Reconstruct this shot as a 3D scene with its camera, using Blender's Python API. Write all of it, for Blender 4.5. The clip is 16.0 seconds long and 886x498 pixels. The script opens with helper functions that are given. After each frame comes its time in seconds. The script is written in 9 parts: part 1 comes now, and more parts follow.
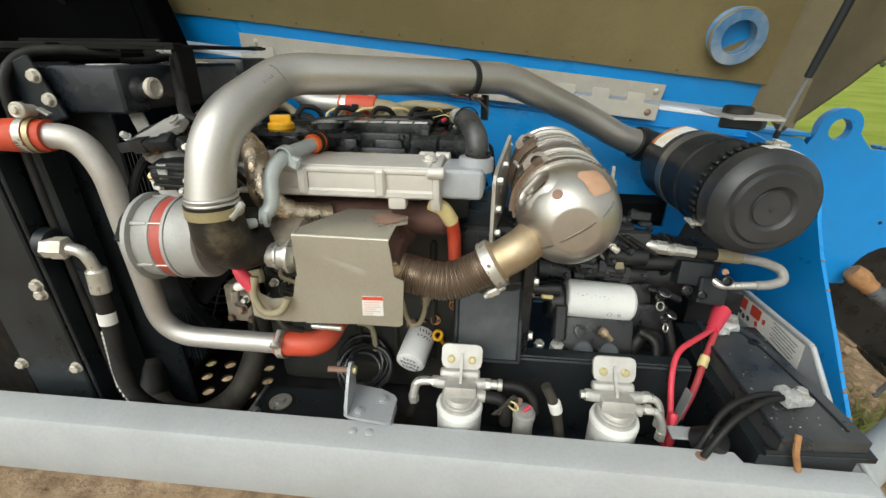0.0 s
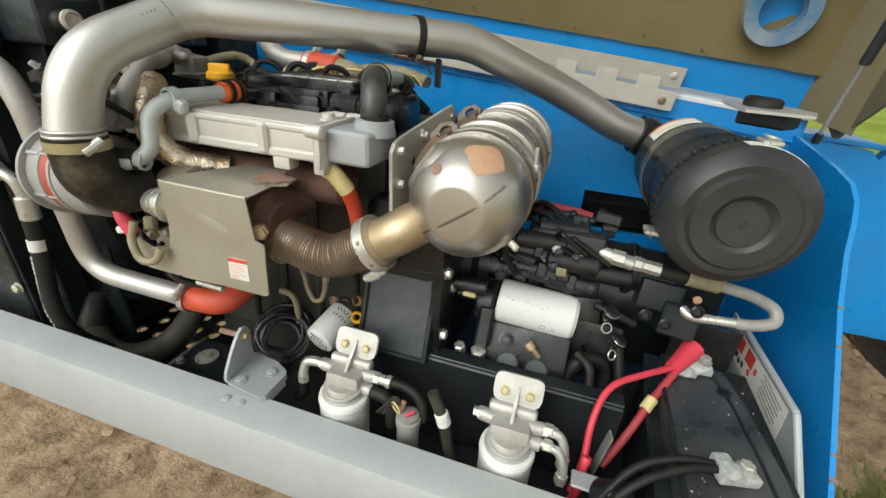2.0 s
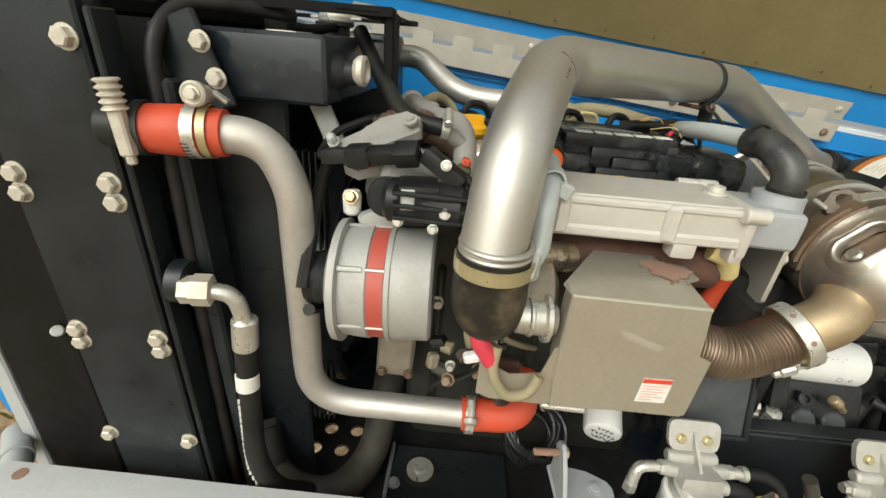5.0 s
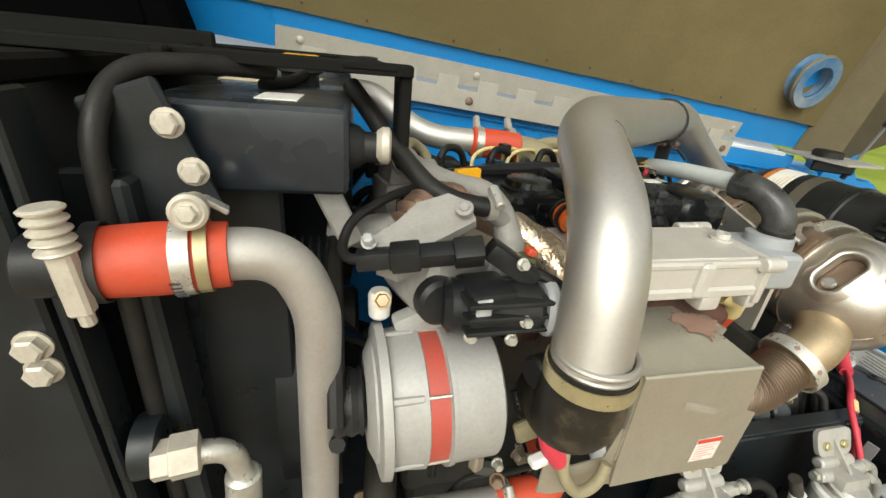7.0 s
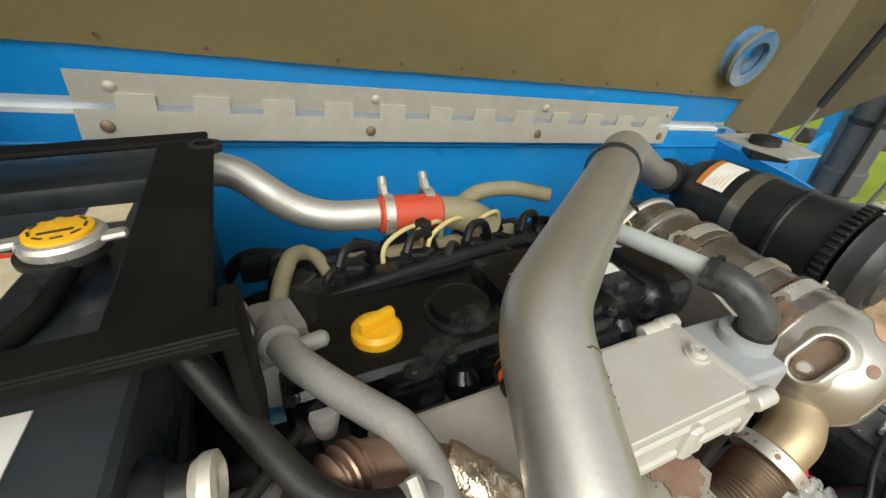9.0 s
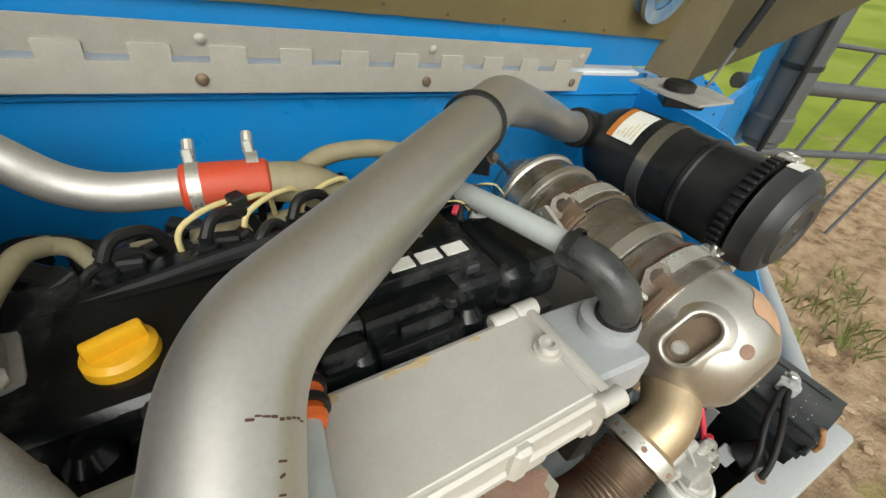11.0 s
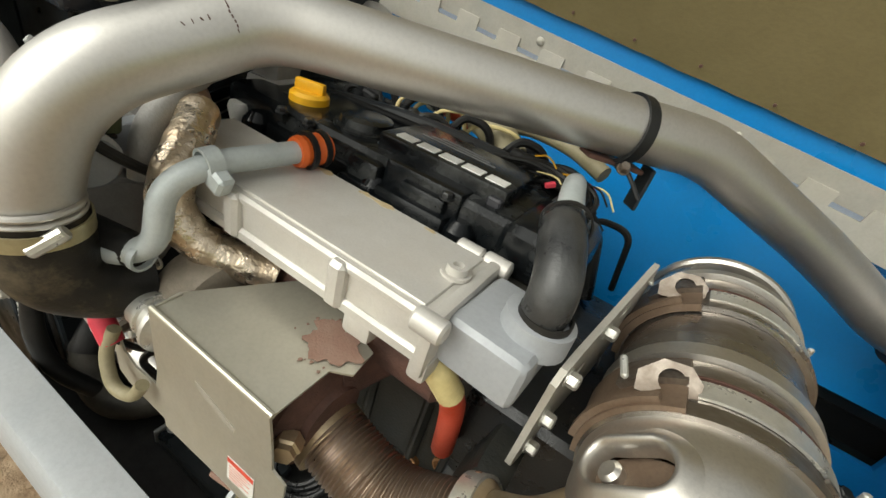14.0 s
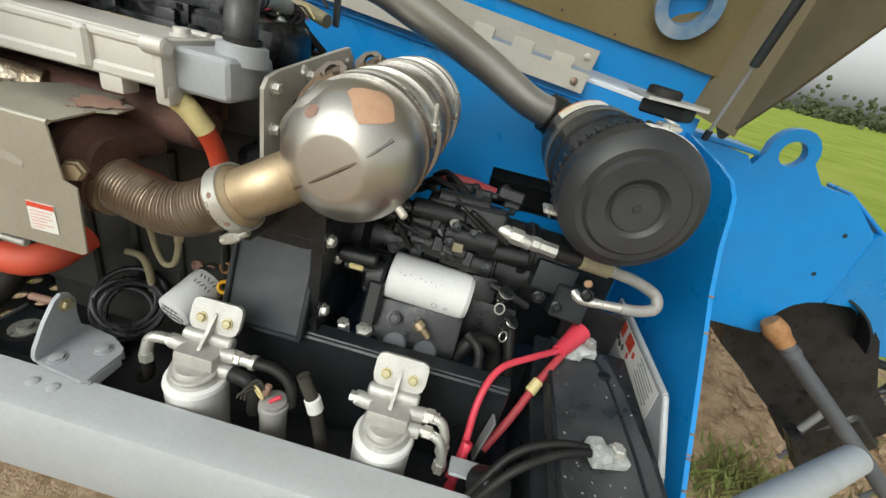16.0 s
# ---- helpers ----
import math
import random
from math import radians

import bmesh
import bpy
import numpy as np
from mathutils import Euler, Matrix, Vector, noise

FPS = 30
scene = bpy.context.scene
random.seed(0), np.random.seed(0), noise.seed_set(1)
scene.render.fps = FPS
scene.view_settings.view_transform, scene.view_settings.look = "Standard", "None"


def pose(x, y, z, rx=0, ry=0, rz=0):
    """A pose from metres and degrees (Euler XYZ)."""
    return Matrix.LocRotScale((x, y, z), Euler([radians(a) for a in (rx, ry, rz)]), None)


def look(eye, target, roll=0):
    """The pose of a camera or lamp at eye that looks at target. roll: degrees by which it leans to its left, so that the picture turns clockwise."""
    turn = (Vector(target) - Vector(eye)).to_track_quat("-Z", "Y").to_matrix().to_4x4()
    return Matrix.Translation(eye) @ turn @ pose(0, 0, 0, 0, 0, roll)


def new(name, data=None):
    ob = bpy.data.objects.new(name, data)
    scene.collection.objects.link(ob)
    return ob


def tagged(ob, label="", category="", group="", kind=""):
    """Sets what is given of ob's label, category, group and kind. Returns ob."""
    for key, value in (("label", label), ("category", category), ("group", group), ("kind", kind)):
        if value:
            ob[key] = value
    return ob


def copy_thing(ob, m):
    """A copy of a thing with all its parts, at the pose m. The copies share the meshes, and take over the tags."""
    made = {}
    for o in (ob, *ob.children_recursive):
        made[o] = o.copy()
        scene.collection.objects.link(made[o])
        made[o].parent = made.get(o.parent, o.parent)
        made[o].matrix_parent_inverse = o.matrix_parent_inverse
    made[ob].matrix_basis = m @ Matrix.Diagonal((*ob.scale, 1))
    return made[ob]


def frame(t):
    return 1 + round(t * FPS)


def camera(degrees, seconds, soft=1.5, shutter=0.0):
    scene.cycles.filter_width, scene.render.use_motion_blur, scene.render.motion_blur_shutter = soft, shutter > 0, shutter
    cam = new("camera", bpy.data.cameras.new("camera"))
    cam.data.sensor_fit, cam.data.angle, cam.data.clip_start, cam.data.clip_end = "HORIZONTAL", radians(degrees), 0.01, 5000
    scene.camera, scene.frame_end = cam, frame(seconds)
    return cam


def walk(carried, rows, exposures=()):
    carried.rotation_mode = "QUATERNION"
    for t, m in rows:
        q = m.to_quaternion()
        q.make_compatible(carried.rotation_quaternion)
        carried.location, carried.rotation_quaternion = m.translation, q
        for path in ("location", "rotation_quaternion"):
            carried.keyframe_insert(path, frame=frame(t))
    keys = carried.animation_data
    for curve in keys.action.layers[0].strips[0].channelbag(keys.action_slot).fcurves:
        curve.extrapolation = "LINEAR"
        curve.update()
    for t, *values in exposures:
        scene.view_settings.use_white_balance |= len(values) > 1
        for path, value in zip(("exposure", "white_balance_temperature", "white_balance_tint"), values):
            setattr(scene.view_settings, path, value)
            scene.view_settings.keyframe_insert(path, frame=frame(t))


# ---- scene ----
cam = camera(92.5, 16.0)
PATH = [
    (0, (0.052, -0.659, 1.582), (-0.116, 1.152, 0.752), 0.6),
    (0.3, (0.171, -0.595, 1.56), (-0.081, 1.188, 0.69), 1.5),
    (0.5, (0.234, -0.562, 1.552), (-0.043, 1.199, 0.645), 2.6),
    (0.7, (0.279, -0.538, 1.539), (-0.012, 1.206, 0.605), 3.7),
    (1, (0.323, -0.519, 1.532), (-0.017, 1.221, 0.607), 4.6),
    (1.5, (0.343, -0.52, 1.535), (-0.118, 1.201, 0.626), 4.4),
    (2, (0.33, -0.526, 1.539), (-0.177, 1.195, 0.656), 4.0),
    (2.5, (0.285, -0.524, 1.547), (-0.221, 1.192, 0.652), 3.7),
    (3, (0.182, -0.55, 1.561), (-0.275, 1.194, 0.695), 3.9),
    (3.5, (0.032, -0.591, 1.577), (-0.296, 1.192, 0.731), 4.9),
    (4, (-0.127, -0.622, 1.581), (-0.364, 1.171, 0.727), 5.0),
    (4.5, (-0.257, -0.576, 1.56), (-0.414, 1.226, 0.708), 4.8),
    (5, (-0.37, -0.485, 1.564), (-0.405, 1.317, 0.696), 5.0),
    (7.5, (-0.533, -0.309, 1.641), (0.003, 1.433, 0.818), 4.9),
    (8, (-0.46, -0.228, 1.688), (0.088, 1.468, 0.78), 3.6),
    (8.3, (-0.433, -0.187, 1.717), (0.186, 1.439, 0.73), 3.7),
    (8.6, (-0.438, -0.148, 1.738), (0.249, 1.44, 0.736), 3.2),
    (9, (-0.438, -0.123, 1.751), (0.297, 1.398, 0.681), 3.0),
    (9.5, (-0.418, -0.087, 1.753), (0.369, 1.339, 0.593), 2.7),
    (10, (-0.359, -0.054, 1.749), (0.534, 1.236, 0.508), 3.0),
    (12.3, (-0.139, -0.175, 1.684), (0.244, 1.412, 0.53), 11.6),
    (12.5, (-0.113, -0.173, 1.678), (0.122, 1.459, 0.545), 13.3),
    (13, (-0.023, -0.146, 1.661), (-0.215, 1.501, 0.542), 16.2),
    (13.5, (0.027, -0.157, 1.653), (-0.465, 1.429, 0.538), 17.7),
    (14, (0.064, -0.223, 1.618), (-0.611, 1.351, 0.586), 17.4),
    (14.5, (0.115, -0.262, 1.568), (-0.449, 1.378, 0.573), 17.9),
    (15, (0.21, -0.339, 1.53), (-0.181, 1.373, 0.572), 17.4),
    (15.5, (0.296, -0.434, 1.519), (0.071, 1.318, 0.582), 15.5),
    (16, (0.359, -0.455, 1.501), (0.255, 1.315, 0.575), 13.7),
]
GAIN = [(0.0, -0.56, 6550, 4), (3.5, -0.56, 6750, 4), (5.0, -0.46, 7000, 4), (7.5, -0.32, 6950, 4), (8.5, -0.42, 6900, 4), (10.0, -0.40, 6750, 4), (12.5, -0.60, 6750, 4), (13.5, -0.60, 6850, 4), (14.5, -0.58, 6750, 4), (16.0, -0.56, 6500, 4)]
walk(cam, [(t, look(eye, target, roll)) for t, eye, target, roll in PATH], GAIN)

# ---- world and sun: bright overcast day ----
world = bpy.data.worlds.new("overcast_sky")
scene.world = world
world.use_nodes = True
wn, wl = world.node_tree.nodes, world.node_tree.links
sky = wn.new("ShaderNodeTexSky")
sky.sky_type = "NISHITA"
sky.sun_disc = False
sky.sun_elevation = radians(40)
sky.sun_rotation = radians(200)
sky.dust_density = 4.0
sky.air_density = 1.0
cloud = wn.new("ShaderNodeHueSaturation")
cloud.inputs["Saturation"].default_value = 0.05
cloud.inputs["Value"].default_value = 1.9
wl.new(sky.outputs[0], cloud.inputs["Color"])
wl.new(cloud.outputs[0], wn["Background"].inputs["Color"])
wn["Background"].inputs["Strength"].default_value = 0.15
sun = new("sun", bpy.data.lights.new("sun", "SUN"))
sun.data.energy = 0.75
sun.data.angle = radians(25)
sun.data.color = (1.0, 0.96, 0.9)
sun.matrix_world = look((-4.0, -4.8, 6.3), (0, 0.1, 1.1))


# ---- materials ----
def material(name, color, rough=0.5, metal=0.0, second=None, amount=0.3, scale=40.0, fine=300.0, bump=0.15,
             dust=None, dusty=0.0, rough_var=0.15, coat=0.0, stretch=None, spec=0.5, smear=0.0):
    """A procedural surface: base colour with broad patches of a second colour, fine grain, dust and relief."""
    m = bpy.data.materials.new(name)
    m.use_nodes = True
    n, l = m.node_tree.nodes, m.node_tree.links
    b = n["Principled BSDF"]
    b.inputs["Metallic"].default_value = metal
    b.inputs["Coat Weight"].default_value = coat
    b.inputs["Specular IOR Level"].default_value = spec
    tc = n.new("ShaderNodeTexCoord")
    vec = tc.outputs["Object"]
    if stretch:
        mp = n.new("ShaderNodeMapping")
        mp.inputs["Scale"].default_value = stretch
        l.new(vec, mp.inputs["Vector"])
        vec = mp.outputs[0]

    def noise_node(s, detail=4.0, rough_n=0.6):
        t = n.new("ShaderNodeTexNoise")
        t.inputs["Scale"].default_value, t.inputs["Detail"].default_value, t.inputs["Roughness"].default_value = s, detail, rough_n
        l.new(vec, t.inputs["Vector"])
        return t.outputs["Fac"]

    def ramp(fac, a, c):
        r = n.new("ShaderNodeMapRange")
        r.inputs["From Min"].default_value, r.inputs["From Max"].default_value = a, c
        l.new(fac, r.inputs["Value"])
        return r.outputs[0]

    def mix(fac, a, c):
        x = n.new("ShaderNodeMix")
        x.data_type = "RGBA"
        for sock, v in ((x.inputs[0], fac), (x.inputs[6], a), (x.inputs[7], c)):
            if isinstance(v, (tuple, list)):
                sock.default_value = (*v, 1)
            elif isinstance(v, (int, float)):
                sock.default_value = v
            else:
                l.new(v, sock)
        return x.outputs[2]

    def times(a, k):
        x = n.new("ShaderNodeMath")
        x.operation = "MULTIPLY"
        l.new(a, x.inputs[0])
        x.inputs[1].default_value = k
        return x.outputs[0]

    second = second or tuple(c * 0.72 for c in color)
    broad, grain = noise_node(scale), noise_node(fine, 2.0)
    col = mix(times(ramp(broad, 0.42, 0.68), amount), color, second)
    col = mix(times(ramp(grain, 0.4, 0.7), amount * 0.35), col, tuple(c * 0.6 for c in color))
    if dust and dusty:
        d = times(ramp(noise_node(scale * 0.45, 6.0, 0.7), 0.4, 0.72), dusty)
        col = mix(d, col, dust)
    if smear:
        col = mix(times(ramp(noise_node(scale * 0.8, 8.0, 0.72), 0.53, 0.72), smear), col, dust)
    l.new(col, b.inputs["Base Color"])
    r = n.new("ShaderNodeMapRange")
    r.inputs["From Min"].default_value, r.inputs["From Max"].default_value = 0.3, 0.7
    r.inputs["To Min"].default_value, r.inputs["To Max"].default_value = max(0.03, rough - rough_var), min(1, rough + rough_var)
    l.new(broad, r.inputs["Value"])
    l.new(r.outputs[0], b.inputs["Roughness"])
    if bump:
        bp = n.new("ShaderNodeBump")
        bp.inputs["Strength"].default_value = bump
        bp.inputs["Distance"].default_value = 0.002
        l.new(grain, bp.inputs["Height"])
        l.new(bp.outputs[0], b.inputs["Normal"])
    return m


DUST = (0.36, 0.31, 0.24)
M = dict(
    blue=material("blue_paint", (0.004, 0.228, 0.60), 0.36, second=(0.004, 0.195, 0.53), amount=0.5, scale=6, fine=180, bump=0.08, dust=(0.12, 0.28, 0.42), dusty=0.10, coat=0.05),
    # Near-white tone stands in for sky glare on the deck.
    paleblue=material("pale_sky_glare_paint", (0.78, 0.82, 0.85), 0.4, second=(0.68, 0.74, 0.78), amount=0.4, scale=9, fine=150, bump=0.06),
    rustbrown=material("brown_heat_rust", (0.19, 0.13, 0.088), 0.5, second=(0.27, 0.20, 0.145), amount=0.8, scale=24, fine=300, bump=0.2, metal=0.5),
    tan=material("dusty_tan_lining", (0.160, 0.127, 0.053), 0.8, second=(0.115, 0.090, 0.036), amount=0.75, scale=2.2, fine=120, bump=0.25, stretch=(1, 2.5, 1.6)),
    cover=material("dust_smeared_black_cover", (0.0032, 0.0042, 0.0052), 0.22, second=(0.0055, 0.007, 0.008), amount=0.6, scale=13, fine=420, bump=0.08, dust=(0.20, 0.205, 0.195), dusty=0.02, rough_var=0.12, spec=0.3, smear=0.26),
    guardblack=material("brown_dusted_black_bar", (0.0040, 0.0042, 0.0042), 0.65, second=(0.0085, 0.0083, 0.0076), amount=0.7, scale=13, fine=260, bump=0.2, dust=(0.07, 0.066, 0.058), dusty=0.06, spec=0.12),
    curtain=material("deep_black_rubber_sheet", (0.0014, 0.0015, 0.0017), 0.9, second=(0.0025, 0.0025, 0.0026), amount=0.5, scale=12, fine=200, bump=0.1, spec=0.03),
    palezinc=material("dull_cream_plating", (0.60, 0.56, 0.48), 0.5, second=(0.44, 0.40, 0.33), amount=0.6, scale=50, fine=300, bump=0.12, metal=0.35),
    flangetan=material("greyish_tan_flange", (0.19, 0.155, 0.085), 0.75, second=(0.12, 0.1, 0.06), amount=0.7, scale=3, fine=120, bump=0.2),
    # Worn ring paint, its blue lowered to carry the shadow on the ring.
    ringblue=material("worn_shaded_ring_blue", (0.03, 0.14, 0.29), 0.5, second=(0.13, 0.22, 0.30), amount=0.8, scale=22, fine=160, bump=0.1, dust=(0.5, 0.47, 0.4), dusty=0.4),
    boomgrey=material("dark_grey_boom_cylinder", (0.085, 0.09, 0.097), 0.5, second=(0.13, 0.135, 0.14), amount=0.6, scale=9, fine=120, bump=0.2, metal=0.2),
    lidgrey=material("dusty_battery_lid", (0.026, 0.0285, 0.031), 0.34, second=(0.05, 0.052, 0.054), amount=0.7, scale=14, fine=180, bump=0.2, dust=(0.22, 0.22, 0.21), dusty=0.22, spec=0.5),
    darkred=material("dirty_dark_red_sheath", (0.40, 0.045, 0.055), 0.5, second=(0.25, 0.04, 0.045), amount=0.6, scale=40, fine=300, bump=0.1),
    greyrubber=material("dust_bloomed_rubber", (0.018, 0.019, 0.020), 0.36, second=(0.06, 0.063, 0.064), amount=0.75, scale=26, fine=300, bump=0.2, dust=(0.3, 0.29, 0.27), dusty=0.14, rough_var=0.15, spec=0.5),
    ochre=material("ochre_rust_stain", (0.52, 0.40, 0.22), 0.7, second=(0.58, 0.50, 0.36), amount=0.8, scale=70, fine=300, bump=0.1),
    altgrey=material("matt_grey_casting", (0.40, 0.40, 0.385), 0.55, second=(0.30, 0.295, 0.28), amount=0.5, scale=20, fine=320, bump=0.15, metal=0.25, dust=(0.36, 0.31, 0.25), dusty=0.12),
    chalk=material("chalky_corroded_lead", (0.34, 0.35, 0.345), 0.8, second=(0.55, 0.56, 0.54), amount=0.8, scale=60, fine=300, bump=0.8),
    black=material("black_painted_steel", (0.0100, 0.0130, 0.0150), 0.36, second=(0.015, 0.018, 0.020), amount=0.5, scale=14, fine=260, bump=0.10, dust=(0.085, 0.105, 0.115), dusty=0.12, spec=0.4),
    blackdusty=material("dusty_black_steel", (0.014, 0.014, 0.0145), 0.45, second=(0.028, 0.027, 0.025), amount=0.6, scale=16, fine=200, bump=0.2, dust=(0.19, 0.195, 0.195), dusty=0.16, spec=0.4),
    cast_black=material("black_cast_iron", (0.0062, 0.0072, 0.0082), 0.36, second=(0.013, 0.0145, 0.0155), amount=0.6, scale=26, fine=380, bump=0.30, dust=(0.16, 0.155, 0.145), dusty=0.09, rough_var=0.2, spec=0.5),
    plastic=material("black_moulded_plastic", (0.0078, 0.0092, 0.0105), 0.38, second=(0.014, 0.014, 0.014), amount=0.5, scale=12, fine=500, bump=0.1, dust=(0.2, 0.195, 0.185), dusty=0.10, spec=0.26),
    acplastic=material("charcoal_ribbed_plastic", (0.020, 0.0215, 0.023), 0.45, second=(0.03, 0.0315, 0.033), amount=0.5, scale=9, fine=600, bump=0.1, dust=(0.3, 0.29, 0.27), dusty=0.08),
    rubber=material("black_rubber", (0.0085, 0.0085, 0.0085), 0.52, second=(0.018, 0.017, 0.0155), amount=0.5, scale=25, fine=350, bump=0.2, dust=(0.17, 0.155, 0.13), dusty=0.09, spec=0.3),
    dustyhose=material("brown_dusted_hose", (0.026, 0.024, 0.020), 0.6, second=(0.065, 0.058, 0.047), amount=0.8, scale=14, fine=240, bump=0.2, dust=(0.22, 0.2, 0.16), dusty=0.25, spec=0.25),
    greyrail=material("light_grey_paint", (0.42, 0.44, 0.45), 0.5, second=(0.34, 0.36, 0.37), amount=0.5, scale=7, fine=150, bump=0.12, dust=(0.4, 0.37, 0.32), dusty=0.2),
    greyzinc=material("grey_painted_bracket", (0.36, 0.375, 0.39), 0.45, second=(0.32, 0.335, 0.35), amount=0.5, scale=20, fine=200, bump=0.12, metal=0.1),
    platedust=material("dust_filmed_black_plate", (0.045, 0.053, 0.060), 0.42, second=(0.085, 0.09, 0.095), amount=0.7, scale=20, fine=300, bump=0.12, dust=(0.24, 0.23, 0.21), dusty=0.14, spec=0.4),
    headalu=material("weathered_head_casting", (0.53, 0.52, 0.49), 0.46, second=(0.38, 0.365, 0.33), amount=0.6, scale=26, fine=420, bump=0.35, metal=0.45, dust=(0.3, 0.25, 0.18), dusty=0.18),
    castalu=material("cast_aluminium", (0.62, 0.60, 0.56), 0.48, second=(0.52, 0.49, 0.44), amount=0.45, scale=12, fine=480, bump=0.05, metal=0.35, dust=(0.42, 0.33, 0.2), dusty=0.12),
    alupipe=material("brushed_aluminium_pipe", (0.60, 0.58, 0.545), 0.43, second=(0.50, 0.475, 0.435), amount=0.45, scale=7, fine=260, bump=0.02, metal=0.88, rough_var=0.08, dust=(0.42, 0.38, 0.32), dusty=0.12),
    alumatte=material("bare_aluminium_tube", (0.58, 0.565, 0.54), 0.52, second=(0.48, 0.45, 0.41), amount=0.5, scale=18, fine=320, bump=0.12, metal=0.75, dust=(0.4, 0.35, 0.28), dusty=0.2),
    stainless=material("heat_stained_stainless", (0.62, 0.595, 0.55), 0.35, second=(0.46, 0.41, 0.345), amount=0.65, scale=9, fine=400, bump=0.06, metal=0.92, rough_var=0.1),
    docsteel=material("browned_canister_steel", (0.37, 0.35, 0.325), 0.30, second=(0.15, 0.11, 0.085), amount=0.95, scale=11, fine=220, bump=0.12, metal=0.92, rough_var=0.14, dust=(0.24, 0.155, 0.095), dusty=0.22, stretch=(1, 2.2, 1)),
    brass=material("straw_tinted_steel", (0.52, 0.41, 0.27), 0.46, second=(0.38, 0.27, 0.155), amount=0.7, scale=14, fine=350, bump=0.08, metal=0.8, rough_var=0.12),
    tankplastic=material("glossy_dusty_tank_plastic", (0.010, 0.0135, 0.018), 0.30, second=(0.024, 0.029, 0.034), amount=0.7, scale=9, fine=300, bump=0.06, dust=(0.15, 0.165, 0.18), dusty=0.14, rough_var=0.16, spec=0.45),
    bandred=material("faded_red_band", (0.44, 0.075, 0.055), 0.5, second=(0.34, 0.08, 0.06), amount=0.5, scale=30, fine=300, bump=0.1),
    clampsteel=material("tarnished_clamp_steel", (0.21, 0.18, 0.15), 0.46, second=(0.12, 0.085, 0.06), amount=0.8, scale=40, fine=320, bump=0.15, metal=0.75),
    flex=material("tarnished_bellows_steel", (0.30, 0.235, 0.18), 0.42, second=(0.17, 0.115, 0.08), amount=0.6, scale=22, fine=300, bump=0.1, metal=0.85),
    copper=material("coppery_bellows", (0.36, 0.24, 0.18), 0.42, second=(0.20, 0.13, 0.10), amount=0.6, scale=30, fine=300, bump=0.1, metal=0.8),
    shield=material("galvanised_shield_sheet", (0.54, 0.52, 0.44), 0.42, second=(0.44, 0.415, 0.335), amount=0.5, scale=9, fine=260, bump=0.06, metal=0.7, dust=(0.42, 0.34, 0.24), dusty=0.14),
    luggrey=material("oil_stained_casting", (0.23, 0.195, 0.15), 0.6, second=(0.11, 0.08, 0.055), amount=0.8, scale=34, fine=300, bump=0.4, dust=(0.4, 0.35, 0.27), dusty=0.3),
    rust=material("rusty_cast_iron", (0.105, 0.048, 0.034), 0.82, second=(0.05, 0.028, 0.022), amount=0.7, scale=28, fine=380, bump=0.5),
    rustpatch=material("surface_rust", (0.25, 0.145, 0.105), 0.78, second=(0.32, 0.22, 0.17), amount=0.6, scale=50, fine=380, bump=0.3),
    rustorange=material("orange_rust", (0.36, 0.18, 0.07), 0.8, second=(0.22, 0.1, 0.04), amount=0.7, scale=50, fine=380, bump=0.3),
    peach=material("peeling_tan_label", (0.50, 0.30, 0.19), 0.55, second=(0.42, 0.23, 0.13), amount=0.5, scale=60, fine=300, bump=0.1),
    silicone=material("orange_red_silicone", (0.56, 0.06, 0.022), 0.55, second=(0.46, 0.06, 0.03), amount=0.4, scale=30, fine=300, bump=0.15, dust=DUST, dusty=0.10),
    muddyboot=material("mud_smeared_rubber", (0.011, 0.0105, 0.0095), 0.5, second=(0.024, 0.021, 0.016), amount=0.6, scale=14, fine=300, bump=0.15, dust=(0.23, 0.18, 0.11), dusty=0.10, spec=0.3, smear=0.55),
    redcable=material("red_cable_sheath", (0.62, 0.045, 0.075), 0.52, second=(0.50, 0.04, 0.06), amount=0.4, scale=40, fine=300, bump=0.1),
    orangeclip=material("orange_plastic_clip", (0.72, 0.13, 0.02), 0.45, amount=0.3, scale=40),
    white=material("white_painted_can", (0.74, 0.74, 0.72), 0.38, second=(0.64, 0.63, 0.6), amount=0.4, scale=18, fine=260, bump=0.05),
    offwhite=material("dusty_white_can", (0.74, 0.74, 0.71), 0.42, second=(0.62, 0.60, 0.55), amount=0.5, scale=20, fine=260, bump=0.08),
    platesteel=material("brushed_pale_plate", (0.50, 0.49, 0.46), 0.45, second=(0.36, 0.35, 0.33), amount=0.6, scale=14, fine=240, bump=0.1, metal=0.4),
    strapsteel=material("dull_strap_steel", (0.26, 0.245, 0.21), 0.36, second=(0.17, 0.155, 0.13), amount=0.6, scale=20, fine=260, bump=0.08, metal=0.8),
    zinc=material("zinc_plated_steel", (0.64, 0.63, 0.58), 0.36, second=(0.46, 0.44, 0.38), amount=0.5, scale=60, fine=400, bump=0.1, metal=0.7),
    zincyellow=material("yellow_zinc_band", (0.50, 0.44, 0.26), 0.4, second=(0.34, 0.29, 0.18), amount=0.5, scale=40, fine=300, bump=0.08, metal=0.6),
    chrome=material("bright_chrome", (0.75, 0.75, 0.75), 0.18, amount=0.3, scale=60, metal=1.0, bump=0.03),
    yellow=material("yellow_plastic", (0.80, 0.42, 0.015), 0.42, second=(0.62, 0.32, 0.02), amount=0.35, scale=40, fine=300, bump=0.1),
    cream=material("yellowed_tape", (0.66, 0.55, 0.26), 0.6, second=(0.5, 0.4, 0.18), amount=0.5, scale=60),
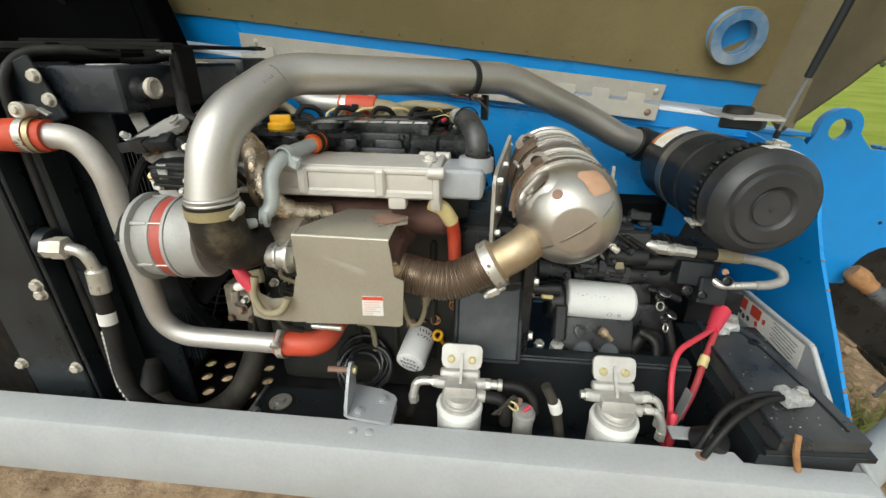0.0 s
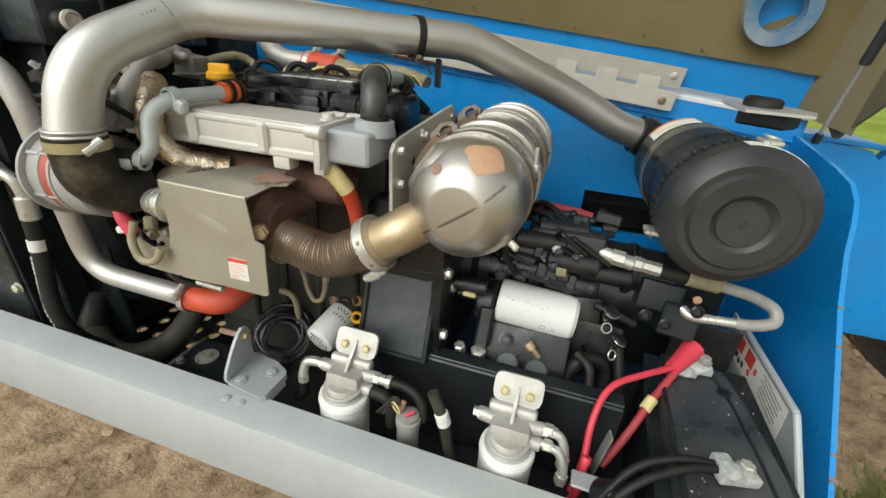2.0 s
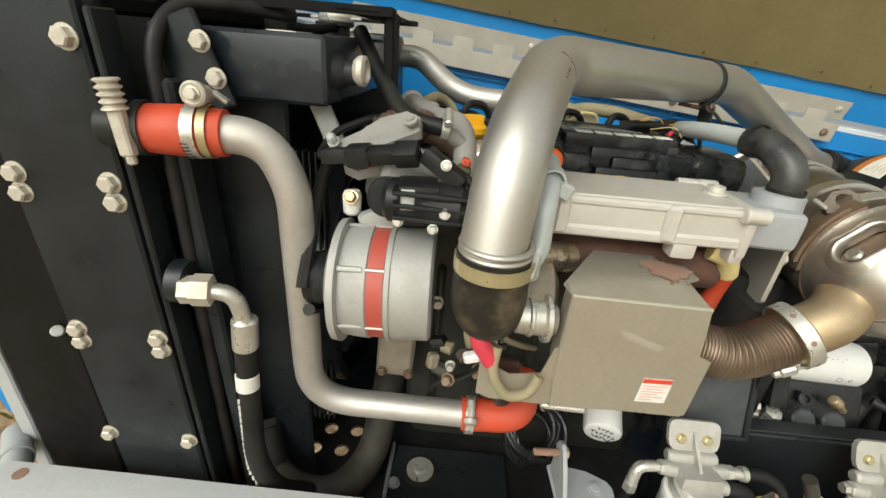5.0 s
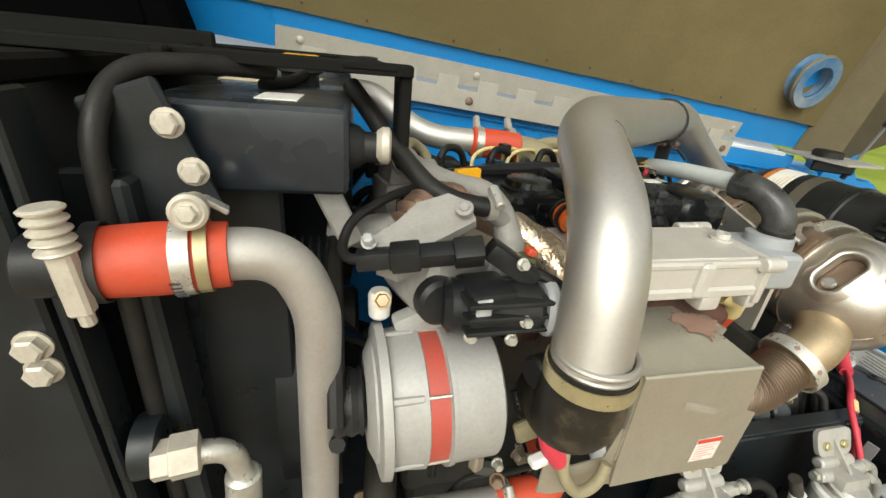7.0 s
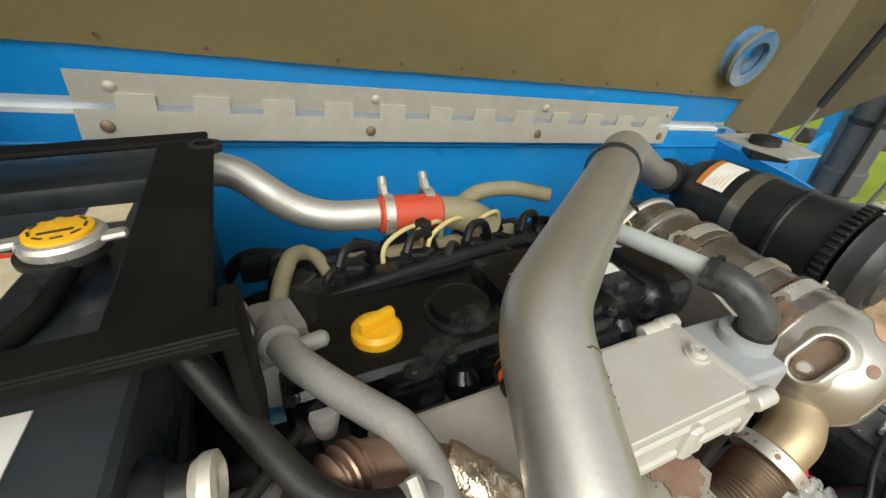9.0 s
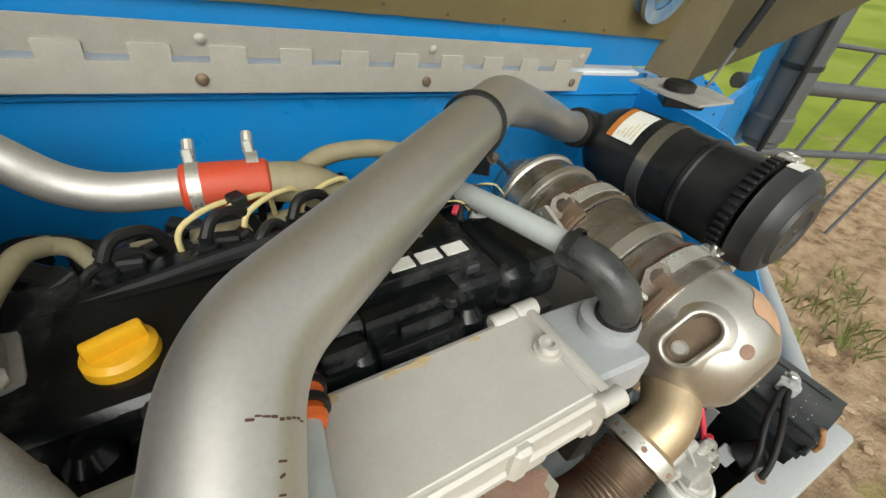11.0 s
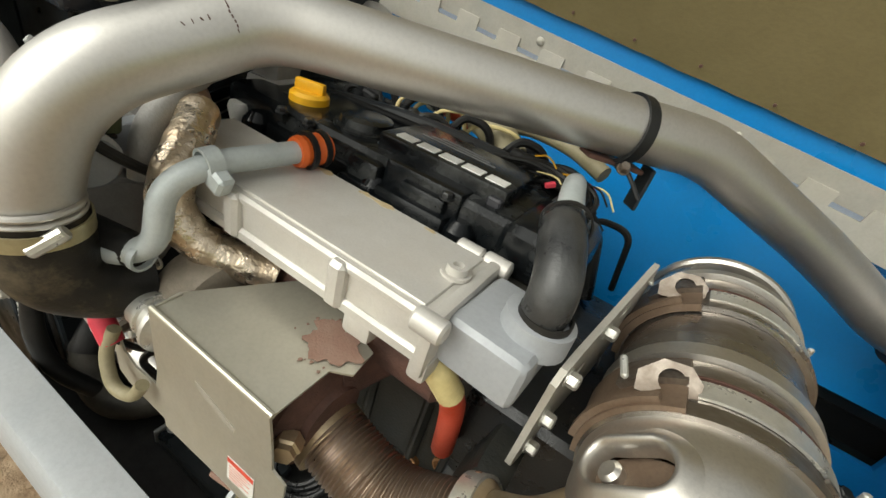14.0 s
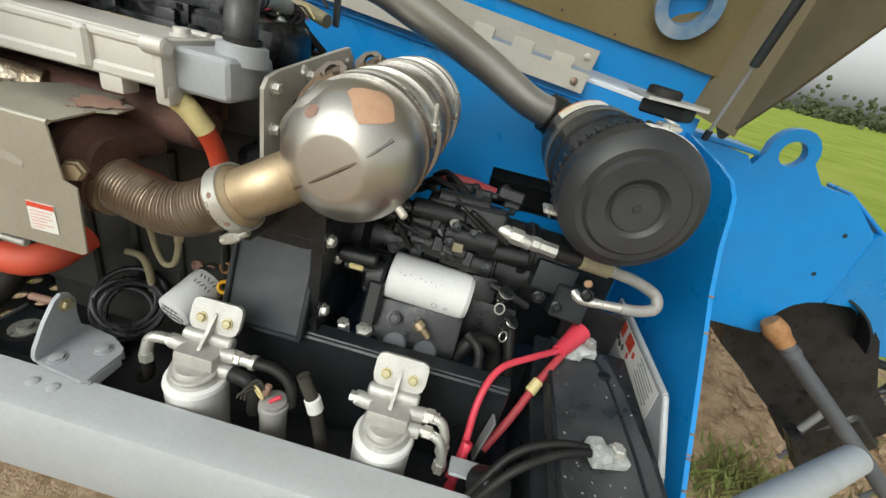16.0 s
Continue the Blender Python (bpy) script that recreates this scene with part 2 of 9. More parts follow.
    tanplastic=material("dusty_tan_plastic", (0.30, 0.26, 0.16), 0.6, second=(0.2, 0.17, 0.1), amount=0.6, scale=25, bump=0.2),
    block=material("dark_green_engine_paint", (0.017, 0.019, 0.0175), 0.5, second=(0.036, 0.034, 0.028), amount=0.7, scale=14, fine=240, bump=0.35, dust=DUST, dusty=0.07),
    greydust=material("dusty_grey_casting", (0.33, 0.32, 0.30), 0.6, second=(0.22, 0.21, 0.195), amount=0.6, scale=25, fine=320, bump=0.3, metal=0.2),
    bluegrey=material("pale_blue_grey_tube", (0.50, 0.54, 0.535), 0.48, second=(0.41, 0.44, 0.435), amount=0.5, scale=25, fine=260, bump=0.12, metal=0.2),
    foil=material("crinkled_heat_foil", (0.68, 0.58, 0.45), 0.3, second=(0.5, 0.36, 0.22), amount=0.7, scale=45, fine=130, bump=1.0, metal=0.9),
    paper=material("white_label_paper", (0.72, 0.71, 0.67), 0.5, second=(0.62, 0.6, 0.55), amount=0.4, scale=40, bump=0.03),
    oldpaper=material("yellowed_label_paper", (0.62, 0.54, 0.38), 0.55, second=(0.5, 0.4, 0.26), amount=0.6, scale=40, bump=0.03),
    ink=material("dark_print", (0.03, 0.03, 0.035), 0.5, amount=0.1, bump=0),
    fadedprint=material("faded_red_print", (0.66, 0.36, 0.30), 0.5, amount=0.2, bump=0),
    flangepale=material("pale_tape_remnant", (0.50, 0.475, 0.41), 0.48, second=(0.42, 0.39, 0.325), amount=0.6, scale=60, bump=0.05, metal=0.5),
    redprint=material("red_print", (0.62, 0.06, 0.03), 0.5, amount=0.2, bump=0),
    orangeprint=material("brown_orange_print", (0.45, 0.16, 0.03), 0.5, amount=0.4, bump=0),
    hinge=material("dusty_galvanised_hinge", (0.47, 0.45, 0.40), 0.55, second=(0.36, 0.34, 0.29), amount=0.5, scale=12, fine=240, bump=0.15, metal=0.3, dust=(0.5, 0.45, 0.33), dusty=0.35),
    dirt=material("trodden_brown_soil", (0.44, 0.31, 0.195), 0.95, second=(0.21, 0.14, 0.085), amount=0.8, scale=6, fine=60, bump=1.0),
    oldgrey=material("weathered_grey_steel", (0.22, 0.225, 0.23), 0.5, second=(0.3, 0.3, 0.29), amount=0.6, scale=14, fine=200, bump=0.2, metal=0.3),
    leaf=material("far_tree_leaves", (0.075, 0.085, 0.04), 0.9, second=(0.045, 0.055, 0.028), amount=0.7, scale=1.5, fine=8, bump=0),
)


def lump(bm, c, size, seed=0, rough=0.35, sub=2):
    """An uneven crumbly lump."""
    r = bmesh.ops.create_icosphere(bm, subdivisions=sub, radius=1.0)
    for v in r["verts"]:
        k = 1 + rough * noise.noise(v.co * 1.9 + V((seed * 3.1, 0, 0)))
        v.co = V((v.co.x * size[0] * k, v.co.y * size[1] * k, v.co.z * size[2] * k)) + V(c)
    return bm


def arc_band(bm, c, axis, r, width, thick, a0, a1, n=16):
    """Part of a band round an axis, from angle a0 to a1 in degrees, counted from straight up towards +x."""
    d = V(axis).normalized()
    rows = []
    for i in range(n + 1):
        t = radians(a0 + (a1 - a0) * i / n)
        rd = V((math.sin(t), 0, math.cos(t)))
        rd = (rd - d * rd.dot(d)).normalized()
        rows.append([bm.verts.new(V(c) + d * s + rd * q) for s, q in ((-width / 2, r), (width / 2, r), (width / 2, r + thick), (-width / 2, r + thick))])
    for p, q in zip(rows, rows[1:]):
        for k in range(4):
            bm.faces.new((p[k], p[(k + 1) % 4], q[(k + 1) % 4], q[k]))
    bm.faces.new(rows[0])
    bm.faces.new(rows[-1][::-1])
    return bm


def grass_ground():
    """Soil round the machine that passes into a bright green field farther out."""
    m = bpy.data.materials.new("soil_and_field_grass")
    m.use_nodes = True
    n, l = m.node_tree.nodes, m.node_tree.links
    b = n["Principled BSDF"]
    b.inputs["Roughness"].default_value = 0.95
    b.inputs["Specular IOR Level"].default_value = 0.1
    geo = n.new("ShaderNodeNewGeometry")

    def noise_node(s, d=6.0):
        t = n.new("ShaderNodeTexNoise")
        t.inputs["Scale"].default_value, t.inputs["Detail"].default_value, t.inputs["Roughness"].default_value = s, d, 0.65
        l.new(geo.outputs["Position"], t.inputs["Vector"])
        return t.outputs["Fac"]

    def ramp(fac, stops):
        r = n.new("ShaderNodeValToRGB")
        e = r.color_ramp.elements
        while len(e) < len(stops):
            e.new(0.5)
        for el, (p, c) in zip(e, stops):
            el.position, el.color = p, (*c, 1)
        l.new(fac, r.inputs[0])
        return r.outputs[0]

    soil = ramp(noise_node(9.0, 9.0), [(0.3, (0.15, 0.095, 0.058)), (0.5, (0.42, 0.295, 0.185)), (0.7, (0.56, 0.42, 0.28))])
    grass = ramp(noise_node(0.35, 9.0), [(0.3, (0.16, 0.22, 0.035)), (0.5, (0.27, 0.34, 0.05)), (0.72, (0.36, 0.38, 0.10))])
    patch = noise_node(1.6, 5.0)
    sep = n.new("ShaderNodeVectorMath")
    sep.operation = "LENGTH"
    off = n.new("ShaderNodeVectorMath")
    off.operation = "SUBTRACT"
    off.inputs[1].default_value = (-2.0, -12.0, 0.0)
    l.new(geo.outputs["Position"], off.inputs[0])
    l.new(off.outputs[0], sep.inputs[0])
    far = n.new("ShaderNodeMapRange")
    far.inputs["From Min"].default_value, far.inputs["From Max"].default_value = 14.0, 17.0
    far.inputs["To Min"].default_value, far.inputs["To Max"].default_value = -0.22, 0.45
    l.new(sep.outputs["Value"], far.inputs["Value"])
    add = n.new("ShaderNodeMath")
    l.new(patch, add.inputs[0])
    l.new(far.outputs[0], add.inputs[1])
    cut = n.new("ShaderNodeMapRange")
    cut.inputs["From Min"].default_value, cut.inputs["From Max"].default_value = 0.42, 0.58
    l.new(add.outputs[0], cut.inputs["Value"])
    mx = n.new("ShaderNodeMix")
    mx.data_type = "RGBA"
    l.new(cut.outputs[0], mx.inputs[0])
    l.new(soil, mx.inputs[6])
    l.new(grass, mx.inputs[7])
    l.new(mx.outputs[2], b.inputs["Base Color"])
    bp = n.new("ShaderNodeBump")
    bp.inputs["Strength"].default_value = 1.0
    bp.inputs["Distance"].default_value = 0.03
    l.new(noise_node(28.0, 8.0), bp.inputs["Height"])
    l.new(bp.outputs[0], b.inputs["Normal"])
    return m


# ---- mesh helpers ----
V = Vector
BASE = {}


def frame_of(d):
    """Two directions square to d."""
    d = V(d).normalized()
    a = V((0, 0, 1)) if abs(d.z) < 0.9 else V((0, 1, 0))
    u = a.cross(d).normalized()
    return d, u, d.cross(u)


def box(bm, c, s, rot=None, bevel=0.003, seg=1):
    """A box with centre c and size s, turned by rot (degrees about x, y, z) and with rounded edges."""
    r = bmesh.ops.create_cube(bm, size=1)
    vs = r["verts"]
    m = pose(*c, *(rot or (0, 0, 0))) @ Matrix.Diagonal((*s, 1))
    bmesh.ops.transform(bm, matrix=m, verts=vs)
    if bevel:
        es = list({e for v in vs for e in v.link_edges})
        bmesh.ops.bevel(bm, geom=es, offset=min(bevel, min(s) * 0.45), segments=seg, profile=0.6, affect="EDGES")
    return bm


def lathe(bm, p, d, prof, n=28):
    """A turned shape: prof holds (distance along d from p, radius)."""
    d, u, w = frame_of(d)
    p = V(p)
    rings = []
    for s, r in prof:
        if r < 1e-6:
            rings.append([bm.verts.new(p + d * s)])
        else:
            rings.append([bm.verts.new(p + d * s + (u * math.cos(a) + w * math.sin(a)) * r) for a in (2 * math.pi * k / n for k in range(n))])
    for a, b in zip(rings, rings[1:]):
        for k in range(n):
            q = [a[k % len(a)], a[(k + 1) % len(a)], b[(k + 1) % len(b)], b[k % len(b)]]
            q = list(dict.fromkeys(q))
            if len(q) > 2:
                bm.faces.new(q)
    for ring, flip in ((rings[0], True), (rings[-1], False)):
        if len(ring) > 1:
            bm.faces.new(list(reversed(ring)) if flip else ring)
    return bm


def rod(bm, a, b, r, r2=None, n=16, bevel=0.0015):
    """A round bar from a to b with slightly broken edges."""
    a, b = V(a), V(b)
    L = (b - a).length
    r2 = r if r2 is None else r2
    k = min(bevel, L * 0.3, r * 0.4)
    return lathe(bm, a, b - a, [(0, r - k), (k, r), (L - k, r2), (L, r2 - k)], n)


def smooth_path(pts, fillet, step=7):
    """The points of a path with its corners rounded."""
    pts = [V(p) for p in pts]
    out = [pts[0]]
    for i in range(1, len(pts) - 1):
        f = fillet[i - 1] if isinstance(fillet, (list, tuple)) else fillet
        a, b, c = pts[i - 1], pts[i], pts[i + 1]
        da, dc = (a - b), (c - b)
        k = min(f, da.length * 0.49, dc.length * 0.49)
        s, e = b + da.normalized() * k, b + dc.normalized() * k
        for j in range(step + 1):
            t = j / step
            out.append(s * (1 - t) ** 2 + b * 2 * t * (1 - t) + e * t * t)
    out.append(pts[-1])
    return [p for i, p in enumerate(out) if i == 0 or (p - out[i - 1]).length > 1e-5]


def tube(bm, pts, r, fillet=0.03, n=14, step=7, cap=True, fine=None):
    """A pipe along a rounded path; r is a radius or a function of the length along it."""
    path = smooth_path(pts, fillet, step)
    if fine:
        dense = [path[0]]
        for a, b in zip(path, path[1:]):
            k = max(1, int((b - a).length / fine))
            dense += [a.lerp(b, j / k) for j in range(1, k + 1)]
        path = dense
    prev = None
    s = 0.0
    rings = []
    for i, p in enumerate(path):
        d = (path[min(i + 1, len(path) - 1)] - path[max(i - 1, 0)]).normalized()
        if prev is None:
            _, u, w = frame_of(d)
        else:
            u = (u - d * u.dot(d)).normalized()
            w = d.cross(u)
        if prev is not None:
            s += (p - prev).length
        prev = p
        rr = r(s) if callable(r) else r
        rings.append([bm.verts.new(p + (u * math.cos(a) + w * math.sin(a)) * rr) for a in (2 * math.pi * k / n for k in range(n))])
    for a, b in zip(rings, rings[1:]):
        for k in range(n):
            bm.faces.new((a[k], a[(k + 1) % n], b[(k + 1) % n], b[k]))
    if cap:
        bm.faces.new(list(reversed(rings[0])))
        bm.faces.new(rings[-1])
    return bm


def ring(bm, c, d, R, r, n=32, k=8):
    """A torus about c, square to d."""
    d, u, w = frame_of(d)
    c = V(c)
    rows = []
    for i in range(n):
        a = 2 * math.pi * i / n
        out = u * math.cos(a) + w * math.sin(a)
        rows.append([bm.verts.new(c + out * (R + r * math.cos(b)) + d * r * math.sin(b)) for b in (2 * math.pi * j / k for j in range(k))])
    for i in range(n):
        for j in range(k):
            bm.faces.new((rows[i][j], rows[(i + 1) % n][j], rows[(i + 1) % n][(j + 1) % k], rows[i][(j + 1) % k]))
    return bm


def band(bm, c, d, R, width, thick, n=32):
    """A flat hoop of sheet metal about c."""
    d = V(d).normalized()
    return pipe_wall(bm, V(c) - d * width / 2, d, width, R, R + thick, n)


def pipe_wall(bm, p, d, length, r_in, r_out, n=32):
    d, u, w = frame_of(d)
    p = V(p)
    rows = []
    for s, r in ((0, r_in), (0, r_out), (length, r_out), (length, r_in)):
        rows.append([bm.verts.new(p + d * s + (u * math.cos(a) + w * math.sin(a)) * r) for a in (2 * math.pi * k / n for k in range(n))])
    for i in range(4):
        a, b = rows[i], rows[(i + 1) % 4]
        for k in range(n):
            bm.faces.new((a[k], a[(k + 1) % n], b[(k + 1) % n], b[k]))
    return bm


def slab(bm, outline, origin, eu, ev, thick, holes=(), bevel=0.0):
    """A plate: outline in (u, v) metres on a plane, thickened along eu x ev; holes are (u, v, radius)."""
    eu, ev = V(eu).normalized(), V(ev).normalized()
    nrm = eu.cross(ev).normalized()
    origin = V(origin)
    loops = [outline] + [[(hu + hr * math.cos(a), hv + hr * math.sin(a)) for a in (2 * math.pi * k / 20 for k in range(20))] for hu, hv, hr in holes]
    sides = []
    for off in (0.0, thick):
        edges, layer = [], []
        for lp in loops:
            vs = [bm.verts.new(origin + eu * a + ev * b + nrm * off) for a, b in lp]
            layer.append(vs)
            edges += [bm.edges.new((vs[i], vs[(i + 1) % len(vs)])) for i in range(len(vs))]
        bmesh.ops.triangle_fill(bm, edges=edges, use_beauty=True, use_dissolve=False)
        sides.append(layer)
    for la, lb in zip(*sides):
        for i in range(len(la)):
            j = (i + 1) % len(la)
            bm.faces.new((la[i], la[j], lb[j], lb[i]))
    bmesh.ops.recalc_face_normals(bm, faces=bm.faces[:])
    return bm


def bolt(bm, p, d, r=0.008, h=0.006, washer=True):
    """A hexagon head on a washer."""
    p, dd = V(p), V(d).normalized()
    if washer:
        lathe(bm, p, dd, [(0, r * 1.25), (0.0015, r * 1.25), (0.0015, r * 1.0)], 16)
    lathe(bm, p + dd * 0.0012, dd, [(0, r), (h * 0.8, r), (h, r * 0.8), (h, 0)], 6)
    return bm


def bm_new():
    return bmesh.new()


def link_mesh(name, bm, mat, smooth=32):
    bmesh.ops.recalc_face_normals(bm, faces=bm.faces[:])
    lo = V([min(v.co[i] for v in bm.verts) for i in range(3)])
    hi = V([max(v.co[i] for v in bm.verts) for i in range(3)])
    c = (lo + hi) / 2
    bmesh.ops.translate(bm, verts=bm.verts[:], vec=-c)
    me = bpy.data.meshes.new(name)
    bm.to_mesh(me)
    bm.free()
    me.materials.append(M[mat] if isinstance(mat, str) else mat)
    for poly in me.polygons:
        poly.use_smooth = True
    me.set_sharp_from_angle(angle=radians(smooth))
    return new(name, me), c


def part(name, bm, mat, parent, label="", smooth=32):
    """One mesh under a thing or under a part of it; the mesh is given in world metres."""
    ob, c = link_mesh(name, bm, mat, smooth)
    ob.parent = parent
    ob.location = c - BASE[parent]
    BASE[ob] = c
    if label:
        ob["label"] = label
    return ob


def thing(name, base, label, category, group="", kind=""):
    """An Empty at the base of a thing, to hold its parts."""
    ob = new(name)
    ob.empty_display_size = 0.03
    ob.location = base
    BASE[ob] = V(base)
    return tagged(ob, label, category, group, kind)


def solo(name, bm, mat, label, category, group="", kind="", smooth=32):
    """A thing that is one mesh."""
    ob, c = link_mesh(name, bm, mat, smooth)
    ob.location = c
    BASE[ob] = c
    return tagged(ob, label, category, group, kind)


def bolts(parent, spots, d, r=0.008, h=0.006, mat="zinc", name="bolt"):
    for p in spots:
        part(name, bolt(bm_new(), p, d, r, h), mat, parent)


def hose_clamp(parent, c, d, R, screw=(0, 0, 1), width=0.011, mat="zinc"):
    """A worm-drive clamp: a band with its screw housing."""
    bm = bm_new()
    band(bm, c, d, R, width, 0.0015)
    dd = V(d).normalized()
    s = V(screw).normalized()
    t = dd.cross(s).normalized()
    p = V(c) + s * (R + 0.005)
    rod(bm, p - t * 0.013, p + t * 0.013, 0.0055, n=10)
    return part("hose_clamp", bm, mat, parent, "plated worm-drive clamp")


# ---- ground and distance ----
ICO = bmesh.new()
bmesh.ops.create_icosphere(ICO, subdivisions=1, radius=1.0)
ICO_V = [v.co.copy() for v in ICO.verts]
ICO_F = [tuple(v.index for v in f.verts) for f in ICO.faces]
ICO.free()


def add_blob(verts, faces, c, size, rough, seed):
    """Add one uneven lump to plain lists of vertices and faces."""
    k = len(verts)
    for p in ICO_V:
        f = 1 + rough * noise.noise(p * 1.6 + V((seed, seed * 0.7, 0)))
        verts.append((c.x + p.x * size.x * f, c.y + p.y * size.y * f, c.z + p.z * size.z * f))
    faces += [(a + k, b + k, d + k) for a, b, d in ICO_F]


def blob_mesh(name, verts, faces, mat, label, category):
    me = bpy.data.meshes.new(name)
    me.from_pydata(verts, [], faces)
    me.materials.append(M[mat])
    tagged(new(name, me), label, category, kind="stuff")


def build_ground():
    bm = bm_new()
    rows = [-900, -300, -120, -60, -30, -15, -8, -5] + [-3 + 0.12 * k for k in range(60)] + [5, 8, 15, 30, 60, 120, 300, 900]
    grid = []
    for y in rows:
        line = []
        for x in rows:
            near = max(0.0, 1 - max(abs(x), abs(y)) / 9)
            z = 0.10 * near * (noise.noise(V((x * 1.7, y * 1.7, 3.1))) + 0.6 * noise.noise(V((x * 4.6, y * 4.6, 1.3)))) + 0.02
            z += 0.34 * math.exp(-((x - 2.15) ** 2 / 0.5 + (y - 2.3) ** 2 / 0.9)) * (1 + 0.25 * noise.noise(V((x * 5, y * 5, 9.0))))
            line.append(bm.verts.new((x, y, z)))
        grid.append(line)
    for a, b in zip(grid, grid[1:]):
        for k in range(len(a) - 1):
            bm.faces.new((a[k], a[k + 1], b[k + 1], b[k]))
    ob, c = link_mesh("ground", bm, grass_ground(), 180)
    ob.location = c
    tagged(ob, "trodden brown soil running out into a bright green field", "ground", kind="structure")

    # tufts of grass near the machine
    rnd = random.Random(4)
    verts, faces = [], []
    for k in range(3600):
        x, y = (rnd.uniform(-2.2, 4.5), rnd.uniform(-1.6, 5.0)) if k < 2600 else (rnd.gauss(1.75, 0.12), rnd.gauss(1.45, 0.45))
        dense = noise.noise(V((x * 1.1, y * 1.1, 7.7))) if k < 2600 else noise.noise(V((x * 4, y * 4, 2.2))) + 0.12
        if dense < 0.05 or (abs(x) < 1.0 and 0 < y < 0.6):
            continue
        for _b in range(7):
            a, h = rnd.uniform(0, 6.28), rnd.uniform(0.05, 0.16)
            bx, by = x + rnd.gauss(0, 0.03), y + rnd.gauss(0, 0.03)
            lean = rnd.uniform(0.02, 0.09)
            z0 = 0.0
            k = len(verts)
            w = rnd.uniform(0.002, 0.005)
            ca, sa = math.cos(a), math.sin(a)
            verts += [(bx - sa * w, by + ca * w, z0), (bx + sa * w, by - ca * w, z0), (bx + ca * lean * 0.5 + sa * w * 0.6, by + sa * lean * 0.5 - ca * w * 0.6, z0 + h * 0.7), (bx + ca * lean, by + sa * lean, z0 + h)]
            faces += [(k, k + 1, k + 2), (k, k + 2, k + 3)]
    me = bpy.data.meshes.new("grass")
    me.from_pydata(verts, [], faces)
    me.materials.append(material("grass_blades", (0.16, 0.19, 0.05), 0.7, second=(0.26, 0.22, 0.09), amount=0.9, scale=2.0, fine=9, bump=0))
    tagged(new("grass", me), "tufts of short green and straw-coloured grass", "grass", kind="stuff")

    # soil clods
    verts, faces = [], []
    for k in range(2200):
        x, y = (rnd.uniform(-1.6, 3.6), rnd.uniform(-1.0, 3.4)) if k < 700 else (rnd.uniform(1.3, 3.2), rnd.uniform(0.7, 3.0))
        lift = 0.34 * math.exp(-((x - 2.15) ** 2 / 0.5 + (y - 2.3) ** 2 / 0.9))
        r = rnd.uniform(0.006, 0.026) * (2.2 if rnd.random() < 0.06 else 1.0)
        add_blob(verts, faces, V((x, y, 0.025 + lift)), V((r, r * rnd.uniform(0.6, 1.2), r * 0.5)), 0.9, rnd.uniform(0, 99))
    blob_mesh("soil_clods", verts, faces, "dirt", "loose clods of brown soil", "soil")


def tree_line():
    """A ragged belt of far trees along the field's edge."""
    rnd = random.Random(11)
    verts, faces = [], []
    for k in range(170):
        a = radians(rnd.uniform(-12, 75))
        d = rnd.uniform(150, 210)
        x, y = d * math.cos(a), d * math.sin(a)
        h = rnd.uniform(2.0, 8.5) * (1.3 if rnd.random() < 0.2 else 0.7)
        for _ in range(24):
            r = rnd.uniform(0.3, 0.85)
            add_blob(verts, faces, V((x + rnd.gauss(0, 1.8), y + rnd.gauss(0, 1.8), rnd.uniform(0.1, 1.0) * h)), V((r, r, r)), 0.8, rnd.uniform(0, 99))
    blob_mesh("tree_belt", verts, faces, "leaf", "ragged belt of dull green trees beyond the field", "trees")
    sheds = thing("far_shed", (175, 60, 0), "low pale sheds beyond the field", "shed")
    for i in range(3):
        part("shed_wall", box(bm_new(), (165 + 12 * i, 62 - 22 * i, 1.6), (9, 14, 3.2), bevel=0.05), "oldpaper", sheds)


build_ground()
tree_line()


# ---- machine body ----
def hinge_z(x):
    """Height of the hinge pin along the sloping rear edge."""
    return 1.523 - 0.1015 * x


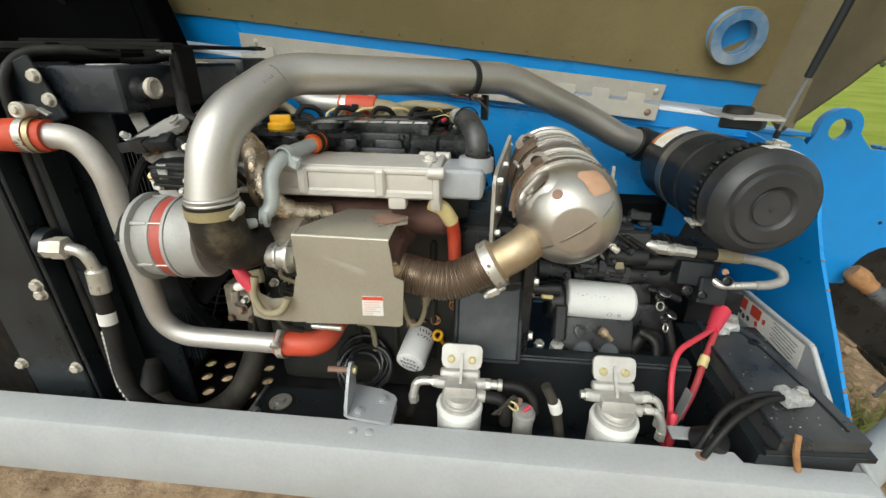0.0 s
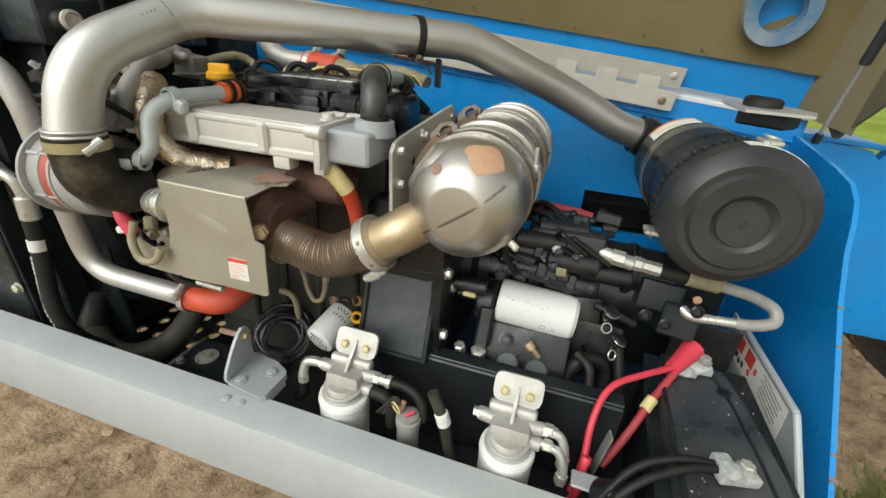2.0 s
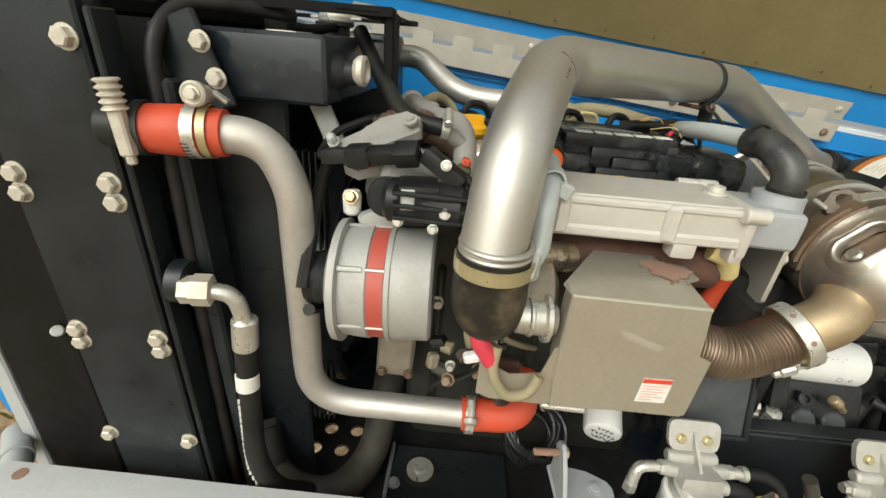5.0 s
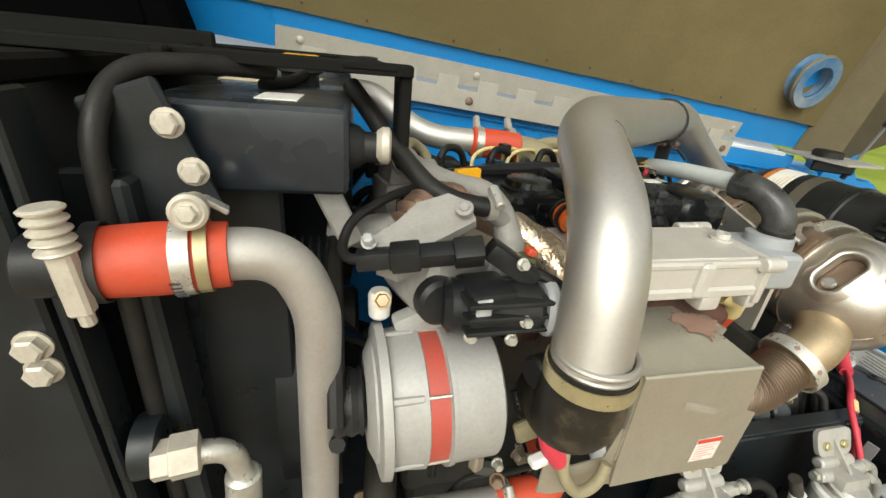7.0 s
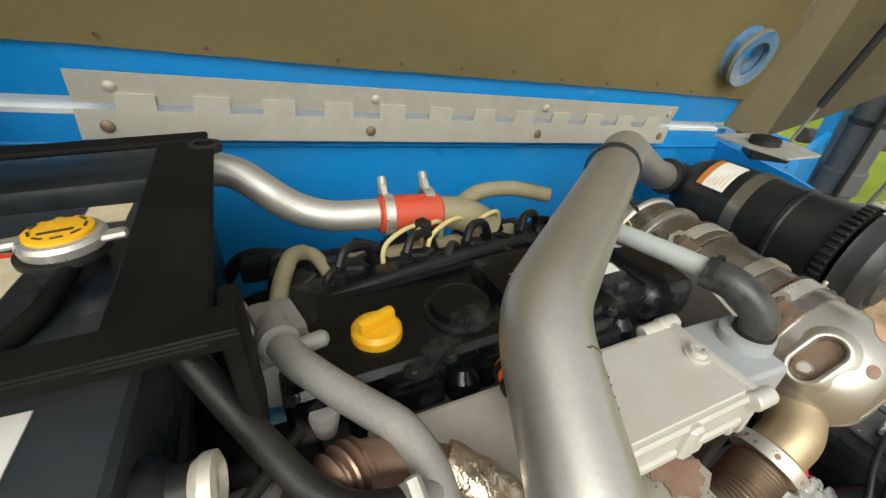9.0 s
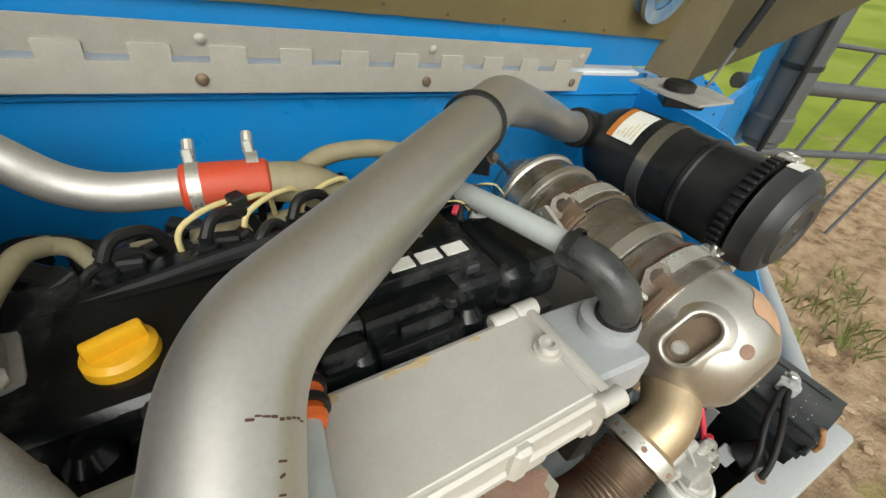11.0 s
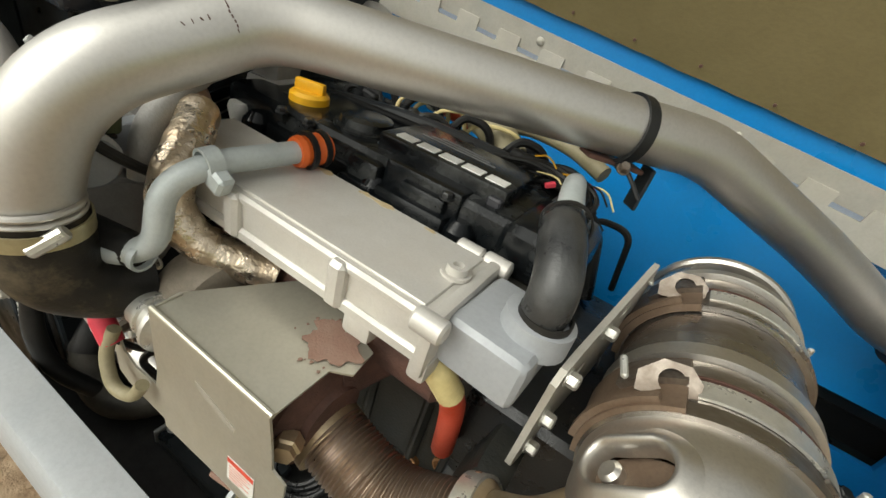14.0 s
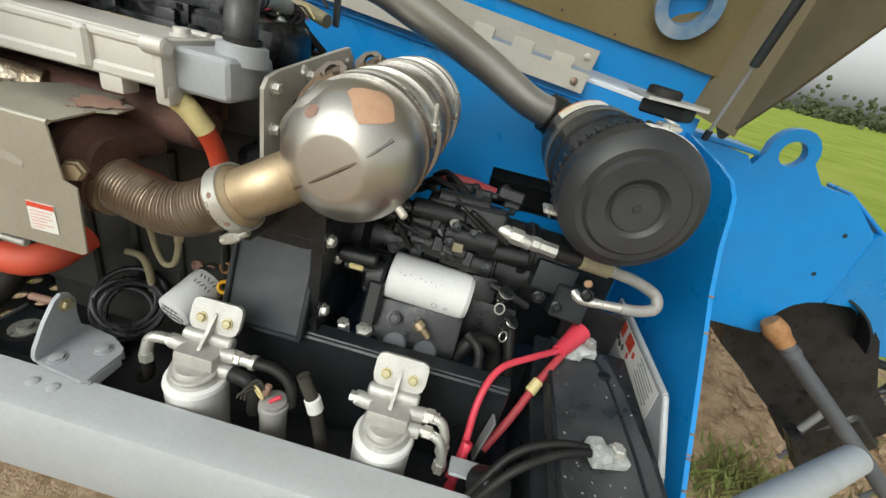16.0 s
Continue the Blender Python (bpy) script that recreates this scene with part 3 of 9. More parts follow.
def build_body():
    # rear wall with its rectangular cut-out
    rear = thing("rear_panel", (0, 0.63, 0.8), "bright blue painted steel rear wall of the engine bay", "panel", kind="structure")
    bm = bm_new()
    x0, x1 = -1.35, 0.80
    hx0, hx1, hz0, hz1 = 0.372, 0.62, 1.10, 1.203
    strips = [
        [(x0, 0.72), (hx0, 0.72), (hx0, hinge_z(hx0) - 0.012), (x0, hinge_z(x0) - 0.012)],
        [(hx1, 0.72), (x1, 0.72), (x1, hinge_z(x1) - 0.012), (hx1, hinge_z(hx1) - 0.012)],
        [(hx0, 0.72), (hx1, 0.72), (hx1, hz0), (hx0, hz0)],
        [(hx0, hz1), (hx1, hz1), (hx1, hinge_z(hx1) - 0.012), (hx0, hinge_z(hx0) - 0.012)],
    ]
    for s in strips:
        slab(bm, s, (0, 0.648, 0), (1, 0, 0), (0, 0, 1), 0.012)
    bmesh.ops.remove_doubles(bm, verts=bm.verts[:], dist=1e-5)
    part("wall_sheet", bm, "blue", rear)
    # turned-in lip under the hinge
    bm = bm_new()
    a, b = V((x0, 0.632, hinge_z(x0) - 0.062)), V((x1, 0.632, hinge_z(x1) - 0.062))
    d = (b - a)
    box(bm, (a + b) / 2, (d.length, 0.006, 0.006), (0, math.degrees(math.atan(0.1015)), 0), 0.002)
    part("stiffening_lip", bm, "blue", rear)

    # side wall on the battery side, with its sloping front edge
    side = thing("side_panel", (0.785, 0.3, 0.8), "bright blue painted steel side wall with chipped sloping edge", "panel", kind="structure")
    outline = [(0.655, 0.72), (-0.02, 0.72), (-0.02, 0.86), (0.0, 0.905), (0.031, 0.943), (0.14, 1.075), (0.236, 1.189), (0.285, 1.262), (0.304, 1.306), (0.325, 1.340), (0.36, 1.362), (0.423, 1.374), (0.655, 1.40)]
    part("wall_sheet", slab(bm_new(), outline, (0.785, 0, 0), (0, 1, 0), (0, 0, 1), 0.008), "blue", side)
    rnd = random.Random(3)
    for k in range(7):
        t = rnd.random() ** 1.3
        y, z = 0.031 + t * 0.205, 0.943 + t * 0.246
        bm = bm_new()
        box(bm, (0.7895, y + 0.001, z - 0.001), (0.0086, 0.0032, rnd.uniform(0.003, 0.014)), (40, 0, 0), 0.001)
        part("rust_chip", bm, "rustorange", side)

    # far side wall that closes the bay
    solo("end_panel", box(bm_new(), (-1.048, 0.315, 1.15), (0.012, 0.62, 0.90), bevel=0.003), "black", "black steel end wall behind the cooler", "panel", kind="structure")

    # Sheet added to keep skylight off the left of the rear wall.
    solo("hood_light_block", box(bm_new(), (-1.29, 0.40, 1.80), (0.012, 0.50, 0.60), bevel=0.003), "guardblack", "added black sheet that blocks skylight at the hood's far end", "panel", kind="structure")
    # floor of the slide-out tray, with round drain holes
    tray = thing("engine_tray", (0, 0.25, 0.80), "black steel tray floor with round drain holes", "tray", kind="structure")
    holes = [(-0.66 + 0.055 * i + (0.02 if j % 2 else 0), 0.10 + 0.05 * j, 0.014) for i in range(4) for j in range(3)]
    bm = slab(bm_new(), [(-1.04, -0.09), (0.77, -0.09), (0.77, 0.62), (-1.04, 0.62)], (0, 0, 0.806), (1, 0, 0), (0, 1, 0), 0.006, holes)
    part("floor_sheet", bm, "blackdusty", tray)
    # long black tray beam behind the filters
    part("tray_beam", box(bm_new(), (0.255, 0.055, 0.925), (0.46, 0.012, 0.19), (0, 0, 0), 0.003), "black", tray)
    part("beam_flange", box(bm_new(), (0.255, 0.068, 1.022), (0.46, 0.03, 0.006), (0, 0, 0), 0.002), "black", tray)
    part("cross_member", box(bm_new(), (-0.332, 0.046, 0.834), (0.216, 0.110, 0.028), (0, 0, 0), 0.004), "black", tray)
    part("member_edge", box(bm_new(), (-0.444, 0.046, 0.836), (0.007, 0.112, 0.032), (0, 0, 0), 0.002), "oldgrey", tray, "worn plated edge")

    # pale grey bumper rail
    rail = thing("tray_rail", (-0.15, -0.125, 0.8), "light grey painted bumper rail of folded steel", "rail")
    prof = [(-0.094, 0.962), (-0.094, 0.9655), (-0.142, 0.9655), (-0.153, 0.962), (-0.158, 0.952), (-0.160, 0.838), (-0.157, 0.83), (-0.12, 0.828), (-0.12, 0.8315), (-0.1535, 0.836), (-0.1545, 0.951), (-0.150, 0.958), (-0.141, 0.962)]
    bm = bm_new()
    xs = [-0.995, -0.985, -0.6, 0.0, 0.505, 0.512, 0.70, 0.708]
    rings = []
    for i, x in enumerate(xs):
        cut = 0.02 if x > 0.508 else 0.0
        k = 0.006 if i in (0, len(xs) - 1) else 0.0
        rings.append([bm.verts.new((x, min(y, -0.094 - cut) if y > -0.13 and z > 0.95 else y, z - (k if z > 0.9 else -k))) for y, z in prof])
    for a, b in zip(rings, rings[1:]):
        for k in range(len(prof)):
            j = (k + 1) % len(prof)
            bm.faces.new((a[k], a[j], b[j], b[k]))
    part("rail_beam", bm, "greyrail", rail)
    post = thing("corner_post", (-1.06, 0.0, 0.82), "light grey upright strip with a blue patch at the bay's corner", "post")
    part("strip", box(bm_new(), (-1.060, 0.000, 1.16), (0.028, 0.012, 0.70), None, 0.003), "greyrail", post)
    part("blue_patch", box(bm_new(), (-1.084, 0.004, 0.990), (0.020, 0.008, 0.085), (0, -9, 0), 0.002), "blue", post, "blue painted tab")
    stub = thing("rail_stub", (-1.0, -0.10, 0.90), "round light grey tube joined to the rail's far end", "tube")
    part("tube", rod(bm_new(), (-0.985, -0.102, 0.915), (-1.105, 0.010, 0.885), 0.020, n=22, bevel=0.003), "greyrail", stub)
    part("collar", band(bm_new(), (-1.045, -0.046, 0.900), (-0.73, 0.68, -0.18), 0.0202, 0.010, 0.003, 22), "greyrail", stub)
    part("end_cap", box(bm_new(), (-0.989, -0.128, 0.895), (0.006, 0.055, 0.125), bevel=0.003), "greyrail", rail)
    for x in (-0.158, -0.128):
        part("rivet", lathe(bm_new(), (x, -0.118, 0.9652), (0, 0, 1), [(0, 0.008), (0.002, 0.0075), (0.0035, 0.004), (0.0038, 0)], 16), "greyrail", rail)
    for x, y in ((-0.951, -0.112), (0.446, -0.108)):
        part("rusted_hole", lathe(bm_new(), (x, y, 0.9653), (0, 0, 1), [(0, 0.0095), (0.0008, 0.0095), (0.0009, 0.004), (0.0002, 0)], 14), "rustpatch", rail, "rust-rimmed bolt hole")


build_body()


def build_deck():
    """Deck with sky glare in its pale colour, and a black box, behind the rear wall."""
    d = thing("turntable_deck", (0, 0.9, 0.8), "steel deck behind the engine bay, sky glare put into its pale colour", "deck", kind="structure")
    # the sheet climbs away from the hinge
    ex = V((1, 0, -0.1015)).normalized()
    bm = bm_new()
    slab(bm, [(0, 0), (2.12, 0), (2.12, 0.46), (0, 0.46)], (-1.35, 0.634, hinge_z(-1.35) - 0.0190), ex, V((0, 0.96, 0.28)).normalized(), 0.008)
    part("deck_sheet", bm, "paleblue", d)
    part("deck_fold", slab(bm_new(), [(0, -0.050), (2.12, -0.050), (2.12, 0), (0, 0)], (-1.35, 0.644, hinge_z(-1.35) - 0.0190), ex, V((0.1015, 0, 1)).normalized(), 0.004), "paleblue", d)
    # Closed black box and lip added so the wall opening looks dark inside.
    part("opening_backing", box(bm_new(), (-0.2, 0.90, 1.05), (2.0, 0.45, 0.6), None, 0.01), "black", d)
    part("opening_backing_lip", box(bm_new(), (0.50, 0.668, 1.135), (0.26, 0.010, 0.06), None, 0.002), "guardblack", d)


build_deck()


def build_hinge():
    h = thing("piano_hinge", (-0.06, 0.61, 1.5), "dusty galvanised hinge with interlocking tabs and rivets", "hinge")
    x0, x1 = -0.645, 0.523
    L = (x1 - x0) / math.cos(math.atan(0.1015))
    ex, ez = V((1, 0, -0.1015)).normalized(), V((0.1015, 0, 1)).normalized()
    ev = (ez + V((0, -0.22, 0))).normalized()
    o = V((x0, 0.616, hinge_z(x0)))
    pitch, first, n = 0.0940, 0.048, 12
    tabs = [(first + pitch * k, first + pitch * k + 0.0475) for k in range(n)]
    # lower leaf on the wall, its tabs lying over the upper leaf
    low = [(0, -0.046), (L, -0.046), (L, -0.0040)]
    for u0, u1 in reversed(tabs):
        low += [(u1, -0.0040), (u1, 0.0175), (u1 - 0.002, 0.0190), (u0 + 0.002, 0.0190), (u0, 0.0175), (u0, -0.0040)]
    low.append((0, -0.0040))
    part("lower_leaf", slab(bm_new(), low, o + V((0, -0.0095, 0)), ex, (ez + V((0, -0.06, 0))).normalized(), 0.0035), "hinge", h)
    part("leaf_spacer", slab(bm_new(), [(0, -0.046), (L, -0.046), (L, -0.020), (0, -0.020)], o, ex, ez, 0.009), "hinge", h)
    # upper leaf leans forward with the open lid
    bm = slab(bm_new(), [(0, 0.0042), (L, 0.0042), (L, 0.048), (0, 0.048)], o + V((0, -0.0035, 0)), ex, ev, 0.003)
    part("upper_leaf", bm, "hinge", h)
    for x in (-0.615, -0.240, 0.122, 0.494):
        p = V((x, 0.6035, hinge_z(x) - 0.027))
        part("rivet", lathe(bm_new(), p, (0, -1, 0), [(0, 0.009), (0.002, 0.0085), (0.004, 0.005), (0.0045, 0)], 14), "rustbrown", h, "grimy rivet head")
    for x in (-0.60, -0.232, 0.130, 0.502):
        p = o + ex * ((x - x0) / ex.x) + ev * 0.029 - V((0, 0.0065, 0.001))
        part("rivet", lathe(bm_new(), p, ex.cross(ev), [(0, 0.008), (0.002, 0.0075), (0.004, 0.004), (0.0045, 0)], 14), "hinge", h)


def build_lid():
    """The raised cover: blue sheet, tan lining, side flange, latch ring."""
    lid = thing("engine_cover", (0, 0.6, 1.55), "raised blue engine cover with dusty tan lining inside", "cover")
    ex = V((1, 0, -0.1015)).normalized()
    ev = (V((0.1015, 0, 1)).normalized() + V((0, -0.22, 0))).normalized()
    o = V((-1.0, 0.626, hinge_z(-1.0) + 0.002))
    nrm = ex.cross(ev)
    L, H = 1.83, 0.80
    bm = bm_new()
    slab(bm, [(0, 0.006), (L - 0.02, 0.006), (L, 0.03), (L + 0.02, H), (0, H)], o, ex, ev, -0.004)
    part("cover_sheet", bm, "blue", lid)
    # lining sheet with a slightly sagging surface
    bm = bm_new()
    nu, nv = 40, 16
    g = []
    for j in range(nv + 1):
        row = []
        for i in range(nu + 1):
            u = 0.02 + (L - 0.03) * i / nu
            v = 0.078 + (H - 0.08) * j / nv + (0.0025 * noise.noise(V((u * 30, 0, 0))) if j == 0 else 0)
            w = 0.010 + 0.004 * noise.noise(V((u * 3, v * 5, 0)))
            row.append(bm.verts.new(o + ex * u + ev * v + nrm * w))
        g.append(row)
    for a, b in zip(g, g[1:]):
        for i in range(nu):
            bm.faces.new((a[i], a[i + 1], b[i + 1], b[i]))
    base = [bm.verts.new(v.co - nrm * 0.009) for v in g[0]]
    for i in range(nu):
        bm.faces.new((base[i], base[i + 1], g[0][i + 1], g[0][i]))
    lining = part("lining", bm, "tan", lid, "dusty tan foam lining")
    rnd = random.Random(8)
    for k in range(11):
        p = o + ex * (0.30 + 0.125 * k + rnd.uniform(-0.03, 0.03)) + ev * (0.086 + rnd.uniform(0, 0.012)) + nrm * 0.0135
        part("lining_pin", lathe(bm_new(), p, nrm, [(0, 0.003), (0.0012, 0.0026), (0.0016, 0)], 10), "rust", lining)
    # flange along the free side
    bm = bm_new()
    slab(bm, [(0.645, 1.43), (0.60, 1.405), (0.585, 1.405), (0.43, 1.52), (0.30, 1.63), (0.10, 1.82), (0.10, 2.2), (0.475, 2.2)], (0.838, 0, 0), (0, 1, 0), (0, 0, 1), 0.006)
    part("side_flange", bm, "flangetan", lid)
    # Mirrored flange added to cut sunlight reaching the rear wall's left end.
    part("far_shade_flange", slab(bm_new(), [(0.645, 1.62), (0.60, 1.60), (0.43, 1.70), (0.10, 1.98), (-0.15, 2.2), (-0.15, 2.4), (0.475, 2.4)], (-1.0, 0, 0), (0, 1, 0), (0, 0, 1), 0.006), "black", lid)
    # flared return that ties the lining to the flange
    bm = bm_new()
    lo = [V((0.765, 0.624, 1.445)), V((0.843, 0.545, 1.418))]
    hi = [V((0.815, 0.475, 2.2)), V((0.843, 0.40, 2.2))]
    q = [lo[0], lo[1], hi[1], hi[0]]
    back = [bm.verts.new(v + V((0.003, 0.004, 0))) for v in q]
    front = [bm.verts.new(v) for v in q]
    bm.faces.new(front)
    bm.faces.new(back[::-1])
    for k in range(4):
        bm.faces.new((front[k], front[(k + 1) % 4], back[(k + 1) % 4], back[k]))
    part("flange_return", bm, "flangetan", lid)
    # ring through the lining, its shadow put into a darker blue
    d = V((0.0, -1, -0.24)).normalized()
    c = V((0.650, 0.566, 1.633)) + d * 0.018
    R, r = 0.062, 0.038
    bm = bm_new()
    lathe(bm, c - d * 0.075, d, [(0.0, r), (0.0, R * 0.84), (0.022, R * 0.84), (0.026, R), (0.044, R), (0.05, R * 0.84), (0.066, R * 0.84), (0.066, r), (0.0, r)], 40)
    part("latch_tube", bm, "ringblue", lid, "blue steel tube through the cover")
    bm = bm_new()
    pipe_wall(bm, c - d * 0.004, d, 0.010, r * 1.02, R, 36)
    part("latch_ring", bm, "ringblue", lid, "worn blue ring, darkened for its shade")
    part("tube_floor", lathe(bm_new(), c - d * 0.030, d, [(0, r * 1.01), (0.002, r * 1.01), (0.002, 0)], 36), "blue", lid, "shaded blue plate inside the tube")
    part("ring_edge", ring(bm_new(), c - d * 0.002, d, R - 0.001, 0.0045, 44, 8), "flangetan", lid, "frayed brown ring edge")
    return lid


build_hinge()
build_lid()


def build_strut():
    s = thing("gas_strut", (0.752, 0.45, 1.42), "thin steel gas strut holding the cover up", "strut")
    a, b = V((0.752, 0.455, 1.42)), V((0.756, 0.427, 1.53))
    d = (b - a).normalized()
    part("rod", rod(bm_new(), a, a + d * 0.14, 0.0035, n=10), "oldgrey", s)
    part("cylinder", rod(bm_new(), a + d * 0.13, a + d * 0.47, 0.0085, n=14), "black", s)
    part("ball_joint", rod(bm_new(), a - d * 0.012, a + d * 0.008, 0.007, n=12), "black", s)


build_strut()


# ---- chassis, wheel and ground gear beyond the bay ----
def build_chassis():
    ch = thing("machine_chassis", (1.2, 0.66, 0.9), "bright blue steel chassis plate with a lifting eye", "chassis")
    cx, cz, R = 1.042, 1.404, 0.058
    out = [(0.80, 0.92), (1.215, 0.925), (1.222, 0.945), (1.228, 0.985), (1.240, 1.012), (1.258, 1.035), (1.285, 1.053), (1.320, 1.064), (1.320, 1.268), (1.225, 1.343), (1.140, 1.352)]
    out += [(cx + R * math.cos(a) * 1.0 + 0.04 * (1 - math.sin(a)) * 0, cz + R * math.sin(a)) for a in (radians(k) for k in range(-10, 191, 20))]
    out += [(0.968, 1.36), (0.95, 1.378), (0.80, 1.395)]
    part("plate", slab(bm_new(), out, (0, 0.685, 0), (1, 0, 0), (0, 0, 1), 0.025, [(cx, cz, 0.030)]), "blue", ch)
    part("top_flange", box(bm_new(), (0.885, 0.72, 1.392), (0.17, 0.13, 0.012), (0, 3, 0), 0.003), "blue", ch)
    part("sloped_flange", box(bm_new(), (1.29, 0.72, 1.308), (0.16, 0.09, 0.01), (0, 30, 0), 0.003), "blue", ch)
    for x, z in ((1.260, 1.250), (1.253, 1.135)):
        part("bolt_hole", rod(bm_new(), (x, 0.6595, z), (x, 0.664, z), 0.007, n=12), "black", ch)
    part("lower_lip", box(bm_new(), (1.10, 0.70, 0.93), (0.26, 0.08, 0.012), (0, 0, 0), 0.003), "blue", ch)
    # the plate folds back beyond the arch
    wing = [(0.0, 1.064), (0.09, 1.060), (0.16, 1.038), (0.215, 0.995), (0.250, 0.940), (0.262, 0.905), (0.60, 0.88), (0.60, 1.26), (0.09, 1.275), (0.0, 1.268)]
    part("folded_plate", slab(bm_new(), wing, (1.320, 0.685, 0), (0.95, 0.31, 0), (0, 0, 1), 0.025), "blue", ch)
    part("fold_weld", rod(bm_new(), (1.320, 0.668, 1.070), (1.320, 0.668, 1.262), 0.010, n=10), "blue", ch)
    part("arch_liner", arc_band(bm_new(), (1.385, 0.84, 0.920), (0.25, 1, 0), 0.165, 0.30, 0.006, -75, 80, 24), "black", ch, "dark greasy arch liner")
    # axle gear below
    ax = thing("axle_gear", (1.45, 0.9, 0.3), "dark greasy axle housing with a steering cylinder", "axle")
    case = [(1.16, 0.93), (1.215, 0.808), (1.326, 0.731), (1.398, 0.67), (1.497, 0.597), (1.57, 0.588), (1.64, 0.56), (1.80, 0.60), (1.85, 0.69), (1.80, 0.72), (1.70, 0.80), (1.60, 0.96), (1.50, 1.05), (1.40, 1.08), (1.28, 1.04)]
    part("gear_case", slab(bm_new(), case, (0, 0.92, 0), (1, 0, 0), (0, 0, 1), 0.18, bevel=0.02), "cast_black", ax)
    part("hub", lathe(bm_new(), (1.47, 0.86, 0.80), (-0.1, -1, 0.1), [(0, 0.12), (0.04, 0.115), (0.05, 0.085), (0.075, 0.08), (0.085, 0.045), (0.085, 0)], 28), "cast_black", ax)
    for k in range(8):
        a = radians(45 * k + 12)
        part("hub_bolt", bolt(bm_new(), (1.468 + 0.097 * math.cos(a), 0.818, 0.804 + 0.097 * math.sin(a)), (-0.1, -1, 0.1), 0.010, 0.010), "cast_black", ax)
    part("rib", box(bm_new(), (1.36, 0.80, 0.80), (0.035, 0.10, 0.22), (0, -32, 0), 0.01, 2), "cast_black", ax)
    part("lower_arm", slab(bm_new(), [(1.50, 0.60), (1.545, 0.605), (1.67, 0.49), (1.66, 0.44), (1.60, 0.47)], (0, 0.70, 0), (1, 0, 0), (0, 0, 1), 0.05, bevel=0.006), "cast_black", ax)
    part("link", rod(bm_new(), (1.545, 0.69, 0.610), (1.585, 0.70, 0.735), 0.012, n=12), "oldgrey", ax, "bare steel link")
    part("carrier", box(bm_new(), (1.72, 0.82, 0.56), (0.20, 0.16, 0.24), (10, 35, 5), 0.04, 3), "cast_black", ax)
    part("grease_lump", lump(bm_new(), (1.64, 0.80, 0.69), (0.06, 0.03, 0.045), 4), "cast_black", ax)
    part("grease_lump", lump(bm_new(), (1.56, 0.80, 0.64), (0.05, 0.03, 0.035), 9), "greydust", ax)
    yk = part("yoke", tube(bm_new(), [(1.755, 0.90, 0.81), (1.775, 0.90, 0.735), (1.835, 0.90, 0.685), (1.905, 0.90, 0.705), (1.90, 0.90, 0.79)], 0.014, 0.03, 12), "black", ax)
    part("yoke_pin", rod(bm_new(), (1.74, 0.90, 0.815), (1.91, 0.90, 0.80), 0.016, n=12), "black", yk)
    part("brake_line", tube(bm_new(), [(1.30, 0.80, 0.90), (1.37, 0.78, 0.86), (1.44, 0.77, 0.70), (1.56, 0.76, 0.62)], 0.008, 0.05, 10), "rubber", ax)
    part("steering_cylinder", rod(bm_new(), (1.235, 0.60, 0.960), (1.66, 0.43, 0.625), 0.021, n=18), "boomgrey", ax)
    part("gland", rod(bm_new(), (1.262, 0.589, 0.939), (1.280, 0.582, 0.925), 0.024, n=18, bevel=0.003), "boomgrey", ax)
    part("rod_end", tube(bm_new(), [(1.197, 0.618, 0.992), (1.215, 0.610, 0.977), (1.252, 0.593, 0.946)], lambda t: 0.024 + 0.007 * math.sin(min(t, 0.06) / 0.06 * 3.0), 0.01, 18, fine=0.006), "rustorange", ax, "rusty rod end")


build_chassis()


def build_boom_gear():
    """Upright cylinder, platform rails and boom tip seen past the cover."""
    b = thing("boom_upright", (2.06, 0.80, 0.9), "blue boom arm beside a grey dusty cylinder", "boom")
    part("cylinder", rod(bm_new(), (2.06, 0.80, 0.95), (2.06, 0.80, 1.62), 0.078, n=28, bevel=0.01), "boomgrey", b)
    part("collar", rod(bm_new(), (2.06, 0.80, 0.98), (2.06, 0.80, 1.10), 0.090, n=28, bevel=0.01), "boomgrey", b)
    part("clamp_band", rod(bm_new(), (2.06, 0.80, 1.30), (2.06, 0.80, 1.325), 0.084, n=28, bevel=0.004), "black", b)
    part("cable", tube(bm_new(), [(1.97, 0.75, 0.95), (1.965, 0.74, 1.2), (1.98, 0.745, 1.55)], 0.012, 0.1, 10), "rubber", b)
    part("boom_plate", slab(bm_new(), [(1.95, 0.9), (2.2, 0.9), (2.2, 1.3), (2.42, 1.75), (2.2, 1.75), (1.95, 1.45)], (0, 0.93, 0), (1, 0, 0), (0, 0, 1), 0.03), "blue", b)
    r = thing("platform_rail", (3.0, 1.0, 0.5), "dark tubular platform rails beside the machine", "rail")
    for z, rad in ((1.62, 0.013), (1.40, 0.04), (1.02, 0.025)):
        part("crossbar", rod(bm_new(), (2.2, 1.10, z - 0.25), (4.2, 0.55, z - 0.45), rad, n=12), "boomgrey", r)
    for k in range(6):
        x = 2.4 + 0.33 * k
        part("upright", rod(bm_new(), (x, 1.05 - 0.09 * k, 1.35 - 0.033 * k), (x - 0.42, 1.13 - 0.09 * k, 0.0), 0.012, n=10), "boomgrey", r)


build_boom_gear()


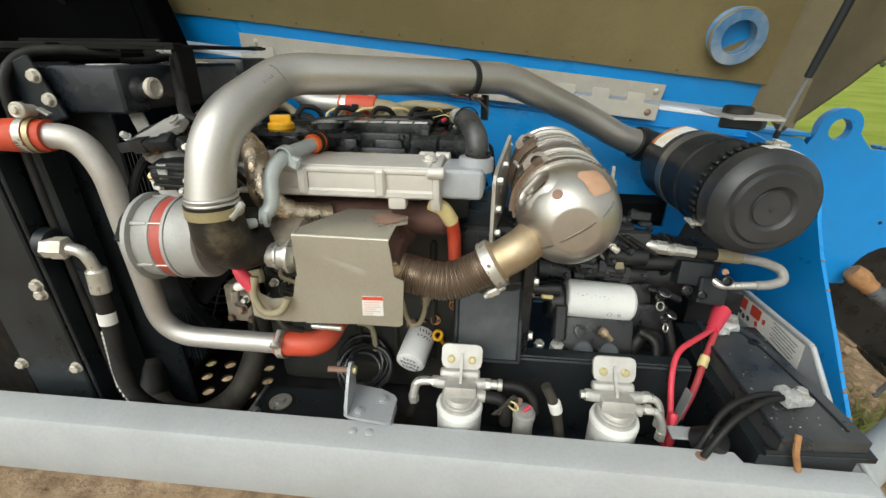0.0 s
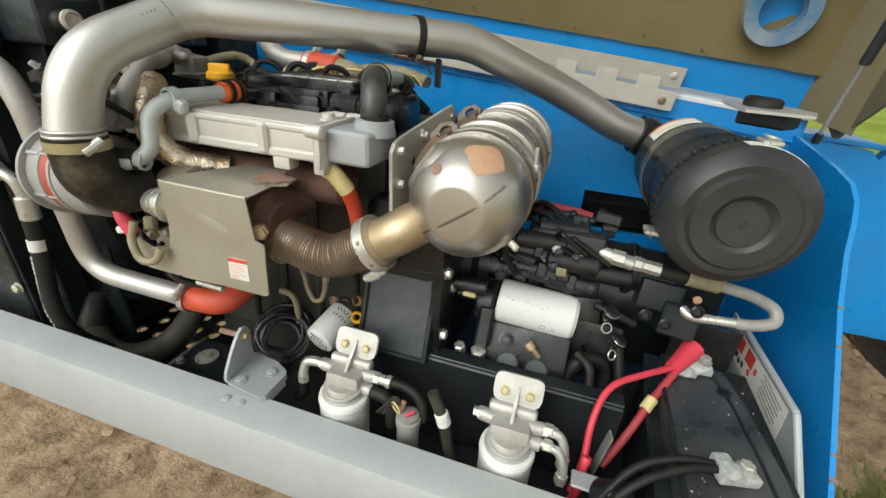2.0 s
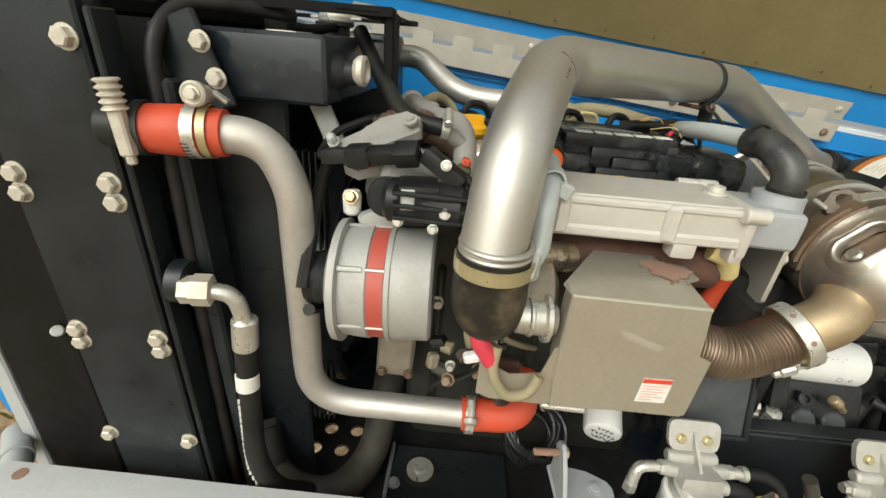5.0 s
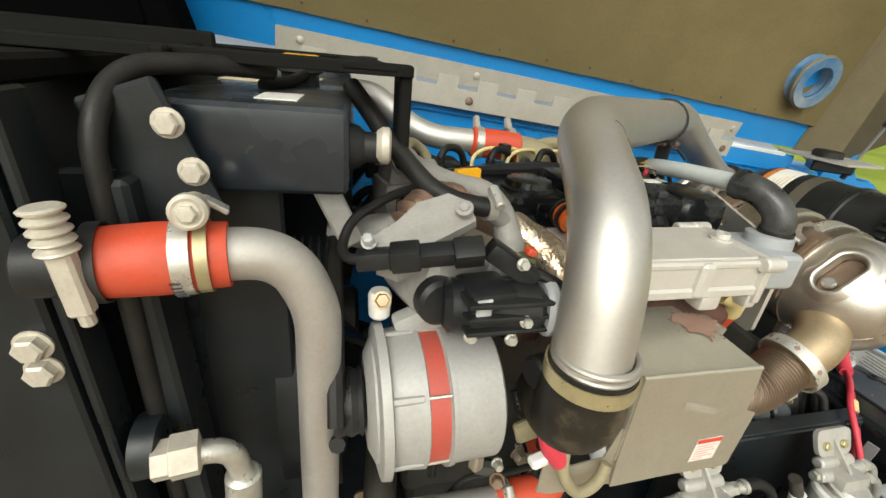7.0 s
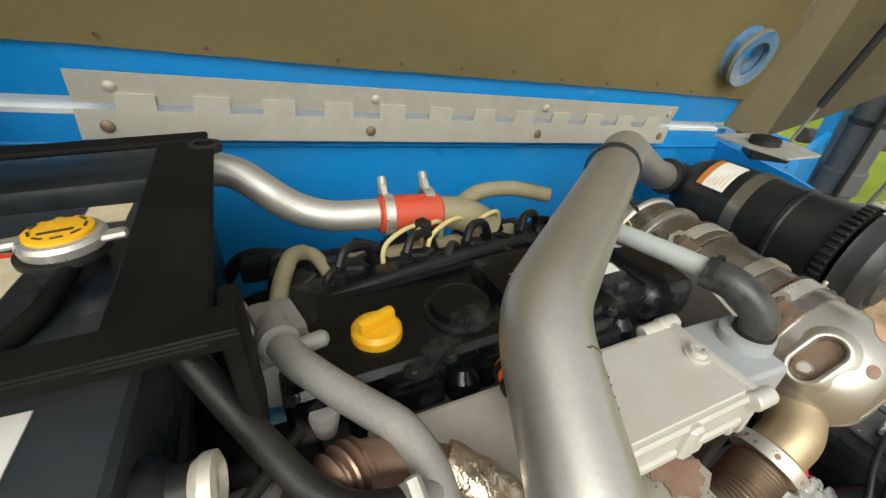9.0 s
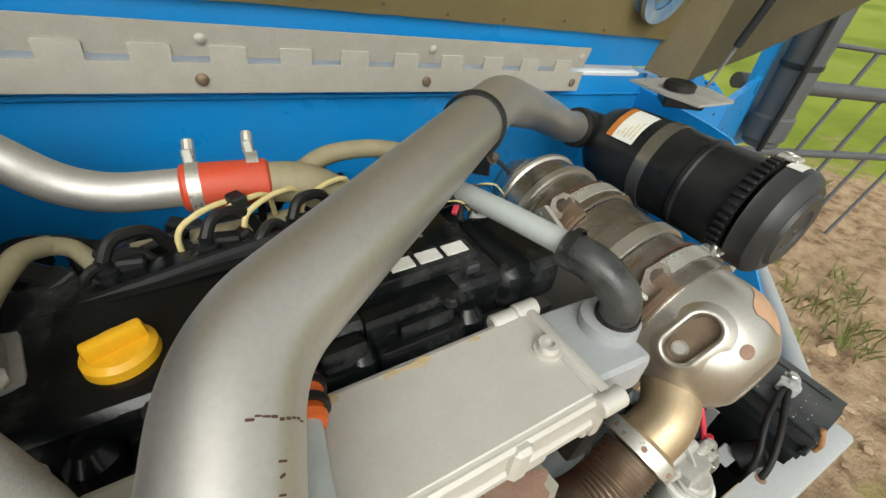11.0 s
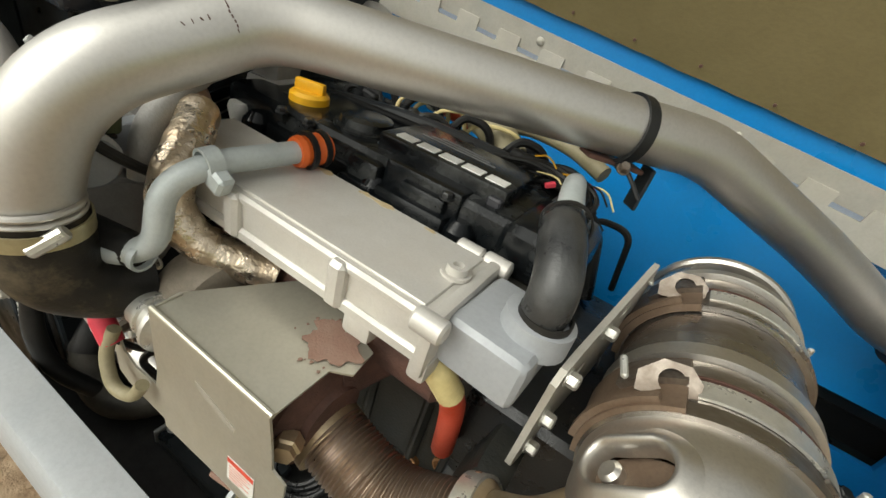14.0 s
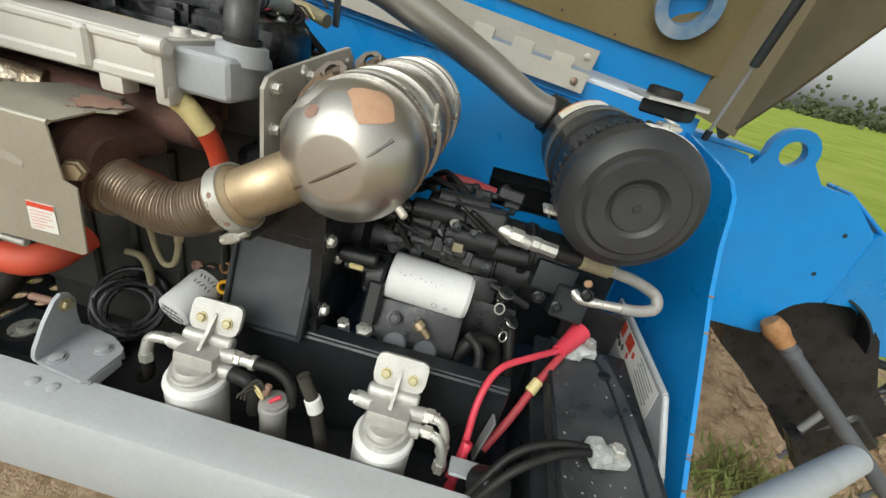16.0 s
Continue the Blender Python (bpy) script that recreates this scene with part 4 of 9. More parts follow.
def build_guard_tube():
    g = thing("guard_tube", (0.75, -0.05, 0.9), "round light grey tube joined to the rail's end", "tube")
    part("tube", rod(bm_new(), (0.712, -0.089, 0.920), (1.36, 0.365, 0.823), 0.032, n=28), "greyrail", g)
    part("weld_bead", tube(bm_new(), [(0.726, -0.118, 0.935), (0.722, -0.096, 0.955), (0.716, -0.066, 0.957), (0.712, -0.05, 0.94)], 0.006, 0.015, 10), "greyrail", g, "painted weld bead")


build_guard_tube()


# ---- engine ----
def build_engine():
    e = thing("diesel_engine", (-0.18, 0.24, 0.86), "four-cylinder diesel engine with dark green block and black valve cover", "engine")
    # crankcase with ribs
    bm = bm_new()
    box(bm, (-0.20, 0.26, 1.10), (0.46, 0.26, 0.40), bevel=0.02, seg=3)
    part("crankcase", bm, "block", e)
    for k in range(5):
        part("crankcase_rib", box(bm_new(), (-0.38 + 0.085 * k, 0.128, 1.09), (0.014, 0.018, 0.30), bevel=0.005), "block", e)
    part("oil_sump", box(bm_new(), (-0.20, 0.25, 0.89), (0.44, 0.24, 0.10), bevel=0.03, seg=3), "block", e)
    part("cylinder_head", box(bm_new(), (-0.20, 0.235, 1.345), (0.46, 0.24, 0.10), bevel=0.008, seg=2), "block", e)
    for k, (x, z) in enumerate(((-0.035, 1.050), (-0.0634, 1.034), (0.0052, 1.091), (-0.089, 1.036))):
        part("core_plug", lathe(bm_new(), (x, 0.130, z), (0, -1, 0.15), [(0, 0.0115), (0.010, 0.0115), (0.011, 0.009), (0.006, 0.006), (0.006, 0.0)], 18), "rustpatch" if k % 2 else "rustorange", e, "rusty brass plug")
    # exhaust manifold: rusty runners and log
    bm = bm_new()
    rod(bm, (-0.33, 0.055, 1.315), (0.0, 0.055, 1.315), 0.030, n=20, bevel=0.012)
    man = part("exhaust_manifold", bm, "rust", e, "rusted iron exhaust manifold")
    for k in range(4):
        x = -0.30 + 0.085 * k
        part("runner", tube(bm_new(), [(x, 0.115, 1.335), (x, 0.085, 1.33), (x + 0.015, 0.055, 1.315)], 0.021, 0.02, 14), "rust", man)
        part("flange", box(bm_new(), (x, 0.112, 1.335), (0.055, 0.012, 0.055), bevel=0.006), "rust", man)

    # valve cover: stepped, scalloped front
    vc = part("valve_cover", box(bm_new(), (-0.235, 0.226, 1.408), (0.44, 0.178, 0.075), bevel=0.016, seg=3), "cover", e, "dusty black valve cover")
    for x in (-0.385, -0.285, -0.190, -0.078):
        part("bolt_tower", lathe(bm_new(), (x, 0.126, 1.36), (0, 0.12, 1), [(0, 0.021), (0.055, 0.018), (0.066, 0.010), (0.067, 0)], 18), "cover", vc, "dust-streaked bolt tower")
        part("tower_bolt", bolt(bm_new(), (x - 0.028, 0.120, 1.372), (0, -0.3, 1), 0.006, 0.008), "cast_black", vc)
    for k, x in enumerate((-0.335, -0.238)):
        part("step_block", box(bm_new(), (x, 0.138, 1.398), (0.058, 0.030, 0.046), (-7, 0, 0), 0.007, 2), "cover", vc)
        part("step_ledge", box(bm_new(), (x, 0.150, 1.426), (0.066, 0.030, 0.026), (-4, 0, 0), 0.006, 2), "cover", vc)
    part("front_ledge", box(bm_new(), (-0.134, 0.130, 1.400), (0.088, 0.040, 0.050), (-6, 0, 0), 0.007, 2), "cover", vc)
    part("upper_ledge", box(bm_new(), (-0.134, 0.150, 1.432), (0.098, 0.036, 0.034), (-4, 0, 0), 0.006, 2), "cover", vc)
    for x, w in ((-0.205, 0.050), (-0.126, 0.066)):
        part("front_block", box(bm_new(), (x, 0.124, 1.392), (w, 0.030, 0.052), (-8, 0, 0), 0.010, 2), "cover", vc)
        part("front_block", box(bm_new(), (x, 0.136, 1.424), (w * 0.86, 0.030, 0.030), (-6, 0, 0), 0.007, 2), "cover", vc)
    part("label_block", box(bm_new(), (-0.134, 0.206, 1.444), (0.166, 0.092, 0.038), None, 0.004, 2), "cover", vc)
    part("block_notch", box(bm_new(), (-0.060, 0.158, 1.441), (0.016, 0.012, 0.026), None, 0.002), "ink", vc)
    # maker's mark as plain white bars
    for k in range(5):
        part("printed_mark", box(bm_new(), (-0.0705 - 0.0294 * k, 0.1755, 1.4637), (0.0240, 0.0160, 0.0012), None, 0), "paper", vc, "plain white printed bar")
    for k in range(3):
        part("printed_line", box(bm_new(), (-0.14, 0.208 + 0.007 * k, 1.4635), (0.10 - 0.02 * k, 0.0025, 0.0008), bevel=0), "oldgrey", vc)
    part("end_cover", box(bm_new(), (0.003, 0.185, 1.42), (0.085, 0.115, 0.06), (0, 0, 0), 0.022, 3), "cover", vc)
    part("breather_dome", lathe(bm_new(), (-0.262, 0.192, 1.438), (0, 0, 1), [(0, 0.040), (0.010, 0.040), (0.012, 0.034), (0.02, 0.032), (0.022, 0.024), (0.02, 0)], 28), "cover", vc)
    for x, y in ((-0.30, 0.135), (-0.10, 0.13), (-0.05, 0.26), (-0.34, 0.13)):
        part("cover_screw", bolt(bm_new(), (x, y, 1.441), (0, 0, 1), 0.006, 0.006), "cast_black", vc)
    # yellow filler cap with a raised grip
    bm = lathe(bm_new(), (-0.357, 0.188, 1.442), (0, 0, 1), [(0, 0.024), (0.003, 0.026), (0.012, 0.0255), (0.016, 0.021), (0.016, 0)], 28)
    cap = part("filler_cap", bm, "yellow", vc, "bright yellow oil filler cap")
    part("grip", box(bm_new(), (-0.357, 0.188, 1.463), (0.041, 0.011, 0.017), (0, 0, 18), 0.004, 2), "yellow", cap)

    # intake side: black manifold, wiring rail, injectors
    part("inlet_manifold", box(bm_new(), (-0.23, 0.335, 1.385), (0.40, 0.075, 0.07), bevel=0.015, seg=2), "plastic", e)
    bm = bm_new()
    tube(bm, [(-0.43, 0.268, 1.432), (-0.25, 0.272, 1.455), (-0.05, 0.29, 1.452)], 0.009, 0.05, 10)
    part("wiring_conduit", bm, "plastic", e)
    for k in range(4):
        x = -0.37 + 0.085 * k
        inj = part("injector", lathe(bm_new(), (x, 0.295, 1.40), (0, 0.1, 1), [(0, 0.016), (0.02, 0.016), (0.022, 0.011), (0.05, 0.011), (0.052, 0.007), (0.06, 0.007), (0.06, 0)], 16), "plastic", e)
        part("plug", box(bm_new(), (x + 0.018, 0.305, 1.447), (0.026, 0.018, 0.016), (0, 10, 0), 0.003), "plastic", inj)
        part("leak_hose", tube(bm_new(), [(x, 0.30, 1.458), (x + 0.01, 0.31, 1.475), (x + 0.04, 0.325, 1.47), (x + 0.055, 0.33, 1.43)], 0.006, 0.02, 8), "rubber", inj)
    rng = random.Random(5)
    for k in range(7):
        x = -0.43 + 0.06 * k
        part("connector", box(bm_new(), (x, 0.325 + rng.uniform(-0.02, 0.02), 1.425 + rng.uniform(-0.01, 0.015)), (rng.uniform(0.02, 0.04), 0.022, rng.uniform(0.02, 0.035)), (rng.uniform(-20, 20), rng.uniform(-20, 20), rng.uniform(-30, 30)), 0.003), "plastic", e)
    rail = part("fuel_rail", rod(bm_new(), (-0.36, 0.365, 1.415), (-0.08, 0.365, 1.415), 0.014, n=16), "tanplastic", e)
    for k, x in enumerate((-0.298, -0.268, -0.235, -0.175)):
        part("fuel_line", tube(bm_new(), [(x - 0.012, 0.315, 1.425), (x - 0.012, 0.32, 1.462), (x + 0.02, 0.335, 1.472), (x + 0.055, 0.35, 1.468), (x + 0.06, 0.365, 1.42)], 0.0032, 0.016, 8), "cream", rail, "thin pale steel fuel line")
    part("line_clip", box(bm_new(), (-0.247, 0.338, 1.472), (0.016, 0.02, 0.014), (0, 0, 20), 0.002), "plastic", rail)
    # dusty harness and pipes crowding the inlet side
    rng = random.Random(17)
    for k in range(14):
        x = -0.44 + 0.031 * k + rng.uniform(-0.01, 0.01)
        y, z = rng.uniform(0.285, 0.35), rng.uniform(1.435, 1.462)
        pts = [(x, y, 1.40), (x + rng.uniform(-0.01, 0.02), y + rng.uniform(-0.02, 0.02), z), (x + rng.uniform(0.02, 0.05), y + rng.uniform(-0.03, 0.03), z + rng.uniform(-0.004, 0.008)), (x + rng.uniform(0.04, 0.09), y + rng.uniform(-0.03, 0.03), 1.41)]
        part("harness", tube(bm_new(), pts, rng.uniform(0.003, 0.0075), 0.016, 8), rng.choice(("rubber", "guardblack", "rubber", "block")), e)
    for k in range(9):
        x = -0.42 + 0.048 * k
        part("bracket", box(bm_new(), (x, rng.uniform(0.27, 0.35), rng.uniform(1.425, 1.445)), (rng.uniform(0.015, 0.05), rng.uniform(0.008, 0.03), rng.uniform(0.006, 0.02)), (rng.uniform(-25, 25), rng.uniform(-15, 15), rng.uniform(-40, 40)), 0.002), rng.choice(("guardblack", "cast_black", "block")), e)
    part("dusty_edge", tube(bm_new(), [(-0.43, 0.262, 1.440), (-0.25, 0.262, 1.449), (-0.05, 0.272, 1.449)], 0.0050, 0.05, 8), "guardblack", e, "dust-covered wiring sleeve")
    # dark hoses and looms fill the gap and stand for shade on the rear wall
    for k in range(22):
        x = -0.50 + 0.024 * k + rng.uniform(-0.015, 0.015)
        y, z = rng.uniform(0.365, 0.45), rng.uniform(1.36, 1.43)
        pts = [(x - rng.uniform(0.02, 0.06), y + rng.uniform(-0.02, 0.03), z - 0.09), (x, y, z), (x + rng.uniform(0.03, 0.07), y + rng.uniform(-0.03, 0.03), z + rng.uniform(-0.015, 0.015)), (x + rng.uniform(0.06, 0.12), y + rng.uniform(-0.03, 0.03), z - 0.10)]
        part("rear_loom", tube(bm_new(), pts, rng.uniform(0.004, 0.012), 0.025, 8), rng.choice(("rubber", "guardblack", "cast_black", "plastic")), e)
    for k in range(8):
        part("loom_connector", box(bm_new(), (-0.46 + 0.05 * k, rng.uniform(0.37, 0.44), rng.uniform(1.36, 1.42)), (rng.uniform(0.02, 0.05), rng.uniform(0.02, 0.035), rng.uniform(0.02, 0.04)), (rng.uniform(-30, 30), rng.uniform(-20, 20), rng.uniform(-40, 40)), 0.003), rng.choice(("guardblack", "plastic")), e)
    part("rear_loom_tray", box(bm_new(), (-0.27, 0.42, 1.30), (0.44, 0.09, 0.012), (0, 2, 0), 0.003), "cast_black", e)
    # wiring twigs at the cover's end
    for k in range(4):
        x = -0.06 + 0.012 * k
        part("wire", tube(bm_new(), [(x - 0.06, 0.275, 1.455), (x, 0.265, 1.47 + 0.004 * k), (x + 0.05, 0.255, 1.462), (x + 0.03, 0.235 - 0.01 * k, 1.43)], 0.0035, 0.02, 8), "rubber", e)
    rng = random.Random(23)
    for k in range(9):
        x, y, z = -0.055 + 0.009 * k, 0.252 + rng.uniform(-0.012, 0.018), 1.468 + rng.uniform(-0.006, 0.010)
        part("thin_wire", tube(bm_new(), [(x - 0.02, y + 0.012, z - 0.006), (x, y, z + rng.uniform(0, 0.006)), (x + 0.012, y - 0.008, z + 0.003), (x + 0.024, y - rng.uniform(0.0, 0.02), z - 0.012)], 0.0011, 0.006, 6), ("yellow", "rubber", "cream", "rubber", "yellow", "rubber", "redcable", "rubber", "cream")[k], e)
    part("loom_wrap", tube(bm_new(), [(-0.10, 0.285, 1.462), (-0.045, 0.268, 1.468), (0.0, 0.262, 1.462), (0.018, 0.262, 1.44)], lambda q: 0.0085 + 0.001 * math.sin(q * 300), 0.02, 12, fine=0.005), "rubber", e, "taped wiring loom")
    part("dust_plug", rod(bm_new(), (-0.010, 0.238, 1.450), (0.006, 0.226, 1.444), 0.0055, n=12, bevel=0.001), "chalk", e)
    part("red_tag", box(bm_new(), (-0.032, 0.238, 1.462), (0.012, 0.006, 0.006), (0, -20, 40), 0.001), "redcable", e)


build_engine()


def build_cooler():
    """Cast exhaust-gas cooler with ribs, bolts and end housings."""
    c = thing("exhaust_gas_cooler", (-0.2, 0.05, 1.34), "cast aluminium exhaust gas cooler above the manifold", "cooler")
    part("housing", box(bm_new(), (-0.205, 0.0525, 1.3925), (0.375, 0.107, 0.049), bevel=0.004, seg=2), "castalu", c)
    part("lower_ledge", box(bm_new(), (-0.205, 0.001, 1.3745), (0.362, 0.012, 0.014), bevel=0.003), "castalu", c)
    part("upper_ledge", box(bm_new(), (-0.205, 0.002, 1.4115), (0.366, 0.012, 0.010), bevel=0.003), "castalu", c)
    part("top_plate", box(bm_new(), (-0.21, 0.0525, 1.4175), (0.355, 0.098, 0.003), bevel=0.001), "castalu", c)
    for x in (-0.242, -0.112):
        part("boss", box(bm_new(), (x, 0.0, 1.393), (0.018, 0.020, 0.046), bevel=0.004), "castalu", c)
    part("right_flange", box(bm_new(), (-0.021, 0.0525, 1.389), (0.012, 0.120, 0.062), bevel=0.004, seg=2), "castalu", c)
    part("end_housing", box(bm_new(), (0.020, 0.054, 1.390), (0.074, 0.090, 0.050), (0, 0, -4), 0.011, 3), "greyzinc", c, "smooth grey end housing")
    part("outlet_collar", lathe(bm_new(), (0.040, 0.055, 1.405), (0.02, 0.05, 1), [(0, 0.030), (0.022, 0.029), (0.024, 0.024), (0.024, 0)], 24), "greyzinc", c)
    for x, y in ((-0.021, 0.110), (-0.021, -0.006), (-0.05, 0.108)):
        part("lug", lathe(bm_new(), (x - 0.014, y, 1.413), (1, 0, 0), [(0, 0.008), (0.002, 0.010), (0.026, 0.010), (0.028, 0.007), (0.028, 0)], 14), "castalu", c)
    bm = lathe(bm_new(), (-0.038, 0.057, 1.419), (0, 0, 1), [(0, 0.0135), (0.003, 0.0135), (0.003, 0.010), (0.010, 0.0095), (0.010, 0.005), (0.005, 0.005), (0.005, 0)], 20)
    part("socket_screw", bm, "castalu", c)
    part("mounting_ear", slab(bm_new(), [(-0.036, 0.0), (0.018, 0.0), (0.002, -0.03), (-0.013, -0.076), (-0.018, -0.074)], (-0.056, 0.078, 1.356), (1, 0, 0), (0, 0, 1), 0.004), "greydust", c, "dull grey triangular tab")
    for x, w in ((-0.086, 0.030), (-0.022, 0.018)):
        part("foot", box(bm_new(), (x, 0.010, 1.3605), (w, 0.026, 0.024), (0, 0, 0), 0.005, 2), "castalu", c)
    part("left_neck", tube(bm_new(), [(-0.39, 0.05, 1.39), (-0.415, 0.05, 1.392), (-0.432, 0.045, 1.395)], 0.028, 0.02, 18), "castalu", c)
    for x, w, h in ((-0.152, 0.016, 0.004), (-0.175, 0.008, 0.003), (-0.232, 0.012, 0.004), (-0.092, 0.007, 0.002)):
        pts = [(w * math.cos(q), h * math.sin(q) * (1 + 0.5 * math.sin(3 * q + x * 90))) for q in (2 * math.pi * j / 14 for j in range(14))]
        part("rust_stain", slab(bm_new(), pts, (x, 0.097, 1.4192), (1, 0, 0), (0, 1, 0), 0.0003), "ochre", c, "ochre rust stain")
    # coolant pipe with orange quick couplings
    t = thing("coolant_pipe", (-0.26, 0.0, 1.36), "pale blue-grey coolant pipe with an orange clip coupling", "pipe")
    pts = [(-0.249, 0.085, 1.437), (-0.262, -0.010, 1.436), (-0.272, -0.048, 1.418), (-0.272, -0.058, 1.36), (-0.30, -0.078, 1.345), (-0.318, -0.082, 1.347)]
    part("pipe", tube(bm_new(), pts, 0.0115, 0.028, 16), "bluegrey", t)
    part("strap", band(bm_new(), (-0.262, -0.012, 1.436), (0.08, 1, 0.1), 0.0118, 0.014, 0.003), "bluegrey", t)
    part("strap_foot", box(bm_new(), (-0.249, -0.012, 1.425), (0.022, 0.016, 0.020), (0, 25, 0), 0.003), "bluegrey", t)
    cp = part("coupling", lathe(bm_new(), (-0.251, 0.072, 1.437), (0.12, 1, 0.02), [(0, 0.0155), (0.006, 0.017), (0.010, 0.0155), (0.024, 0.0155), (0.028, 0.018), (0.036, 0.018), (0.04, 0.014)], 20), "orangeclip", t, "orange plastic coupling")
    for s in (0.014, 0.030):
        part("clip", band(bm_new(), V((-0.251, 0.072, 1.437)) + V((0.12, 1, 0.02)).normalized() * s, (0.12, 1, 0.02), 0.0165, 0.006, 0.0035, 20), "plastic", cp, "black clip")
    part("pipe_bead", band(bm_new(), (-0.279, -0.0665, 1.349), (1, 0.25, -0.05), 0.0118, 0.006, 0.0026, 20), "bluegrey", t)
    part("rubber_end", rod(bm_new(), (-0.287, -0.066, 1.349), (-0.362, -0.088, 1.353), 0.0160, n=18, bevel=0.003), "rubber", t)
    # rubber elbow and vent tube
    v = thing("breather_tube", (0.02, 0.15, 1.4), "grey tube with a dusty black rubber elbow", "tube")
    part("rubber_elbow", tube(bm_new(), [(0.040, 0.052, 1.410), (0.042, 0.050, 1.456), (0.026, 0.082, 1.480), (0.015, 0.114, 1.480)], 0.0190, 0.03, 20), "greyrubber", v, "dusty black rubber elbow")
    for p, d in (((0.043, 0.052, 1.432), (0, 0, 1)), ((0.0205, 0.107, 1.481), (-0.35, 1, 0))):
        part("lip", band(bm_new(), p, d, 0.0197, 0.006, 0.0018, 24), "rubber", v)
    part("grey_tube", tube(bm_new(), [(0.024, 0.10, 1.481), (0.002, 0.19, 1.477), (-0.012, 0.267, 1.468), (-0.03, 0.33, 1.44)], 0.0128, 0.03, 18), "bluegrey", v)


build_cooler()


def build_egr():
    g = thing("exhaust_gas_pipe", (-0.4, 0.04, 1.38), "coppery bellows pipe running into crinkled silver foil wrap", "pipe")
    rr = lambda s: 0.0175 + 0.0032 * math.sin(s * 2 * math.pi / 0.0078)
    part("bellows", tube(bm_new(), [(-0.468, 0.004, 1.446), (-0.464, 0.012, 1.464), (-0.440, 0.034, 1.476), (-0.410, 0.048, 1.470)], rr, 0.04, 20, 10, fine=0.0016), "copper", g, "coppery bellows")
    part("plain_pipe", tube(bm_new(), [(-0.415, 0.046, 1.471), (-0.385, 0.048, 1.458), (-0.350, 0.034, 1.444)], 0.0165, 0.02, 16), "copper", g)
    rf = lambda s: 0.0205 + 0.0022 * noise.noise(V((s * 70, 0, 0)))
    part("foil_wrap", tube(bm_new(), [(-0.353, 0.036, 1.445), (-0.324, 0.012, 1.434), (-0.306, -0.018, 1.412), (-0.302, -0.030, 1.375), (-0.275, -0.012, 1.338), (-0.215, 0.03, 1.322)], rf, 0.035, 20, 8, fine=0.005), "foil", g, "crinkled silver heat foil")
    part("flange", slab(bm_new(), [(-0.030, -0.022), (-0.012, -0.034), (0.022, -0.020), (0.028, 0.012), (0.006, 0.028), (-0.022, 0.018)], (-0.468, 0.004, 1.432), (1, 0, 0.1), (0, 0.94, 0.34), 0.012), "greydust", g)
    part("flange_bolt", bolt(bm_new(), (-0.470, -0.021, 1.441), (0, -0.6, 0.8), 0.009, 0.008), "rustorange", g, "rusty flange bolt")
    # valve body with bracket and solenoid
    v = thing("gas_valve", (-0.42, -0.05, 1.36), "grey cast valve with black electric actuator and plugs", "valve")
    part("casting", box(bm_new(), (-0.437, -0.01, 1.372), (0.085, 0.085, 0.07), (0, 15, 20), 0.018, 3), "greydust", v)
    part("arm", slab(bm_new(), [(-0.006, 0.006), (-0.004, -0.006), (0.03, -0.012), (0.055, -0.022), (0.085, -0.018), (0.097, 0.0), (0.092, 0.022), (0.045, 0.024)], (-0.511, -0.048, 1.419), V((0.918, 0.146, 0.370)).normalized(), V((0.305, -0.856, -0.42)).normalized(), 0.010), "greydust", v, "dusty cast arm")
    part("arm_boss", lathe(bm_new(), (-0.430, -0.048, 1.452), (-0.3, -0.55, 0.8), [(0, 0.008), (0.003, 0.008), (0.004, 0.005), (0.006, 0.004), (0.006, 0)], 18), "greydust", v)
    part("arm_screw", bolt(bm_new(), (-0.512, -0.052, 1.424), (-0.2, -0.7, 0.7), 0.0055, 0.010), "chalk", v)
    part("actuator", rod(bm_new(), (-0.450, -0.078, 1.375), (-0.362, -0.088, 1.375), 0.024, n=22, bevel=0.006), "plastic", v, "black actuator")
    part("actuator_cap", rod(bm_new(), (-0.362, -0.088, 1.375), (-0.350, -0.089, 1.375), 0.027, n=22, bevel=0.004), "greyzinc", v)
    part("actuator_box", box(bm_new(), (-0.415, -0.084, 1.378), (0.044, 0.044, 0.044), (0, 0, 8), 0.007, 2), "plastic", v)
    for k in range(3):
        part("actuator_rib", box(bm_new(), (-0.400, -0.088, 1.392 - 0.013 * k), (0.080, 0.050, 0.004), (0, 3, 5), 0.001), "plastic", v)
    part("round_housing", lathe(bm_new(), (-0.452, -0.060, 1.372), (0.2, -1, 0.1), [(0, 0.022), (0.012, 0.022), (0.016, 0.018), (0.018, 0)], 22), "plastic", v)
    for k in range(4):
        c = V((-0.508 + 0.026 * k, -0.058 - 0.005 * k, 1.411 + 0.004 * k))
        part("plug", box(bm_new(), c, (0.030 - 0.004 * (k % 2), 0.017 + 0.004 * (k % 2), 0.016 + 0.005 * (k % 2)), (12 * k, -9, -9), 0.003, 2), "plastic", v)
    part("plug_latch", box(bm_new(), (-0.390, -0.074, 1.412), (0.052, 0.022, 0.018), (0, 32, -12), 0.004, 2), "plastic", v)
    part("elbow_plug", tube(bm_new(), [(-0.452, -0.034, 1.385), (-0.452, -0.046, 1.370), (-0.430, -0.060, 1.345)], lambda s: 0.017 - 0.08 * s, 0.02, 16, fine=0.008), "plastic", v)
    part("plug_cover", box(bm_new(), (-0.372, -0.062, 1.402), (0.016, 0.018, 0.024), (0, 15, 0), 0.003), "leaf", v, "green plug retainer")
